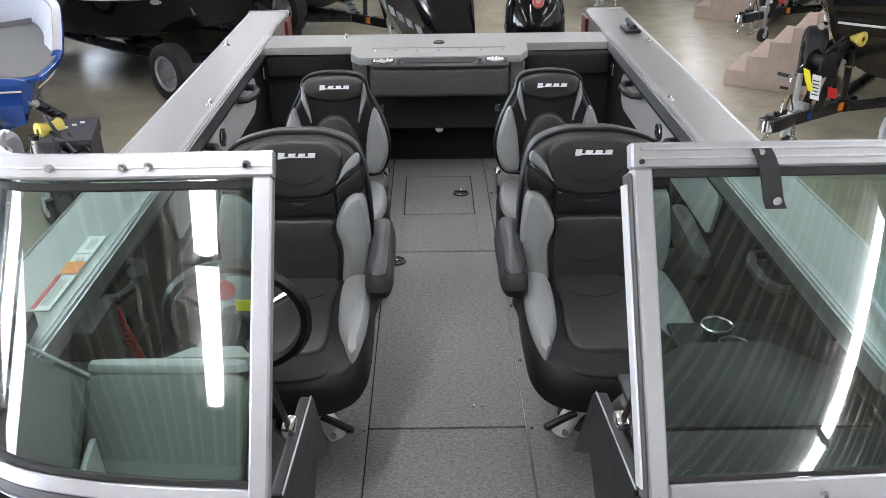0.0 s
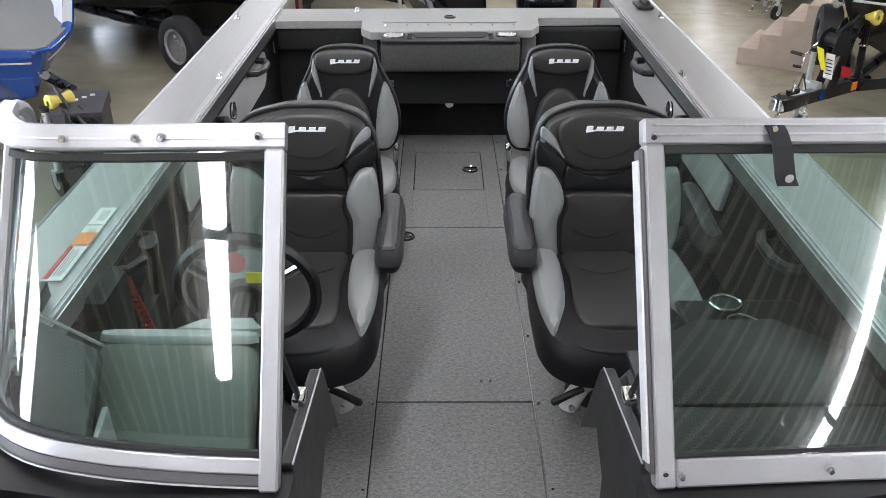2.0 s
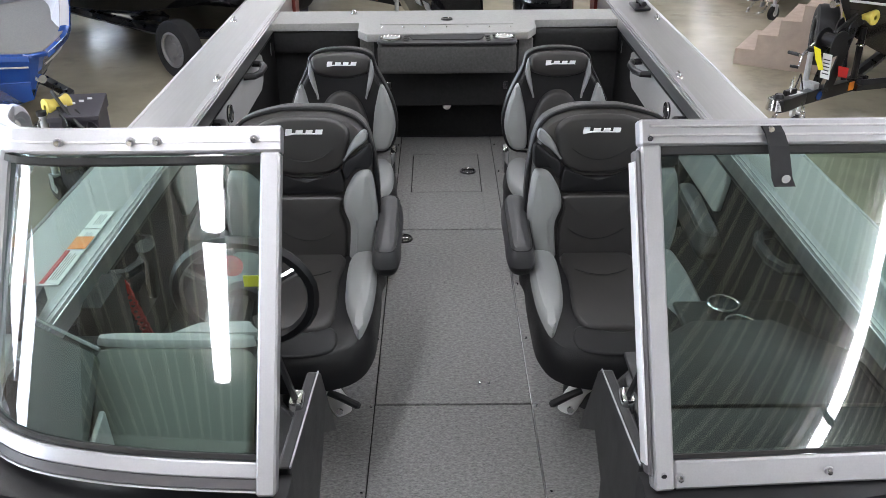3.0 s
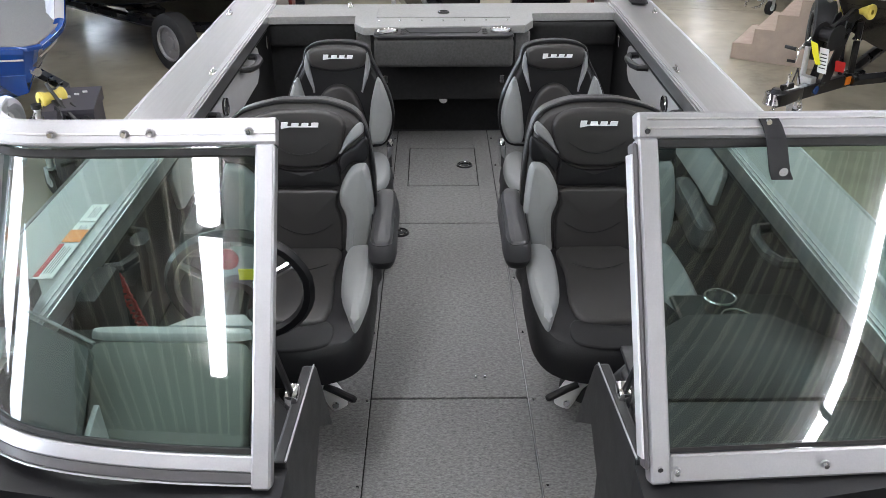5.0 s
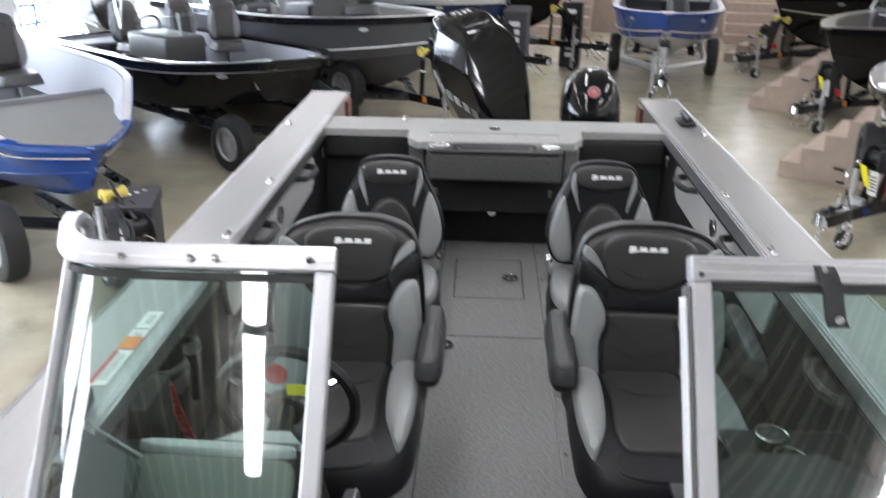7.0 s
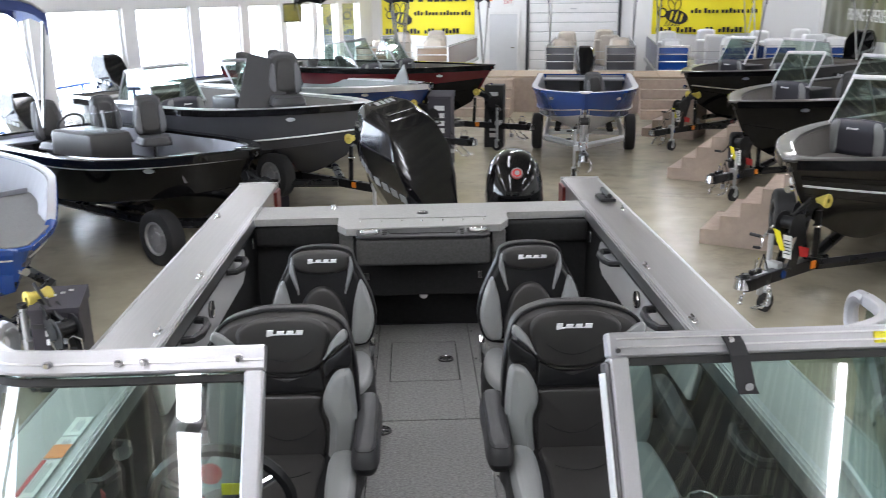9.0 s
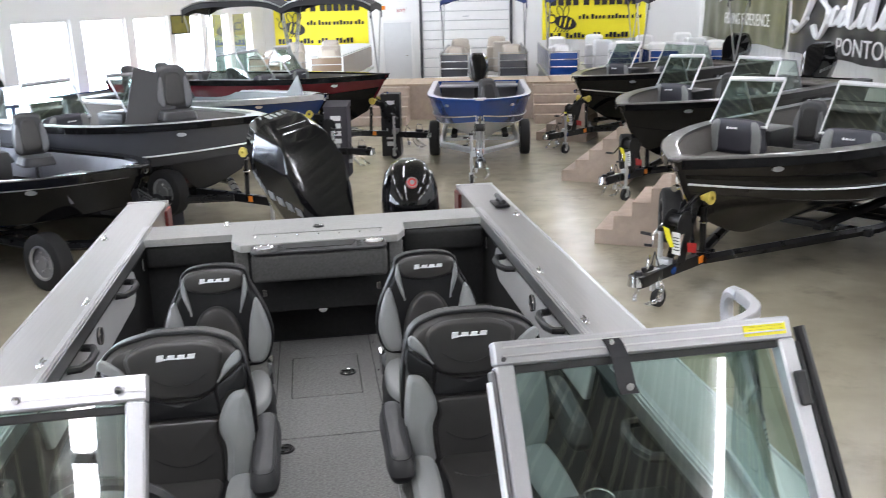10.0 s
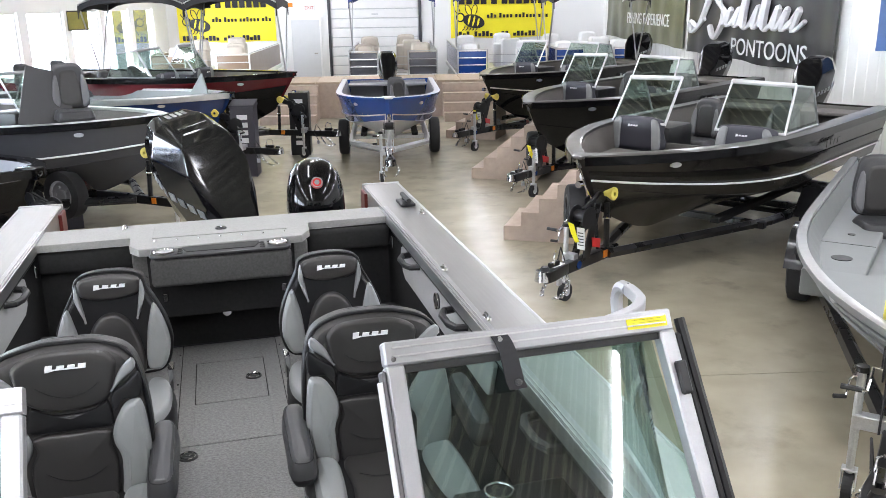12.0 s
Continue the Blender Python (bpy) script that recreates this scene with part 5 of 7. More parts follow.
part("tray_recess", prism([(-0.165, 4.03), (0.165, 4.03), (0.19, 4.10), (0.19, 4.135), (-0.19, 4.125), (-0.19, 4.10)], 1.4475, 1.451, "z", 0.003), M_RUBBER, sb)
for x in (-0.275, 0.280):
    yc = 4.058 + 0.012 * (x > 0)
    bm = grid([[(x + r * math.cos(a), yc + r * math.sin(a), z) for a in (2 * math.pi * i / 24 for i in range(24))] for r, z in ((0.052, 1.4485), (0.052, 1.455), (0.045, 1.457), (0.041, 1.449))], True)
    cp = part("cup_holder", bm, M_CHROME, sb, "stainless cup holder", True)
    part("cup_floor", disc((x, yc, 1.4495), 0.042, 0.002, 20), M_RIM, cp)
    for j in range(3):
        part("plug_hole", disc((x + (0.078 if x < 0 else -0.078), 4.025 + 0.038 * j, 1.4485), 0.013, 0.003, 12), M_RUBBER, sb)
for x in (-0.30, 0.305):
    bm = disc((x, 4.21, 1.165), 0.055, 0.03, 20, "y")
    dl = part("speaker", bm, M_BLACK, boat, "round black fitting")
    part("clip", box(x - 0.012, x + 0.012, 4.185, 4.195, 1.15, 1.19, 0.003), M_CHROME, dl)
part("kick_latch", disc((0.0, 4.222, 1.05), 0.022, 0.012, 14, "y"), M_CHROME, boat)

# consoles
def beam_bar(p, q, r):
    """A squared bar with rounded edges between two points."""
    p, q = Vector(p), Vector(q)
    d = q - p
    m = Matrix.Translation((p + q) / 2) @ d.to_track_quat("Y", "Z").to_matrix().to_4x4()
    return box(-r / 2, r / 2, -d.length / 2, d.length / 2, -r / 2, r / 2, r * 0.15, 2, m=m)


def lid(pts, z0, z1, material, parent, name, label=""):
    return part(name, prism(pts, z0, z1, "z", 0.008), material, parent, label, True)


def panel_between(q, thick, round_, parent, name, material, label="", rim=0.012):
    """A padded panel with rounded corners over four points: back left, back right, front right, front left."""
    q = [Vector(p) for p in q]
    n_ = (q[1] - q[0]).cross(q[3] - q[0]).normalized()
    n_ = n_ if n_.z > 0 else -n_
    r = round_
    o = [(r, 0), (1 - r, 0), (1 - r * 0.3, r * 0.3), (1, r), (1, 1 - r), (1 - r * 0.3, 1 - r * 0.3), (1 - r, 1), (r, 1), (r * 0.3, 1 - r * 0.3), (0, 1 - r), (0, r), (r * 0.3, r * 0.3)]
    size = ((q[1] - q[0]).length, (q[3] - q[0]).length)
    f = lambda p: q[0].lerp(q[1], p.x / size[0]).lerp(q[3].lerp(q[2], p.x / size[0]), p.z / size[1]) - n_ * p.y
    return part(name, pad([(u * size[0], v * size[1]) for u, v in o], 0.0, thick, f, rim, 0.002), material, parent, label, True)


con = part("helm_console", prism([(-0.955, 1.02), (-0.34, 1.02), (-0.34, 1.42), (-0.46, 1.56), (-0.80, 1.56), (-0.955, 1.56)], SOLE, 1.20, "z", 0.012), M_DASH, boat, "dark moulded helm console")
part("dash_back", prism([(1.46, 1.195), (1.46, 1.375), (1.57, 1.372), (1.57, 1.195)], -0.95, -0.47, "x", 0.006), M_DASH, con)
panel_between([(-0.838, 1.50, 1.378), (-0.466, 1.492, 1.378), (-0.440, 1.235, 1.262), (-0.784, 1.250, 1.262)], 0.022, 0.10, con, "dash_lid", M_DASHLID, "grey padded dash lid with rounded corners", 0.014)
# the pale panel colour paints in the light caught by the lid's raised edge
panel_between([(-0.838, 1.538, 1.385), (-0.474, 1.528, 1.385), (-0.466, 1.490, 1.385), (-0.838, 1.498, 1.385)], 0.020, 0.25, con, "lid_edge", M_PANEL, "raised back edge of the dash lid, coloured pale as if catching light", 0.008)
part("gauge_tray", prism([(-0.672, 1.542), (-0.618, 1.585), (-0.500, 1.590), (-0.445, 1.50), (-0.460, 1.542)], 1.376, 1.398, "z", 0.004), M_PANEL, con, "pale tray behind the dash lid")
part("label_band", box(-1.026, -0.978, 1.855, 1.925, GUN + 0.0045, GUN + 0.006), M_ORANGE, boat, "orange band")
panel_between([(-0.968, 1.482, 1.462), (-0.760, 1.345, 1.462), (-0.728, 1.135, 1.392), (-0.872, 1.168, 1.392)], 0.018, 0.06, con, "side_flap", M_FLAP, "dark side lid beside the dash", 0.008)
part("flap_edge", tube([(-0.965, 1.490, 1.478), (-0.762, 1.355, 1.478)], 0.004, 6), M_VGREY, con)
part("flap_side", prism([(1.145, 1.30), (1.245, 1.30), (1.235, 1.412), (1.150, 1.385)], -0.735, -0.722, "x", 0.003), M_PANEL, con, "pale edge beside the dash lid")
part("side_post", beam_bar((-0.985, 1.58, 1.485), (-0.975, 1.42, 1.475), 0.045), M_BLACK, con, "", True)
con2 = part("passenger_console", prism([(0.955, 1.02), (0.34, 1.02), (0.34, 1.42), (0.47, 1.56), (0.58, 1.645), (0.79, 1.65), (0.955, 1.50)], SOLE, 1.33, "z", 0.012), M_DASH, boat, "dark moulded passenger console")
lid([(0.37, 1.06), (0.92, 1.06), (0.92, 1.52), (0.785, 1.655), (0.58, 1.65), (0.48, 1.57), (0.37, 1.42)], 1.332, 1.350, M_DASH, con2, "dash_pad")
for y0, y1, z in ((1.07, 1.30, 1.356), (1.305, 1.505, 1.360)):
    part("dash_facet", box(0.385, 0.91, y0, y1, 1.345, z, 0.006, 2), M_DASH, con2, "", True)
for x, y in ((0.715, 1.80), (0.73, 1.70)):
    cp = part("cup_holder", ring((x, y, 1.305), 0.040, 0.004, 20), M_CHROME, con2)
    part("cup_floor", disc((x, y, 1.285), 0.038, 0.03, 18), M_RUBBER, cp)
part("cup_shelf", box(0.60, 0.94, 1.63, 1.88, 1.25, 1.268, 0.01), M_DASH, con2)
for s, c in ((-1, con), (1, con2)):
    side = [(1.02, 1.10), (1.02, 1.450), (1.39, 1.390), (1.43, 1.36), (1.60, 1.05), (1.40, 1.22), (1.20, 1.10)]
    cheek = part("console_cheek", prism(side, s * 0.312, s * 0.338, "x", 0.006), M_DASH, c, "satin black side panel")
    part("cheek_edge", tube([(s * 0.312, 1.02, 1.452), (s * 0.312, 1.39, 1.392)], 0.002, 6), M_FRAME, cheek)
    part("step_lining", box(s * 0.345, s * 0.36, 1.03, 1.40, SOLE, 1.02), M_CARPET, c)

# steering wheel and throttle
sw = part("steering_wheel", ring((0, 0, 0), 0.175, 0.017, 32), M_BLACK, boat, "black steering wheel", True)
sw.matrix_basis = pose(-0.545, 1.75, 1.375, -78, 0, 0)
part("hub", disc((0, 0, -0.02), 0.05, 0.03, 20), M_BLACK, sw, "", True)
for a in (90, 210, 330):
    part("spoke", tube([(0.04 * math.cos(radians(a)), 0.04 * math.sin(radians(a)), -0.02), (0.172 * math.cos(radians(a)), 0.172 * math.sin(radians(a)), 0)], 0.012, 8), M_CHROME, sw, "chrome spoke", True)
part("steering_column", tube([(-0.545, 1.73, 1.375), (-0.55, 1.54, 1.30)], 0.03, 10), M_BLACK, boat)
th = part("throttle", box(-0.93, -0.86, 1.86, 2.02, 1.22, 1.32, 0.012), M_BLACK, boat, "black throttle control box", True)
part("lever", tube([(-0.85, 1.93, 1.27), (-0.83, 1.90, 1.40), (-0.83, 1.88, 1.45)], [0.018, 0.016, 0.026], 8), M_BLACK, th, "", True)
part("lanyard", tube([(-0.905 + 0.05 * i / 60 + 0.013 * math.sin(i * 1.1), 1.86, 1.36 - 0.19 * i / 60 + 0.013 * math.cos(i * 1.1)) for i in range(61)], 0.0045, 5), M_RED, th, "coiled red safety lanyard", True)
part("side_pocket", box(-0.94, -0.86, 1.62, 1.80, 1.16, 1.42, 0.02), M_BLACK, boat, "", True)
for y0, y1 in ((1.672, 1.852), (1.855, 1.975), (1.980, 2.090)):
    wl = part("warning_label", box(-1.026, -0.978, y0, y1 - 0.003, GUN + 0.001, GUN + 0.004), M_WHITE, boat, "white warning label with fine print")
    for k in range(4):
        part("print_line", box(-1.009 + 0.006 * k, -1.007 + 0.006 * k, y0 + 0.02, y1 - 0.02 - 0.01 * (k % 2), GUN + 0.0042, GUN + 0.0048), M_VGREY, wl)
part("label_band", box(-1.026, -1.014, 1.675, 1.845, GUN + 0.0045, GUN + 0.006), M_RED, boat, "red band")
tag = part("wheel_tag", disc((-0.560, 1.715, 1.478), 0.029, 0.004, 20, "y"), M_RED, boat, "round red tag on the wheel")
part("tag_label", box(-0.535, -0.485, 1.712, 1.716, 1.420, 1.45), M_LABELY, tag, "yellow label")

# windshield
def beam(p, q, wide, deep, up=(0, 0, 1), bevel=0.004):
    """A bar of oblong section between two points; wide lies along up's cross."""
    p, q = Vector(p), Vector(q)
    d = (q - p)
    L = d.length
    d.normalize()
    side = d.cross(Vector(up)).normalized()
    top_ = side.cross(d)
    m = Matrix((( *side, 0), (*d, 0), (*top_, 0), (0, 0, 0, 1))).transposed()
    m = Matrix.Translation((p + q) / 2) @ m
    return box(-deep / 2, deep / 2, -L / 2, L / 2, -wide / 2, wide / 2, bevel, 1, m=m)


ws = part("windshield", beam((-0.31, 0.94, 1.13), (0.31, 0.94, 1.13), 0.04, 0.05), M_FRAME, boat, "silver framed walk-through windshield with tinted glass")


def sheet(corners, thick=0.006):
    b = bmesh.new()
    vs = [b.verts.new(c) for c in corners]
    b.faces.new(vs)
    bmesh.ops.recalc_face_normals(b, faces=b.faces)
    bmesh.ops.solidify(b, geom=b.faces[:], thickness=thick)
    return b


def rail_along(pts, wide, deep, ups):
    """A rail of oblong section along a curved line; ups: one upward direction for all."""
    up = Vector(ups).normalized()
    rows = []
    pts = [Vector(p) for p in pts]
    for i, p in enumerate(pts):
        d = (pts[min(i + 1, len(pts) - 1)] - pts[max(i - 1, 0)]).normalized()
        out = d.cross(up).normalized()
        u2 = out.cross(d)
        e = 0.18
        rows.append([p + u2 * wide / 2 * a + out * deep / 2 * c for a, c in ((-1, -1 + e), (-1 + e, -1), (1 - e, -1), (1, -1 + e), (1, 1 - e), (1 - e, 1), (-1 + e, 1), (-1, 1 - e))])
    b = grid(rows, True)
    b.verts.ensure_lookup_table()
    b.faces.new(b.verts[:8])
    b.faces.new(b.verts[-8:])
    return b


RAKE = (0, 0.53, 0.85)
# top and bottom lines of the fixed half (helm side) and of the opening half
helm_top = curve_pts([(-0.318, 1.272, 1.976), (-0.474, 1.272, 1.975), (-0.625, 1.272, 1.974), (-0.732, 1.277, 1.973), (-0.80, 1.30, 1.970), (-0.858, 1.37, 1.962), (-0.90, 1.46, 1.945), (-0.94, 1.56, 1.925)])
helm_low = curve_pts([(-0.330, 0.990, 1.46), (-0.505, 0.994, 1.467), (-0.649, 1.001, 1.480), (-0.782, 1.046, 1.474), (-0.89, 1.14, 1.456), (-0.95, 1.26, 1.455), (-0.99, 1.42, 1.455), (-1.02, 1.60, 1.455)])
wing_top = curve_pts([(0.80, 1.36, 1.955), (0.90, 1.43, 1.945), (0.97, 1.52, 1.93), (1.01, 1.62, 1.912), (1.03, 1.70, 1.90)])
wing_low = curve_pts([(0.93, 1.16, 1.455), (0.97, 1.30, 1.455), (1.0, 1.45, 1.455), (1.02, 1.58, 1.455), (1.035, 1.70, 1.455)])
fr = part("front_frame", rail_along(helm_top, 0.046, 0.030, RAKE), M_FRAME, ws, "satin aluminium top rail", True)
part("top_groove", rail_along([p + Vector((0, -0.014, 0.004)) for p in helm_top[:22]], 0.004, 0.008, RAKE), M_ALU, fr)
up_ = Vector(RAKE).normalized()
part("bottom_rail", rail_along([p + up_ * 0.011 for p in helm_low], 0.028, 0.032, RAKE), M_FRAME, ws, "", True)
part("rail_insert", rail_along([p - up_ * 0.013 for p in helm_low], 0.020, 0.028, RAKE), M_INSERT, ws, "dark grey rail insert", True)
part("rail_lip", rail_along([p - up_ * 0.025 for p in helm_low], 0.004, 0.034, RAKE), M_FRAME, ws, "", True)
part("gasket", rail_along([p + Vector((0, -0.018, -0.030)) for p in helm_top[1:18]], 0.014, 0.016, RAKE), M_RUBBER, ws)
part("gasket", rail_along([p + Vector((0, 0.016, 0.028)) for p in helm_low[1:18]], 0.010, 0.016, RAKE), M_RUBBER, ws)
part("inner_stile", beam(helm_top[0] + Vector((-0.018, -0.01, -0.02)), helm_low[0] + Vector((-0.016, -0.004, 0)) - up_ * 0.028, 0.034, 0.036, (1, 0, 0)), M_FRAME, ws)
part("corner_stile", beam(helm_top[17], helm_low[17], 0.022, 0.028, (1, 0, 0)), M_FRAME, ws)
# flat glass by the stile, then the bent corner
flat = [Vector((-0.318, 1.272, 1.976)), Vector((-0.68, 1.274, 1.976)), Vector((-0.668, 0.992, 1.46)), Vector((-0.330, 0.990, 1.46))]
pane = part("pane", grid([[flat[0], flat[1]], [flat[3], flat[2]]]), M_GLASS, ws, "green tinted flat glass")
pane.visible_shadow = False
bent_top = [flat[1]] + [p for p in helm_top[:18] if p.x < -0.70]
bent_low = [flat[2]] + [p for p in helm_low[:18] if p.x < -0.70]
k = min(len(bent_top), len(bent_low))
pane = part("corner_pane", grid([bent_top[:1] + bent_top[-(k - 1):], bent_low[:1] + bent_low[-(k - 1):]]), M_GLASS, ws, "green tinted curved glass", True)
pane.visible_shadow = False
pane = part("wing_pane", grid([helm_top[17:], helm_low[17:]]), M_GLASS, ws, "green tinted side glass", True)
pane.visible_shadow = False

TL, TR = Vector((0.322, 1.270, 1.984)), Vector((0.915, 1.325, 1.966))
BL, BR = Vector((0.342, 0.990, 1.458)), Vector((0.955, 1.025, 1.455))
ax, dn = (TR - TL).normalized(), (BL - TL).normalized()
fr = part("front_frame", beam(TL - ax * 0.018, TR + ax * 0.018, 0.046, 0.030, -dn), M_FRAME, ws, "satin aluminium frame")
for k in (0.006, -0.010):
    part("top_groove", beam(TL + Vector((0, -0.014, 0.008)) + dn * k, TR + Vector((0, -0.014, 0.008)) + dn * k, 0.003, 0.008, -dn, 0), M_ALU, fr)
part("bottom_rail", beam(BL + ax * 0.019, BR - ax * 0.019, 0.050, 0.030, -dn), M_FRAME, ws)
part("inner_stile", beam(TL + dn * 0.0225, BL + dn * 0.026, 0.036, 0.034, ax), M_FRAME, ws)
part("outer_stile", beam(TR + dn * 0.0225, BR + dn * 0.026, 0.036, 0.034, ax), M_FRAME, ws)
part("seal", beam(TR + dn * 0.03 + ax * 0.026, BR - dn * 0.02 + ax * 0.026, 0.016, 0.026, ax), M_RUBBER, ws)
part("seal", beam(TL + dn * 0.03 - ax * 0.023, BL - dn * 0.0 - ax * 0.023, 0.009, 0.034, ax), M_INSERT, ws)
part("seal_lip", beam(TL + dn * 0.05 - ax * 0.030, BL - dn * 0.02 - ax * 0.030, 0.004, 0.030, ax, 0.001), M_SILVER, ws, "bright edge strip")
part("gasket", beam(TL + dn * 0.031 + ax * 0.02, TR + dn * 0.031 - ax * 0.02, 0.014, 0.02, -dn, 0), M_RUBBER, ws)
part("gasket", beam(BL - dn * 0.031 + ax * 0.02, BR - dn * 0.031 - ax * 0.02, 0.008, 0.02, -dn, 0), M_RUBBER, ws)
# the glass springs outwards a little towards its lower edge
nrm = ax.cross(dn).normalized()
nrm = nrm if nrm.y < 0 else -nrm
def spring(u, v):
    return 0.0015 * u * u + 0.00377 * u * v + 0.01023 * v * v - 0.04212 * u ** 3 + 0.0071 * u * u * v + 0.0271 * u * v * v + 0.01167 * v ** 3 - 0.00497 * v ** 4 - 0.01389 * u * v ** 3 - 0.013


sprung = [[TL.lerp(TR, u / 16).lerp(BL.lerp(BR, u / 16), v / 24) + nrm * spring(u / 16, v / 24) for u in range(17)] for v in range(25)]
pane = part("pane", grid(sprung), M_GLASS, ws, "green tinted glass", True)
pane.visible_shadow = False
pane = part("wing_pane", grid([wing_top, wing_low]), M_GLASS, ws, "green tinted side glass", True)
pane.visible_shadow = False
part("wing_top", rail_along(wing_top, 0.030, 0.024, (0, 0, 1)), M_FRAME, ws, "", True)
part("wing_bottom", rail_along(wing_low, 0.035, 0.024, (0, 0, 1)), M_FRAME, ws, "", True)
for s in (-1, 1):
    e = helm_top[-1] if s < 0 else wing_top[-1]
    lp = curve_pts([e, e + Vector((s * 0.012, 0.06, -0.012)), e + Vector((s * 0.016, 0.095, -0.045)), e + Vector((s * 0.018, 0.09, -0.10)), e + Vector((s * 0.014, 0.05, -0.135)), e + Vector((s * 0.006, 0.0, -0.12)), e + Vector((0, -0.02, -0.07))], 4)
    part("wing_loop", tube(lp, 0.017, 8), M_FRAME, ws, "looped aluminium end", True)
    for p in ((-0.702, 1.250, 1.981), (-0.576, 1.248, 1.982), (-0.531, 1.248, 1.983), (-0.362, 1.248, 1.986)) if s < 0 else ((0.369, 0.968, 1.467), (0.632, 0.983, 1.467)):
        rv = part("rivet", disc(p, 0.0060, 0.010, 12, "y", None, 0.0045), M_CHROME, ws, "", True)
        part("washer", disc(Vector(p) + Vector((0, 0.004, 0)), 0.0078, 0.004, 12, "y"), M_FRAME, rv)
    for p in ((TL + dn * 0.008, BL - dn * 0.004) if s > 0 else ()):
        part("screw", disc(p + Vector((0, -0.016, 0.006)), 0.005, 0.006, 10, "y"), M_CHROME, ws)
    part("stay", tube([(s * 0.352, 1.14, 1.66), (s * 0.338, 1.245, 1.43)], 0.007, 8), M_BLACK, ws)
    part("stay_mount", box(s * 0.322, s * 0.350, 1.225, 1.275, 1.395, 1.435, 0.008), M_CHROME, ws, "", True)
    part("sill", prism([(s * 0.31, 0.93), (s * 0.60, 0.935), (s * 1.05, 1.02), (s * 1.05, 1.12), (s * 0.60, 1.03), (s * 0.31, 1.02)], 1.36, 1.436, "z"), M_BLACK, ws)
part("outer_trim", tube([TR + ax * 0.045, BR + ax * 0.05], 0.012, 8), M_BLACK, ws)
# strap and label on the opening pane
def on_pane(u, v, off=0.018):
    """A point u along and v down the opening pane, off its face."""
    return TL + ax * u + dn * v + Vector((0, -0.85, 0.53)) * off


bm = solid([[on_pane(0.196 + 0.005 * k, v, o), on_pane(0.229 + 0.006 * k, v, o)] for k, (v, o) in enumerate(((-0.012, 0.004), (-0.011, 0.019), (0.005, 0.024), (0.03, 0.027), (0.085, 0.022), (0.100, 0.020)))], 0.004)
st = part("strap", bm, M_CANVAS, ws, "black webbing strap")
part("snap", disc(on_pane(0.238, 0.086, 0.026), 0.008, 0.008, 12, "y"), M_CHROME, st)
part("strap_screw", disc(on_pane(0.216, 0.0, 0.026), 0.005, 0.006, 10, "y"), M_CHROME, st)
part("caution_label", sheet([on_pane(0.505, -0.010, 0.0175), on_pane(0.600, -0.010, 0.0175), on_pane(0.600, 0.014, 0.0175), on_pane(0.505, 0.014, 0.0175)], 0.002), M_LABELY, ws, "yellow caution label")
for k in range(3):
    part("label_line", sheet([on_pane(0.515, -0.0038 + 0.006 * k, 0.0205), on_pane(0.590, -0.0038 + 0.006 * k, 0.0205), on_pane(0.590, -0.0035 + 0.006 * k, 0.0205), on_pane(0.515, -0.0035 + 0.006 * k, 0.0205)], 0.001), M_BLACK, ws)
part("latch", beam(TR + ax * 0.01 + dn * 0.09 + Vector((0, -0.02, 0.012)), TR + ax * 0.012 + dn * 0.16 + Vector((0, -0.02, 0.012)), 0.024, 0.02, ax), M_BLACK, ws, "black latch", True)

# seats in the main boat
for x, y, z, who, turn, arms in ((0.452, 2.08, SOLE, helm_seat, 0, {-1: 0.0, 1: 0.085}), (-0.455, 2.08, SOLE, helm_seat, 0, {1: 0.0, -1: 0.085})):
    who(pose(x, y, z, 0, 0, turn), arms)
for x in (-0.432, 0.437):
    jump_seat(pose(x, 3.06, SOLE))

# motors of the main boat
part("motor_well", box(-0.30, 0.80, 4.90, 5.30, 0.90, 1.22, 0.02), M_GREYPAINT, boat)
outboard(pose(0.045, 5.36, 1.20, -11.8, -7, 118), 1.0)
outboard(pose(0.585, 4.98, 1.20, 0, 0, 88), 0.69, "small gloss black kicker outboard with a round red badge", M_RED, True)

trailer(pose(0, -3.75, 0, 0, 0, 90), 8.0, wx=1.0, tags=False)

# ---- other boats ----
M_MARK = mat("smoked_chrome_mark", (0.16, 0.16, 0.16), 0.25, metal=0.8, vary=0.05)
M_RAIL = mat("white_gunwale_paint", (0.48, 0.48, 0.50), 0.4, vary=0.04)


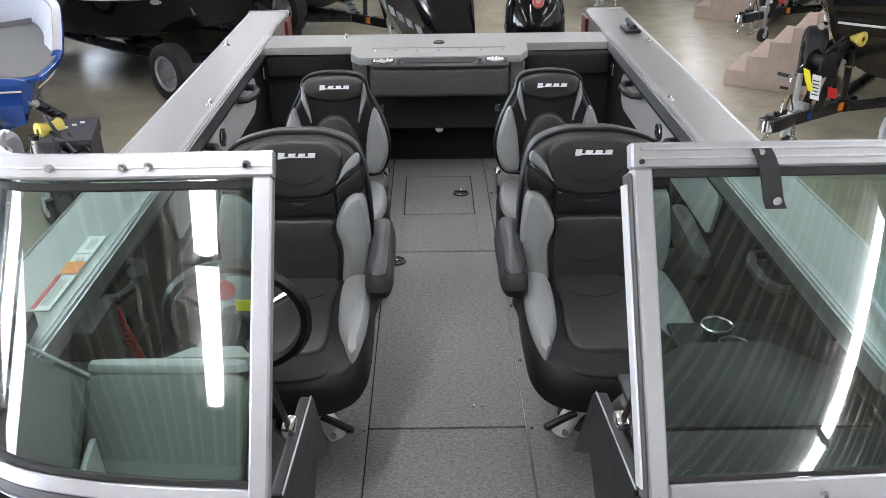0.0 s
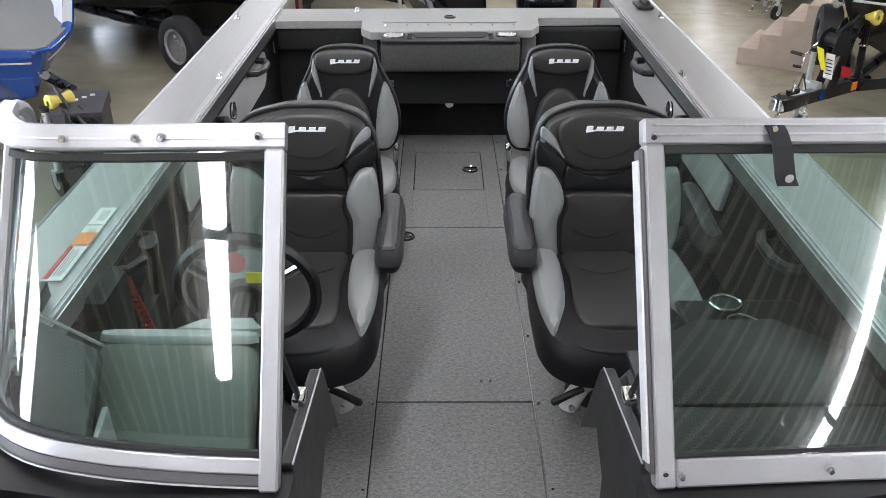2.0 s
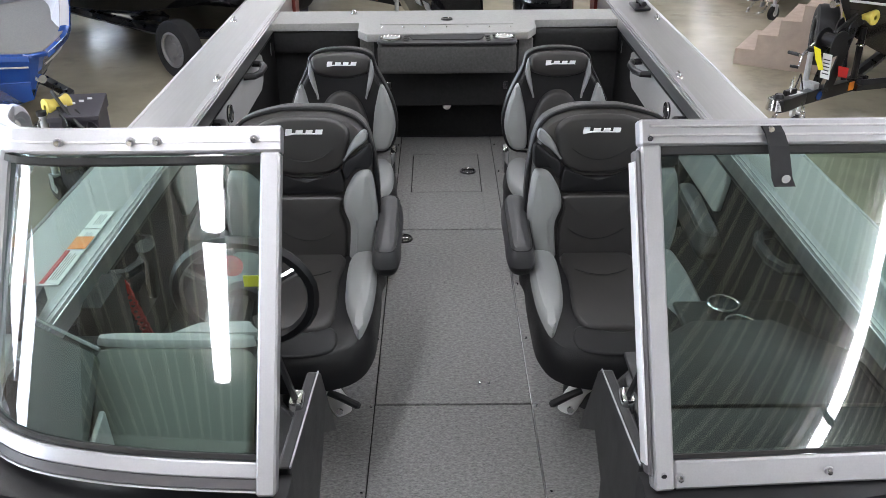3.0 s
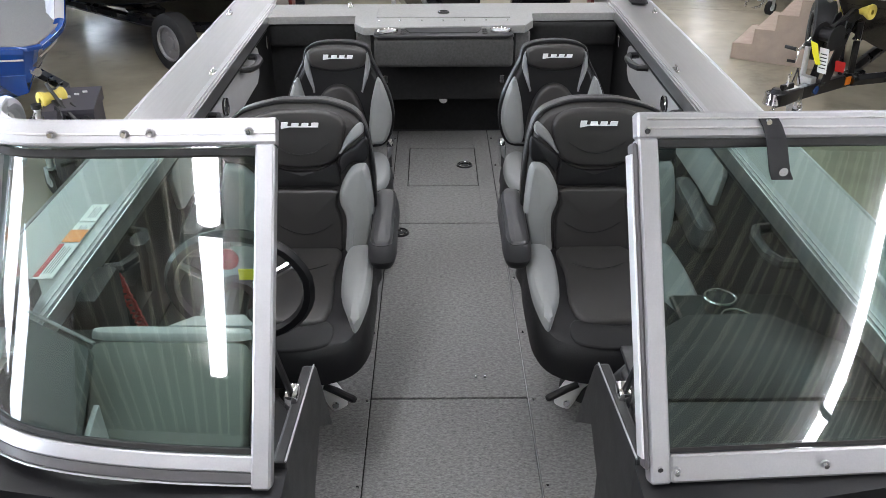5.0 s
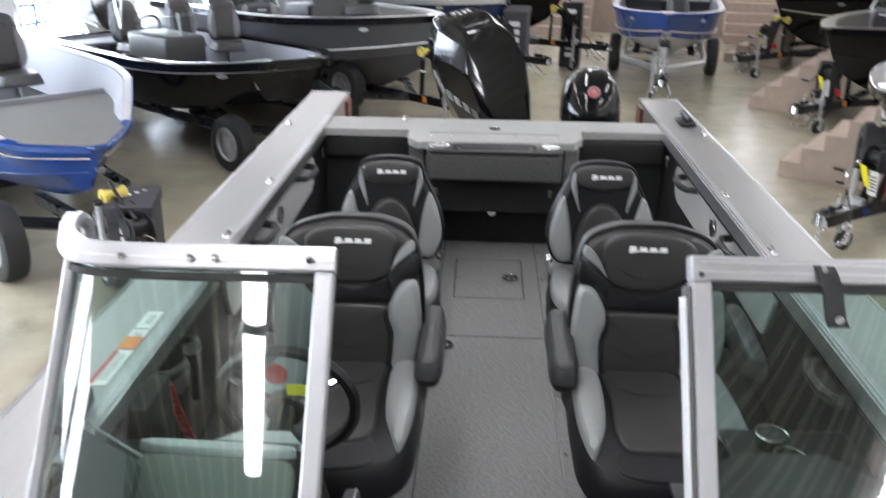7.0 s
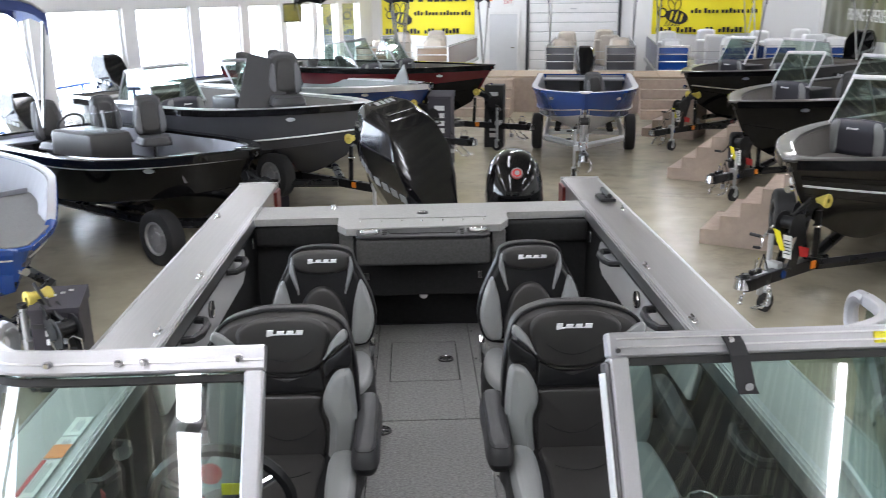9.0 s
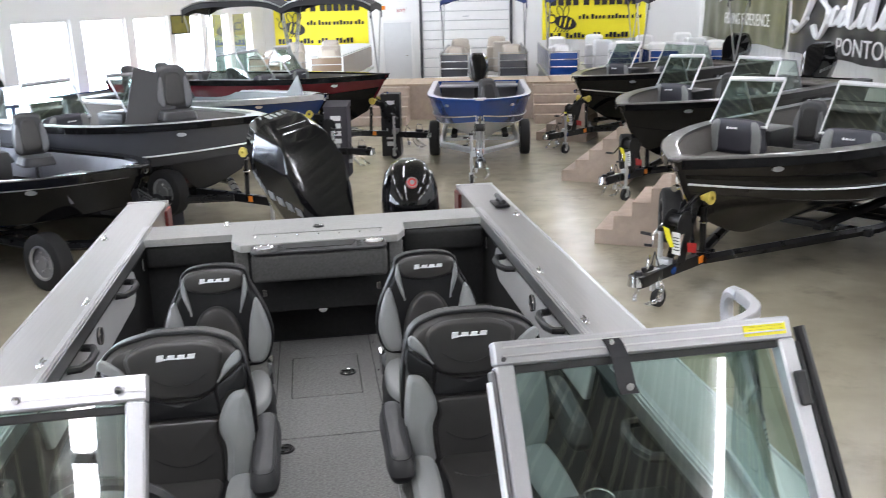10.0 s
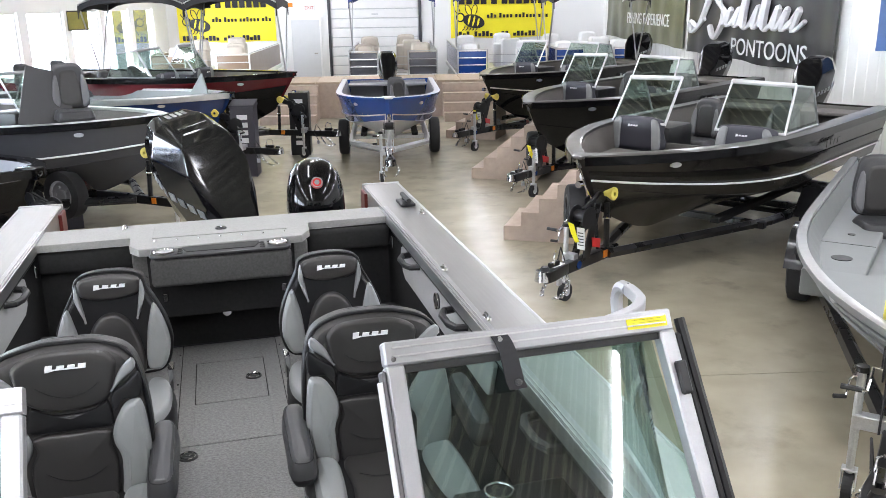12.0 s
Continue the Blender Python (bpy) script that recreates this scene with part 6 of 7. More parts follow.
def display_boat(m, L, beam_w, topsides, bottom, label, stripe=None, depth=0.95, windshield=True, inside=None, seats=2, keel_z=0.42, bow_up=0.12, cut=0.42, motor=None, group="boats on display", flip=False, motor_scale=0.9, bands=(), cap_mat=None, cap_w=0.13, frame=None, deck_f=0.5, deck_mat=None, blunt=2.6, mark_at=0.62, slim=False, strakes=(), stripe_f=0.25, coam=0.0, deck_z=None, mark_mat=None):
    """Bow at the origin, the hull runs along +x; z is the floor's."""
    inside = inside or M_BOWCARPET
    t = thing("display_boat", m, label, "boat", group)
    hb = beam_w / 2

    def st(x):
        u = min(1.0, x / (L * 0.55))
        w = 0.05 + (hb - 0.05) * (1 - (1 - u) ** blunt)
        r = (1 - u) ** 2
        return w, keel_z + 0.42 * depth * (1 - min(1.0, x / (L * 0.25))) ** 2.0, keel_z + depth * 0.36 + 0.30 * depth * r, keel_z + depth + bow_up * r + coam * (lambda q: q * q * (3 - 2 * q))(min(1.0, max(0.0, (x - 0.42) / 0.45)))
    xs = [L * (i / 30) ** 1.25 for i in range(31)]
    low, side_l, side_r, stripes = [], [], [], []
    for x in xs:
        w, zk, zc, zg = st(x)
        wc = w * (0.62 + 0.24 * min(1, x / (L * 0.5)))
        rk = 0.62 * depth * max(0.0, 1 - x / (L * 0.45)) ** 1.5
        hk = lambda z: x + rk * (zg - z) / depth
        zm = zk + (zc - zk) * 0.55
        low.append([(hk(zc), -wc, zc), (hk(zm), -wc * 0.5, zm), (hk(zk), 0, zk), (hk(zm), wc * 0.5, zm), (hk(zc), wc, zc)])
        for s, rows in ((-1, side_l), (1, side_r)):
            rows.append([(hk(zc + (zg - zc) * f), s * (wc + (w - wc) * f ** 0.8), zc + (zg - zc) * f) for f in (0, 0.25, 0.5, 0.75, 1)])
    part("hull_bottom", solid(low, 0.006), bottom, t, "", True)
    for s, rows in ((-1, side_l), (1, side_r)):
        part("topside", solid(rows, 0.006), topsides, t, "", True)
        def at(r, f):
            i = min(3, int(f * 4))
            return Vector(r[i]).lerp(Vector(r[i + 1]), f * 4 - i)
        if stripe:
            part("stripe", tube([at(r, stripe_f) + Vector((-0.012 * (i < 6), s * 0.016, 0.0)) for i, r in enumerate(rows)], 0.010 if stripe_f < 0.5 else 0.006, 6), stripe, t, "pale pinstripe along the hull", True)
        for f in strakes:
            part("strake", tube([at(r, f) + Vector((-0.006 * (i < 8), s * 0.010, 0)) for i, r in enumerate(rows)], 0.012, 6), topsides, t, "", True)
        for f0, f1, paint_ in bands:
            part("paint_band", solid([[at(r, f) + Vector((-0.008 * (i < 8), s * 0.010, 0)) for f in (f0, (f0 + f1) / 2, f1)] for i, r in enumerate(rows)], 0.003), paint_, t, "", True)
        cap = []
        for r in rows:
            p = Vector(r[4])
            k = min(cap_w, abs(p.y) * 0.9)
            cap.append([p + Vector((0, s * 0.015, -0.004 if slim else -0.03)), p + Vector((0, s * 0.018, 0.0)), p + Vector((0, -s * 0.01, 0.012)), p + Vector((0, -s * k, 0.012)), p + Vector((0, -s * k, -0.015 if slim else -0.10))])
        part("rub_rail", solid([[Vector(r[4]) + Vector((-0.014 * (i < 8), s * 0.020, z)) for z in ((-0.03, -0.012, 0.004) if slim else (-0.075, -0.04, 0.004))] for i, r in enumerate(rows)], 0.006), topsides if slim else (M_ALU if inside is M_PALEALU else M_BLACKPAINT), t, "", True)
        k_ = next(i for i, x in enumerate(xs) if x > 0.45) if coam else 0
        if coam:
            part("bow_edge", solid(cap[:k_ + 1], 0.004), topsides, t, "", True)
        part("gunwale", solid(cap[k_:], 0.004), cap_mat or (M_ALU if inside is M_PALEALU else M_BLACKPAINT), t, "", True)
        inner = [[Vector(r[4]) + Vector((0, -s * min(cap_w, abs(r[4][1]) * 0.9), -0.02)), Vector(r[1]) + Vector((0, -s * min(0.06, abs(r[1][1]) * 0.6), 0))] for r in rows[3:]]
        part("inner_side", solid(inner, 0.01), inside, t, "", False)
    stem = [[(side_l[0][k][0], side_l[0][k][1], side_l[0][k][2]), (side_l[0][k][0] - 0.03, 0, side_l[0][k][2]), (side_r[0][k][0], side_r[0][k][1], side_r[0][k][2])] for k in range(4, -1, -1)]
    stem.append([low[0][1], (low[0][1][0] - 0.012, 0, low[0][1][2]), low[0][3]])
    part("stem", solid(stem, 0.004), topsides, t, "", True)
    part("bow_cap", prism([(-0.045, -0.05), (-0.045, 0.05), (0.05, 0.085), (0.16, 0.10), (0.16, -0.10), (0.05, -0.085)], st(0)[3] - 0.012, st(0)[3] + 0.014, "z", 0.005), topsides if coam else cap_mat or M_BLACKPAINT, t, "", True)
    # bow deck, cockpit floor and transom
    def at_f(r, f):
        i = min(3, int(f * 4))
        return Vector(r[i]).lerp(Vector(r[i + 1]), f * 4 - i)
    def level(v):
        return Vector((v.x, v.y, deck_z)) if deck_z else v
    gap_, fd_ = (0.012, 1.0) if coam else (0.03, deck_f)
    dk = [[level(at_f(p, fd_) + Vector((0, gap_, 0))), level(at_f(q, fd_) - Vector((0, gap_, 0)))] for p, q in zip(side_l, side_r) if (0.02 if coam else 0.12) < p[3][0] < L * cut]
    part("bow_deck", solid(dk, 0.02), deck_mat or inside, t, "carpeted bow deck")
    # raised casting deck in the very bow
    df = max(deck_f, 0.72)
    ck = [] if coam else [[level(at_f(p, df) + Vector((0, 0.03, 0))) + Vector((0, 0, 0.004)), level(at_f(q, df) - Vector((0, 0.03, 0))) + Vector((0, 0, 0.004))] for p, q in zip(side_l, side_r) if 0.05 < p[3][0] < L * 0.17]
    if ck:
        part("casting_deck", solid(ck, 0.02), deck_mat or inside, t, "")
    pl_, pr_ = (ck or dk)[-1]
    part("deck_riser", prism([(pl_.y, pl_.z - 0.004), (pl_.y * 0.86, pl_.z - 0.16), (pr_.y * 0.86, pl_.z - 0.16), (pr_.y, pl_.z - 0.004)], pl_.x - 0.02, pl_.x, "x"), inside, t)
    xd = L * cut
    part("deck_riser", box(xd - 0.03, xd, -st(xd)[0] + 0.15, st(xd)[0] - 0.15, keel_z + 0.48 * depth, st(xd)[3] - 0.18), inside, t)
    fl = [[Vector(p[1]) + Vector((0, 0.05, 0)), Vector(q[1]) - Vector((0, 0.05, 0))] for p, q in zip(side_l, side_r) if p[1][0] > L * cut * 0.8]
    part("cockpit_floor", solid(fl, 0.02), inside if inside is M_PALEALU else M_CARPET, t)
    w, zk, zc, zg = st(L)
    part("transom", prism([(-w, zg), (-w * 0.86, zc), (0, zk), (w * 0.86, zc), (w, zg)], L - 0.03, L + 0.01, "x"), topsides, t)
    part("transom_lining", box(L - 0.05, L - 0.034, -w * 0.84, w * 0.84, zc - 0.02, zg - 0.02), inside, t)
    part("stern_deck", box(L - 0.45, L - 0.03, -w + 0.12, w - 0.12, zg - 0.10, zg - 0.06, 0.01), inside, t)
    lam = part("bow_light", tube([(0.55, 0, st(0.5)[3] - 0.15), (0.55, 0, st(0.5)[3] - 0.08)], 0.03, 8), M_CHROME, t)
    part("bow_eye", disc((0.02, 0, keel_z + depth * 0.72), 0.03, 0.05, 12, "x"), M_CHROME, t)
    i_ = min(range(len(xs)), key=lambda i: abs(xs[i] - 0.75))
    for s, rows in ((-1, side_l), (1, side_r)):
        p, q = at_f(rows[i_], 0.72), at_f(rows[i_ + 1], 0.72)
        turn = math.degrees(math.atan2(q.y - p.y, q.x - p.x))
        bm = disc((0, 0, 0), 0.042, 0.03, 16, "y")
        bmesh.ops.transform(bm, verts=bm.verts, matrix=Matrix.Translation(p + Vector((0, s * 0.004, 0))) @ pose(0, 0, 0, 0, 0, turn) @ Matrix.Diagonal((1.3, 1, 0.55, 1)))
        part("nav_light", bm, M_RIM, t, "small oval chrome plate")
    if windshield:
        zt = st(xd)[3]
        for s in (-1, 1):
            a, b = s * 0.28, s * (hb - 0.12)
            P = [Vector((xd - 0.10, a, zt + 0.02)), Vector((xd - 0.02, b, zt + 0.02)), Vector((xd + 0.26, b * 0.96, zt + 0.46)), Vector((xd + 0.22, a, zt + 0.48))]
            wnd = part("windshield", tube(P, 0.018, 6, True), frame or M_FRAME, t, "silver framed windshield with tinted glass")
            part("top_bar", tube([P[2], P[3]], 0.026, 8), frame or M_FRAME, wnd)
            q = part("pane", sheet(P, 0.005), M_GLASS3, wnd, "tinted glass")
            q.visible_shadow = False
            Q = [P[1], P[2], Vector((xd + 0.62, b, zt + 0.42)), Vector((xd + 0.85, b, zt + 0.02))]
            wg = part("side_wing", tube(Q, 0.014, 6, True), M_FRAME, t)
            q = part("pane", sheet(Q, 0.005), M_GLASS3, wg, "tinted glass")
            q.visible_shadow = False
            part("console", box(xd - 0.02, xd + 0.52, s * 0.27, s * (hb - 0.14), keel_z + 0.51 * depth, zt - 0.02, 0.03), M_DASH, t, "dark console", True)
            o = smooth_outline([(-0.29, 0), (-0.30, 0.2), (-0.26, 0.34), (0.26, 0.34), (0.30, 0.2), (0.29, 0)], 4)
            cush = part("bow_cushion", pillow(o, 0.06, 0.0, lambda p, s=s: Vector((xd - 0.13 + p.y, s * (0.27 + (hb - 0.14 - 0.27) / 2) + p.x, zt - 0.27 + 1.0 * p.z))), M_SLATE, t, "slate blue-grey bow seat back pad", True)
            for e in (-1, 1):
                o2 = smooth_outline([(e * 0.20, 0.01), (e * 0.286, 0.01), (e * 0.292, 0.2), (e * 0.25, 0.325), (e * 0.18, 0.33), (e * 0.19, 0.2)], 3)
                part("pad_side", pillow(o2, 0.0, -0.02, lambda p, s=s: Vector((xd - 0.135 + p.y, s * (0.27 + (hb - 0.14 - 0.27) / 2) + p.x, zt - 0.27 + 1.0 * p.z))), M_VGREY, cush, "light grey side", True)
            b3 = badge(0.12, 0.025)
            bmesh.ops.transform(b3, verts=b3.verts, matrix=pose(xd - 0.205, s * (0.27 + (hb - 0.14 - 0.27) / 2), zt - 0.0, 0, 0, -90))
            part("maker_mark", b3, M_LOGO, cush)
    part("hull_mark", (lambda b: (bmesh.ops.transform(b, verts=b.verts, matrix=pose(L * mark_at, -(hb + 0.006) if not flip else hb + 0.006, keel_z + depth * 0.80, 0, 0, 0 if not flip else 180)), b)[1])(badge(0.42, 0.10, 0.003)), mark_mat or M_RIM, t, "maker's mark as plain blocks")
    for k in range(seats):
        s = (-1, 1)[k % 2]
        x, y, zf = L * (cut + 0.20 + 0.17 * (k // 2)), s * hb * 0.42, keel_z + 0.50 * depth + 0.012
        seat_on(m @ pose(x, y, zf, 0, 0, -90), 0.84 if windshield else 0.95, None, 0.05 if windshield else 0.30)
    if motor:
        outboard(m @ pose(L + 0.27 * motor_scale - 0.05, 0, keel_z + depth - 0.10), motor_scale, "gloss black outboard motor on the stern of a display boat")
    return t


M_VSIDE = mat("mid_grey_vinyl", (0.13, 0.13, 0.135), 0.45, vary=0.06, scale=16, bump=0.2, bump_scale=420)


def seat_on(m, scale=1.0, material=None, rise=0.30, label="grey vinyl folding boat seat on a post"):
    """A plain padded boat seat facing local -y; used on the display boats."""
    material = material or M_VMID
    t = thing("boat_chair", m @ Matrix.Diagonal((scale, scale, scale, 1)), label, "chair", "seats of the display boats")
    out = smooth_outline([(-0.17, 0.02), (-0.215, 0.20), (-0.19, 0.40), (-0.13, 0.54), (0.13, 0.54), (0.19, 0.40), (0.215, 0.20), (0.17, 0.02)], 4)
    w = lambda p: Vector((p.x, 0.17 + p.y + 0.16 * p.z - 0.5 * p.x * p.x, rise + 0.10 + p.z))
    bk = part("backrest", pillow(out, 0.10, 0.0, w, edge=0.2), material, t, "", True)
    part("centre_pad", pillow([(x * 0.6, z * 0.8 + 0.04) for x, z in out], 0.01, -0.02, w, edge=0.25), M_VINYL, bk, "", True)
    for e in (-1, 1):
        part("side_pad", pillow(smooth_outline([(e * 0.125, 0.05), (e * 0.20, 0.10), (e * 0.205, 0.24), (e * 0.17, 0.40), (e * 0.13, 0.40)], 3), 0.012, -0.018, w, edge=0.25), M_VSIDE, bk, "lighter grey side pad", True)
    part("cushion", pillow(smooth_outline([(-0.2, 0), (-0.215, 0.25), (-0.16, 0.42), (0.16, 0.42), (0.215, 0.25), (0.2, 0)], 4), 0.11, 0.0, lambda p: Vector((p.x, 0.2 - p.z, rise + 0.12 - p.y)), edge=0.2), material, t, "", True)
    part("post", tube([(0, 0.0, -0.0), (0, 0.0, rise + 0.02)], 0.035, 10), M_CHROME, t)
    return t


# bronze and black boat beside the near stairs, with its trailer
def place(x, y, deg):
    return pose(x, y, 0, 0, 0, deg)


def berth(x, y, deg, L, *args, tongue=0.72, paint=None, spare=False, tags=True, half=0.95, roller=True, hitch=None, frame_z=0.42, jack=(0.55, 0.13), rails=None, reach=None, spare_at=(1.4, 0.42), beam_to=0.42, winch_h=0.55, roller_w=0.125, wheels_at=0.72, **kw):
    """A boat on its trailer: the bow tip at x, y; the hull runs off at deg."""
    d = Vector((math.cos(radians(deg)), math.sin(radians(deg)), 0))
    b = display_boat(place(x, y, deg), L, *args, **kw)
    e = Vector((*hitch, 0)) if hitch else Vector((x, y, 0)) - d * tongue
    tr = trailer(pose(e.x, e.y, 0, 0, 0, deg), L * 0.86 + tongue, paint, wx=reach or tongue + 0.12, spare=spare, tags=tags, half=half, roller=roller, frame_z=frame_z, jack=jack, rails=rails, spare_at=spare_at, beam_to=beam_to, winch_h=winch_h, roller_w=roller_w, wheels_at=wheels_at)
    return b, tr


BLACK_BANDS = ((0.84, 0.995, M_BLACKPAINT), (0.42, 0.54, M_BLACKPAINT))
berth(3.03, 6.59, 33, 5.1, 2.15, M_BROWNPAINT, M_BROWNPAINT, "bronze and black aluminium fishing boat with a walk-through windshield", stripe=M_LOGO, depth=0.88, bow_up=0.0, motor=True, spare=0.73, bands=BLACK_BANDS, mark_mat=M_MARK, cap_mat=M_BRONZECAP, cap_w=0.15, frame=M_SILVER, hitch=(2.60, 6.25), frame_z=0.36, jack=(0.44, 0.09), reach=0.75, rails=(0.92, 3.0), beam_to=0.22)
berth(4.0, 10.5, 33, 5.1, 2.1, M_BLACKPAINT, M_BLACKPAINT, "black aluminium fishing boat with a silver framed windshield", depth=0.88, bow_up=0.0, motor=True, spare=0.58, cap_mat=M_BRONZECAP, cap_w=0.19, frame=M_SILVER, hitch=(3.76, 10.40), frame_z=0.33, jack=(0.40, -0.05), reach=0.72, rails=(0.92, 3.0), beam_to=0.22)
berth(4.66, 14.6, 33, 5.0, 2.1, M_BLACKPAINT, M_BLACKPAINT, "black fishing boat with a tan stripe and a windshield", stripe=M_TAN, depth=0.90, bow_up=0.0, motor=True, cap_mat=M_BRONZECAP, cap_w=0.19, frame=M_SILVER, frame_z=0.34, jack=(0.42, -0.05))
for x, y, d in ((3.28, 9.05, -31), (3.92, 12.47, -31), (4.57, 16.39, -32)):
    stairs(place(x, y, d), 5, 0.165, 0.20)
# grey open boat
G = berth(3.34, 3.05, 44, 5.6, 1.9, M_PALEALU, M_PALEALU, "pale grey open aluminium boat with a folding seat", depth=0.52, bow_up=0.04, windshield=False, inside=M_PALEALU, keel_z=0.38, seats=0, cut=0.30, cap_w=0.05, deck_f=0.55, slim=True, strakes=(0.3, 0.6, 0.85), hitch=(2.73, 2.54), jack=(0.74, 0.17), rails=(0.9, 3.2), reach=0.95)
# small blue boat with its bow towards the room
B0_ = berth(2.48, 12.3, 79, 4.4, 1.75, M_BLUEPAINT, M_BAREALU, "small blue and bare aluminium open boat on a galvanised trailer", depth=0.72, bow_up=0.10, slim=True, windshield=False, inside=M_PALEGREY, paint=M_GALV, tags=False, half=0.80, seats=0, cut=0.25, motor=True, motor_scale=0.85, tongue=0.8, roller=False, stripe=M_TAN, cap_mat=M_RAIL, cap_w=0.08)
seat_on(B0_[0].matrix_basis @ pose(2.2, -0.28, 0.66, 0, 0, -60), 0.9, None, 0.10)
# left side
L1 = berth(-1.60, 8.15, 141, 4.1, 1.95, M_BLACKPAINT, M_BLACKPAINT, "black fishing boat with grey seats and a side console", stripe=M_LOGO, stripe_f=0.80, depth=0.74, keel_z=0.32, bow_up=0.14, roller=False, windshield=False, inside=M_PALEGREY, cap_mat=M_BLACKPAINT, seats=0, tags=False, half=0.66, wheels_at=0.95, spare=True, spare_at=(1.60, 0.52), motor=True, motor_scale=0.8)
L2 = berth(-0.55, 9.9, 139, 5.2, 2.2, M_GREYPAINT, M_GREYPAINT, "grey fishing boat with a windshield and an open hatch", stripe=M_LOGO, depth=0.88, bow_up=0.13, windshield=True, cut=0.55, seats=2, tags=False, spare=True, spare_at=(1.94, 0.44, 0.50), motor=True, cap_mat=M_ALU, flip=True, mark_at=0.52)
L3 = berth(0.25, 13.4, 150, 5.0, 2.0, M_NAVYPAINT, M_NAVYPAINT, "blue aluminium fishing boat with pale interior", depth=0.82, bow_up=0.06, windshield=False, inside=M_PALEALU, seats=2, tags=False)
berth(1.35, 14.9, 150, 5.2, 2.1, M_REDPAINT, M_BLACKPAINT, "dark red and black fishing boat with a windshield", bands=((0.0, 0.45, M_BLACKPAINT),), depth=0.98, bow_up=0.06, windshield=True, seats=2, tags=False)
berth(-2.75, 5.58, 138, 4.8, 2.1, M_BLUEPAINT, M_BLUEPAINT, "blue aluminium boat with a grey carpeted deck", slim=True, stripe=M_TAN, stripe_f=0.6, depth=0.60, keel_z=0.37, bow_up=0.0, coam=0.24, deck_z=0.990, windshield=False, inside=M_PALEGREY, cap_mat=M_RAIL, cap_w=0.05, deck_mat=M_CARPET2, deck_f=0.93, cut=0.36, seats=1, tags=False, motor=True, frame_z=0.28, reach=0.46, winch_h=0.34, roller_w=0.085, spare=True, spare_at=(1.15, 0.60, 0.30))

# fittings of the black boat: side console, seats; of the grey one: bow seat and open hatch
m1, m2 = L1[0].matrix_basis.copy(), L2[0].matrix_basis.copy()
con3 = part("side_console", prism([(2.15, -0.10), (2.95, -0.10), (3.05, 0.36), (2.95, 0.42), (2.20, 0.40)], 0.78, 1.20, "z", 0.05), M_VINYL, L1[0], "grey moulded side console", True)
part("windscreen", solid([[(2.35 + 0.10 * math.cos(radians(q)), 0.15 + 0.22 * math.sin(radians(q)), z) for q in range(100, 261, 20)] for z in (1.18, 1.42)], 0.005), M_GLASS2, con3, "small curved clear windscreen", True)
part("screen_post", tube([(2.26, 0.15, 1.18), (2.30, 0.15, 1.44)], 0.015, 6), M_FRAME, con3)
part("wheel_rim", (lambda b: (bmesh.ops.transform(b, verts=b.verts, matrix=pose(2.98, 0.15, 1.22, 0, 60)), b)[1])(ring((0, 0, 0), 0.16, 0.014)), M_BLACK, con3)
for x, y, z, a in ((2.35, -0.52, 0.70, -115), (3.25, 0.15, 0.66, -90), (3.15, -0.50, 0.66, -100)):
    seat_on(m1 @ pose(x, y, z, 0, 0, a), 0.86)
part("live_well", box(1.30, 1.75, -0.62, -0.2, 0.70, 0.93, 0.03), M_PALEALU, L1[0])
seat_on(m2 @ pose(1.35, 0.05, 1.06, 0, 0, -125), 0.98, None, 0.26, "grey vinyl pedestal seat with a high back")
hatch = part("hatch_lid", box(-0.28, 0.28, -0.015, 0.015, 0, 0.86, 0.008), M_VMID, L2[0], "grey hatch lid standing open")
hatch.matrix_basis = pose(1.62, 0.34, 1.08, 14, 0, 60) @ pose(0, 0, 0, 0, -16, 0)
hl = part("hatch_lid", prism([(0, 0), (0.75, 0.02), (0.55, 0.45)], -0.012, 0.012, "y", 0.004), M_PALEALU, L3[0], "pale open hatch lid")
hl.matrix_basis = pose(0.9, -0.2, 1.15, 0, 0, 150)

# fittings of the pale open boat: side benches, deck lids, round well, seat folded up
bench = part("side_bench", box(1.75, 4.9, 0.40, 0.82, 0.52, 0.72, 0.015), M_PALEALU, G[0], "painted aluminium side bench")
part("bench_well", disc((2.15, 0.60, 0.722), 0.075, 0.006, 24), M_BLACK, bench, "round black well")
part("seam", box(2.58, 2.588, 0.41, 0.81, 0.7195, 0.7215), M_GREYPAINT, bench)
for x in (2.9, 3.6):
    part("latch", disc((x, 0.62, 0.722), 0.03, 0.006, 16), M_BLACK, bench)
part("side_bench", box(1.75, 4.9, -0.82, -0.40, 0.52, 0.72, 0.015), M_PALEALU, G[0])
part("stern_bench", box(4.6, 5.3, -0.38, 0.38, 0.52, 0.74, 0.015), M_PALEALU, G[0])
seat_on(G[0].matrix_basis @ pose(3.32, 0.43, 0.56, 0, 0, -70), 0.95, M_VMID, 0.10, "grey and black folding boat seat")

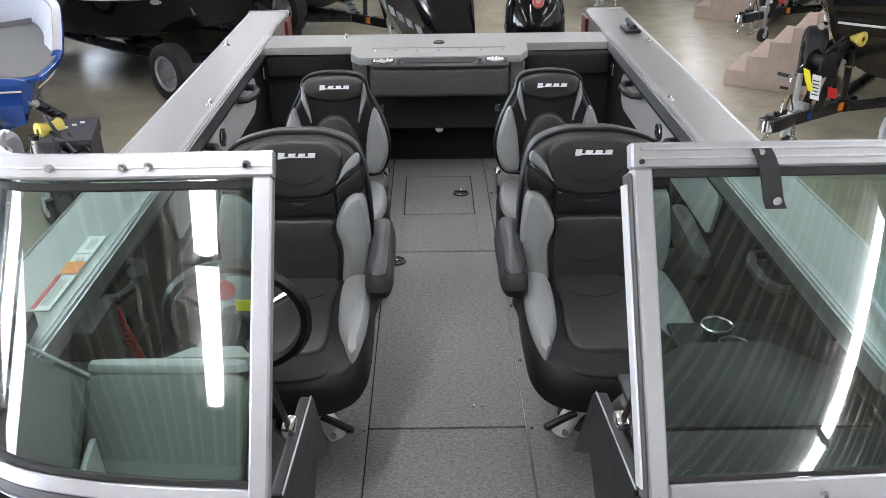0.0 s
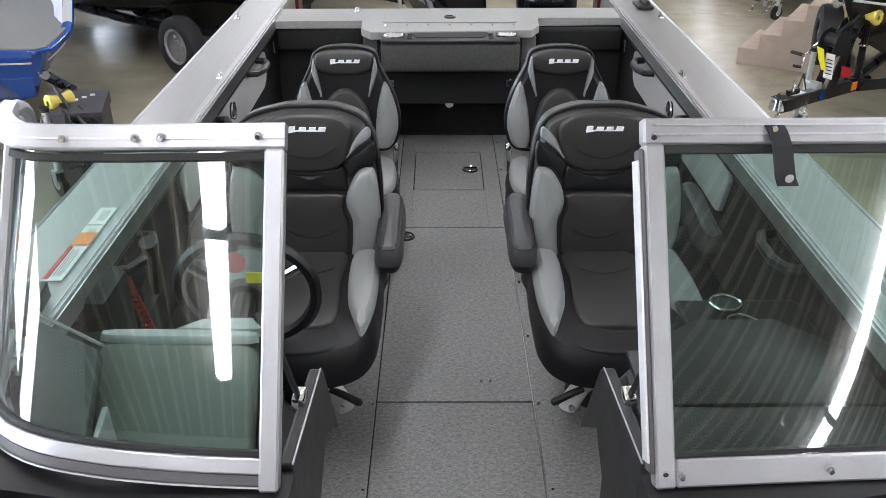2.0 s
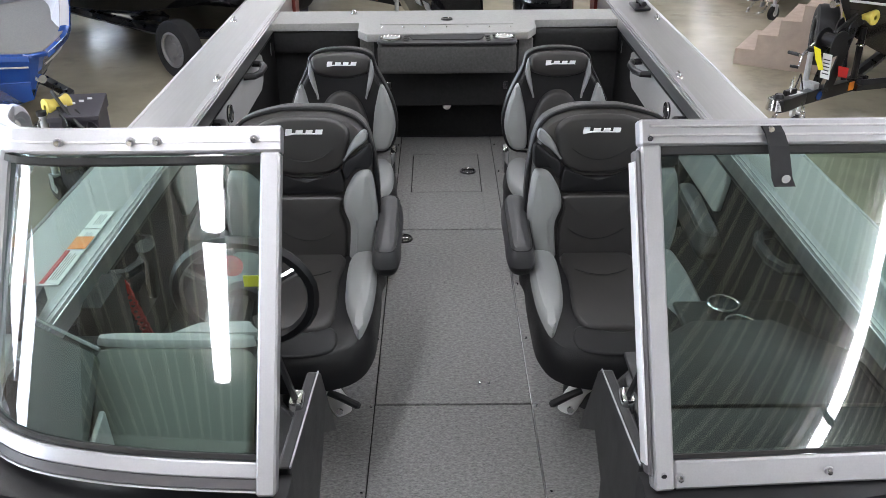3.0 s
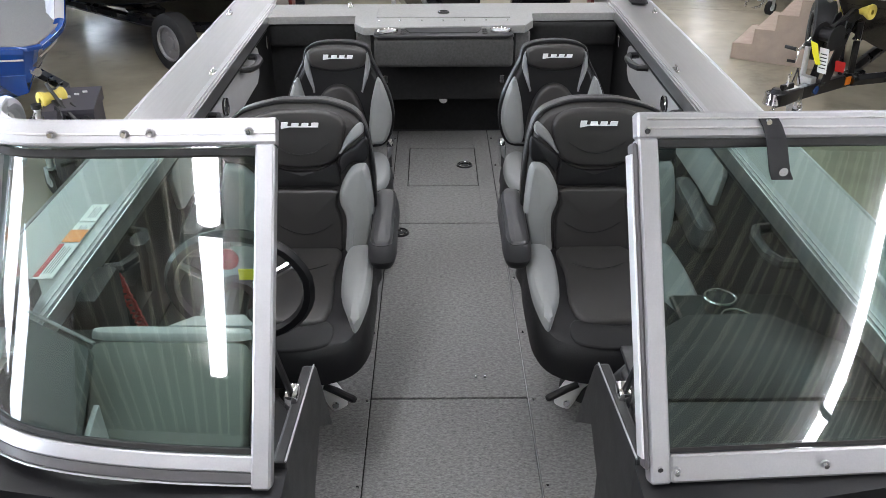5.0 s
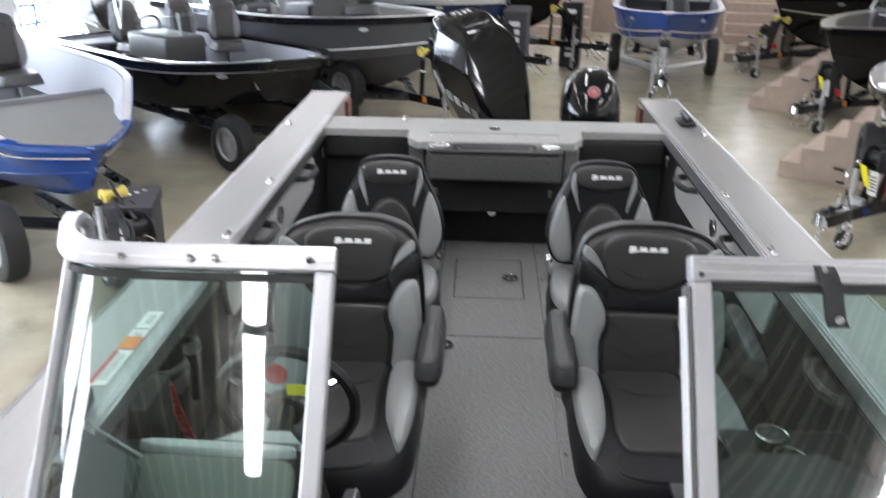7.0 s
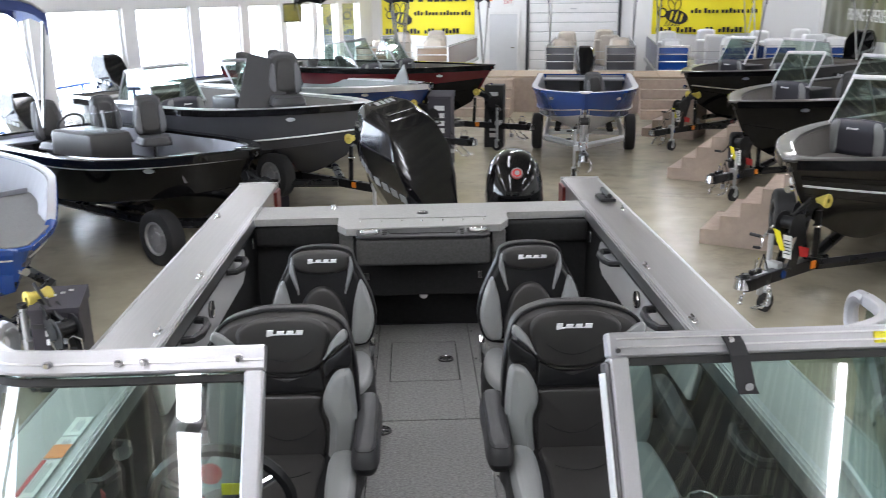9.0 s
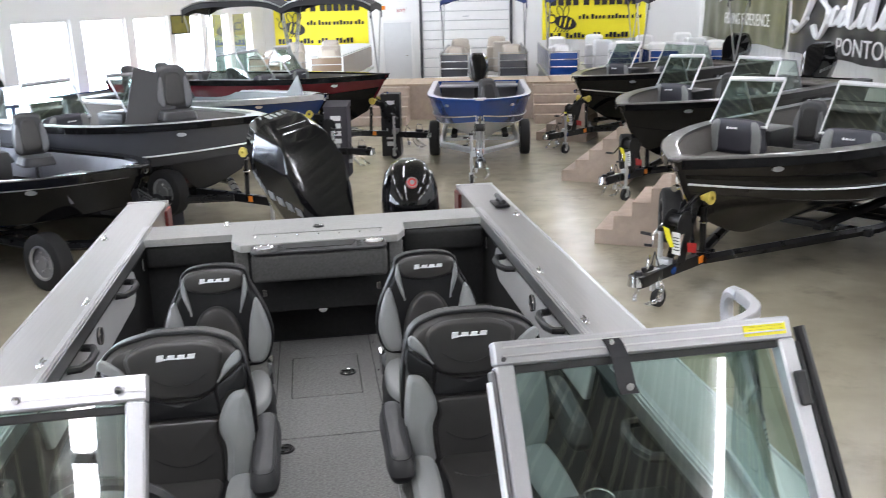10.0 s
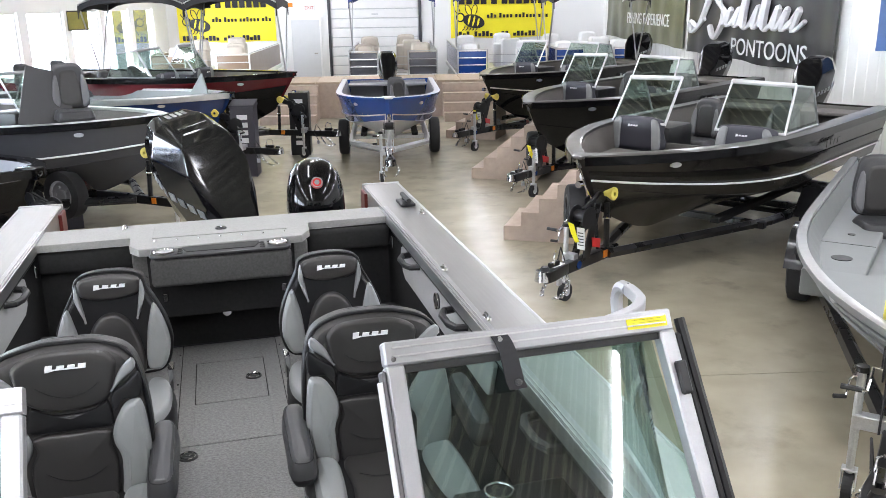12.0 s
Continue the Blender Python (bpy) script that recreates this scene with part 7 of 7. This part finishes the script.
# ---- pontoon boats behind the dock ----
def bimini(parent, x0, x1, y0, y1, z, canvas, foot):
    """Canvas top on bowed tubes; x across, y along."""
    rows = []
    for j in range(7):
        y = y0 + (y1 - y0) * j / 6
        rows.append([(x0 + (x1 - x0) * i / 10, y, z + 0.14 * (1 - (2 * i / 10 - 1) ** 4) - 0.06 * abs(j - 3) / 3) for i in range(11)])
    rows = [[(r[0][0], r[0][1], r[0][2] - 0.13)] + r + [(r[-1][0], r[-1][1], r[-1][2] - 0.13)] for r in rows]
    rows = [[(x, y + (-0.02 if k == 0 else 0.02), z2 - 0.11) for x, y, z2 in rows[k]] if k in (0, -1) else rows[k] for k in (0, 0, 1, 2, 3, 4, 5, 6, -1)][:1] + rows + [[(x, y + 0.02, z2 - 0.11) for x, y, z2 in rows[-1]]]
    part("canopy", solid(rows, 0.02), canvas, parent, "stretched canvas top", True)
    for y in (y0, y1):
        pts = [(x0 + 0.02, (y0 + y1) / 2, foot)] + [(x0 + 0.02 + (x1 - x0 - 0.04) * i / 10, y, z - 0.05 + 0.13 * (1 - (2 * i / 10 - 1) ** 4)) for i in range(11)] + [(x1 - 0.02, (y0 + y1) / 2, foot)]
        part("bow_tube", tube(pts, 0.016, 6), M_ALU, parent, "", True)


def pontoon(a, b, w, L, panel, seat, canvas, label, seats):
    t = thing("pontoon_boat", BUILDING @ pose(a, b, 0), label, "pontoon boat", "pontoon boats behind the dock")
    for s in (-1, 1):
        ys = [0, 0.15, 0.4, 0.8, L]
        rs = [0.03, 0.16, 0.26, 0.30, 0.30]
        part("pontoon_tube", tube([(s * (w / 2 - 0.35), y, 0.34 + 0.10 * (0.8 - y if y < 0.8 else 0)) for y in ys], rs, 16), M_BAREALU, t, "bright aluminium pontoon", True)
    part("deck", box(-w / 2, w / 2, 0.25, L, 0.66, 0.74, 0.01), M_ALU, t)
    for x0, x1 in ((-w / 2 + 0.03, -0.38), (0.38, w / 2 - 0.03)):
        part("fence_panel", box(x0 + 0.03, x1 - 0.03, 0.50, 0.53, 0.80, 1.34, 0.01), panel, t, "", True)
        for z in (0.78, 1.0, 1.18, 1.38):
            part("rail", tube([(x0, 0.49, z), (x1, 0.49, z)], 0.014, 6), M_ALU, t)
        for x in (x0, x1):
            part("post", tube([(x, 0.49, 0.74), (x, 0.49, 1.40)], 0.018, 6), M_ALU, t)
    for z in (0.85, 1.05, 1.25):
        part("gate_rail", tube([(-0.34, 0.49, z), (0.34, 0.49, z)], 0.012, 6), M_ALU, t)
    for s in (-1, 1):
        part("side_panel", box(s * (w / 2 - 0.05), s * (w / 2 - 0.02), 0.53, L - 0.2, 0.78, 1.36, 0.01), panel, t)
        part("side_rail", tube([(s * (w / 2 - 0.035), 0.49, 1.39), (s * (w / 2 - 0.035), L - 0.2, 1.39)], 0.016, 6), M_ALU, t)
    for x, y, h in seats:
        o = smooth_outline([(-0.24, 0.0), (-0.25, 0.22), (-0.19, 0.36), (0.19, 0.36), (0.25, 0.22), (0.24, 0.0)], 4)
        part("seat_back", pillow(o, 0.16, 0.0, lambda p, x=x, y=y, h=h: Vector((x + p.x, y + p.y + 0.1 * p.z, h + p.z))), seat, t, "rounded vinyl seat back", True)
        part("seat_base", box(x - 0.28, x + 0.28, y - 0.42, y + 0.10, 0.74, h + 0.10, 0.05, 3), seat, t, "", True)
    part("helm_stand", box(0.25, 0.75, 2.6, 3.1, 0.74, 1.55, 0.06, 3), seat, t, "", True)
    if canvas:
        bimini(t, -w / 2 + 0.05, w / 2 - 0.05, 0.7, 2.6, 2.74, canvas, 1.38)
    return t


four = [(-0.75, 1.25, 1.15), (0.72, 1.20, 1.18), (-0.70, 3.6, 1.25), (0.35, 3.5, 1.30)]
pontoon(-4.95, 21.4, 2.5, 6.2, M_PANELBROWN, M_TAN, None, "tan and brown pontoon boat with railed deck", four)
pontoon(-0.14, 21.6, 2.3, 6.0, M_GREYPAINT, M_TAN, M_NAVY, "silver pontoon boat with tan seats under a navy top", four)
pontoon(2.65, 21.6, 2.35, 6.0, M_BLUEPAINT, M_WHITE, M_NAVY, "blue and white pontoon boat with a navy canvas top", four)
pontoon(5.15, 21.6, 2.3, 6.0, M_BLUEPAINT, M_WHITE, None, "blue and white pontoon boat with white seats", four)


# ---- signs and cartons on the floor ----
def column(x, y, deg, w, d, h, material, marks, label, category, cap=None):
    t = thing("display_column" if marks else "carton", pose(x, y, 0, 0, 0, deg), label, category)
    part("body", box(-w / 2, w / 2, -d / 2, d / 2, 0, h, 0.006), material, t)
    if cap:
        part("cap", prism([(-d / 2 - 0.01, h + 0.001), (d / 2 + 0.01, h + 0.001), (d / 2 + 0.01, h + 0.09), (-d / 2 - 0.01, h + 0.03)], -w / 2 - 0.01, w / 2 + 0.01, "x"), cap, t)
    for k in range(marks):
        z = h * 0.86 - k * h * 0.11
        part("letter_bar", box(-w * 0.22, w * 0.22, -d / 2 - 0.006, -d / 2 - 0.001, z - h * 0.035, z + h * 0.035), M_LOGO, t)
    return t


M_CARTON = mat("dark_grey_carton", (0.040, 0.037, 0.048), 0.5, vary=0.1)
column(1.44, 15.2, -12, 0.34, 0.34, 1.10, M_BLACK, 7, "upright black sign column with pale bars of lettering", "sign")
column(0.42, 13.5, -12, 0.36, 0.36, 1.08, M_CARTON, 4, "dark grey display column with a pale mark", "sign", M_CARTON)
kc = column(-2.52, 5.50, 8, 0.32, 0.30, 0.58, M_CARTON, 3, "dark grey display column with a slanted top", "sign", M_CARTON)
part("pale_band", box(-0.145, 0.145, -0.156, -0.151, 0.475, 0.505), M_VMID, kc)
for k in range(4):
    part("print_line", box(-0.09 + 0.05 * k, -0.06 + 0.05 * k, -0.02 + 0.03 * k, -0.012 + 0.03 * k, 0.640 + 0.0056 * k, 0.652 + 0.0056 * k), M_LOGO, kc)
c = column(-1.84, 10.8, 15, 0.30, 0.26, 0.36, M_CARTON, 0, "dark grey and red cardboard carton on the floor", "carton")
part("red_band", box(-0.152, 0.152, -0.132, 0.132, 0.22, 0.30), M_RED, c)
tv = thing("television", BUILDING @ pose(A0 + 0.12, 20.3, 2.28, 0, 0, 60), "small flat screen on a wall bracket", "screen")
part("screen", box(-0.30, 0.30, -0.03, 0.03, -0.22, 0.22, 0.01), M_BLACK, tv)
part("picture", box(-0.27, 0.27, -0.034, -0.031, -0.19, 0.19), M_OLIVE, tv, "dull yellow picture on the screen")
part("bracket", box(-0.04, 0.04, 0.031, 0.16, -0.04, 0.04), M_BLACK, tv)

# canvas tops over the boats on the left and right
for a, b, w in ((-4.7, 16.6, 1.85), (-2.95, 16.6, 1.65)):
    t = thing("bimini_top", BUILDING @ pose(a, b, 0), "black canvas sun top on aluminium bows", "bimini top", "canvas tops over boats")
    bimini(t, -w / 2, w / 2, -0.8, 0.8, 2.68, M_CANVAS, 1.30)
t = thing("bimini_top", BUILDING @ pose(4.2, 18.6, 0), "black canvas sun top on aluminium bows", "bimini top", "canvas tops over boats")
bimini(t, -1.0, 1.0, -0.8, 0.8, 2.70, M_CANVAS, 1.30)
t = thing("bimini_top", pose(-4.75, 9.6, 0, 0, 0, 35), "navy canvas sun top on aluminium bows", "bimini top", "canvas tops over boats")
bimini(t, -0.55, 0.55, -0.7, 0.7, 2.56, M_NAVY, 1.20)
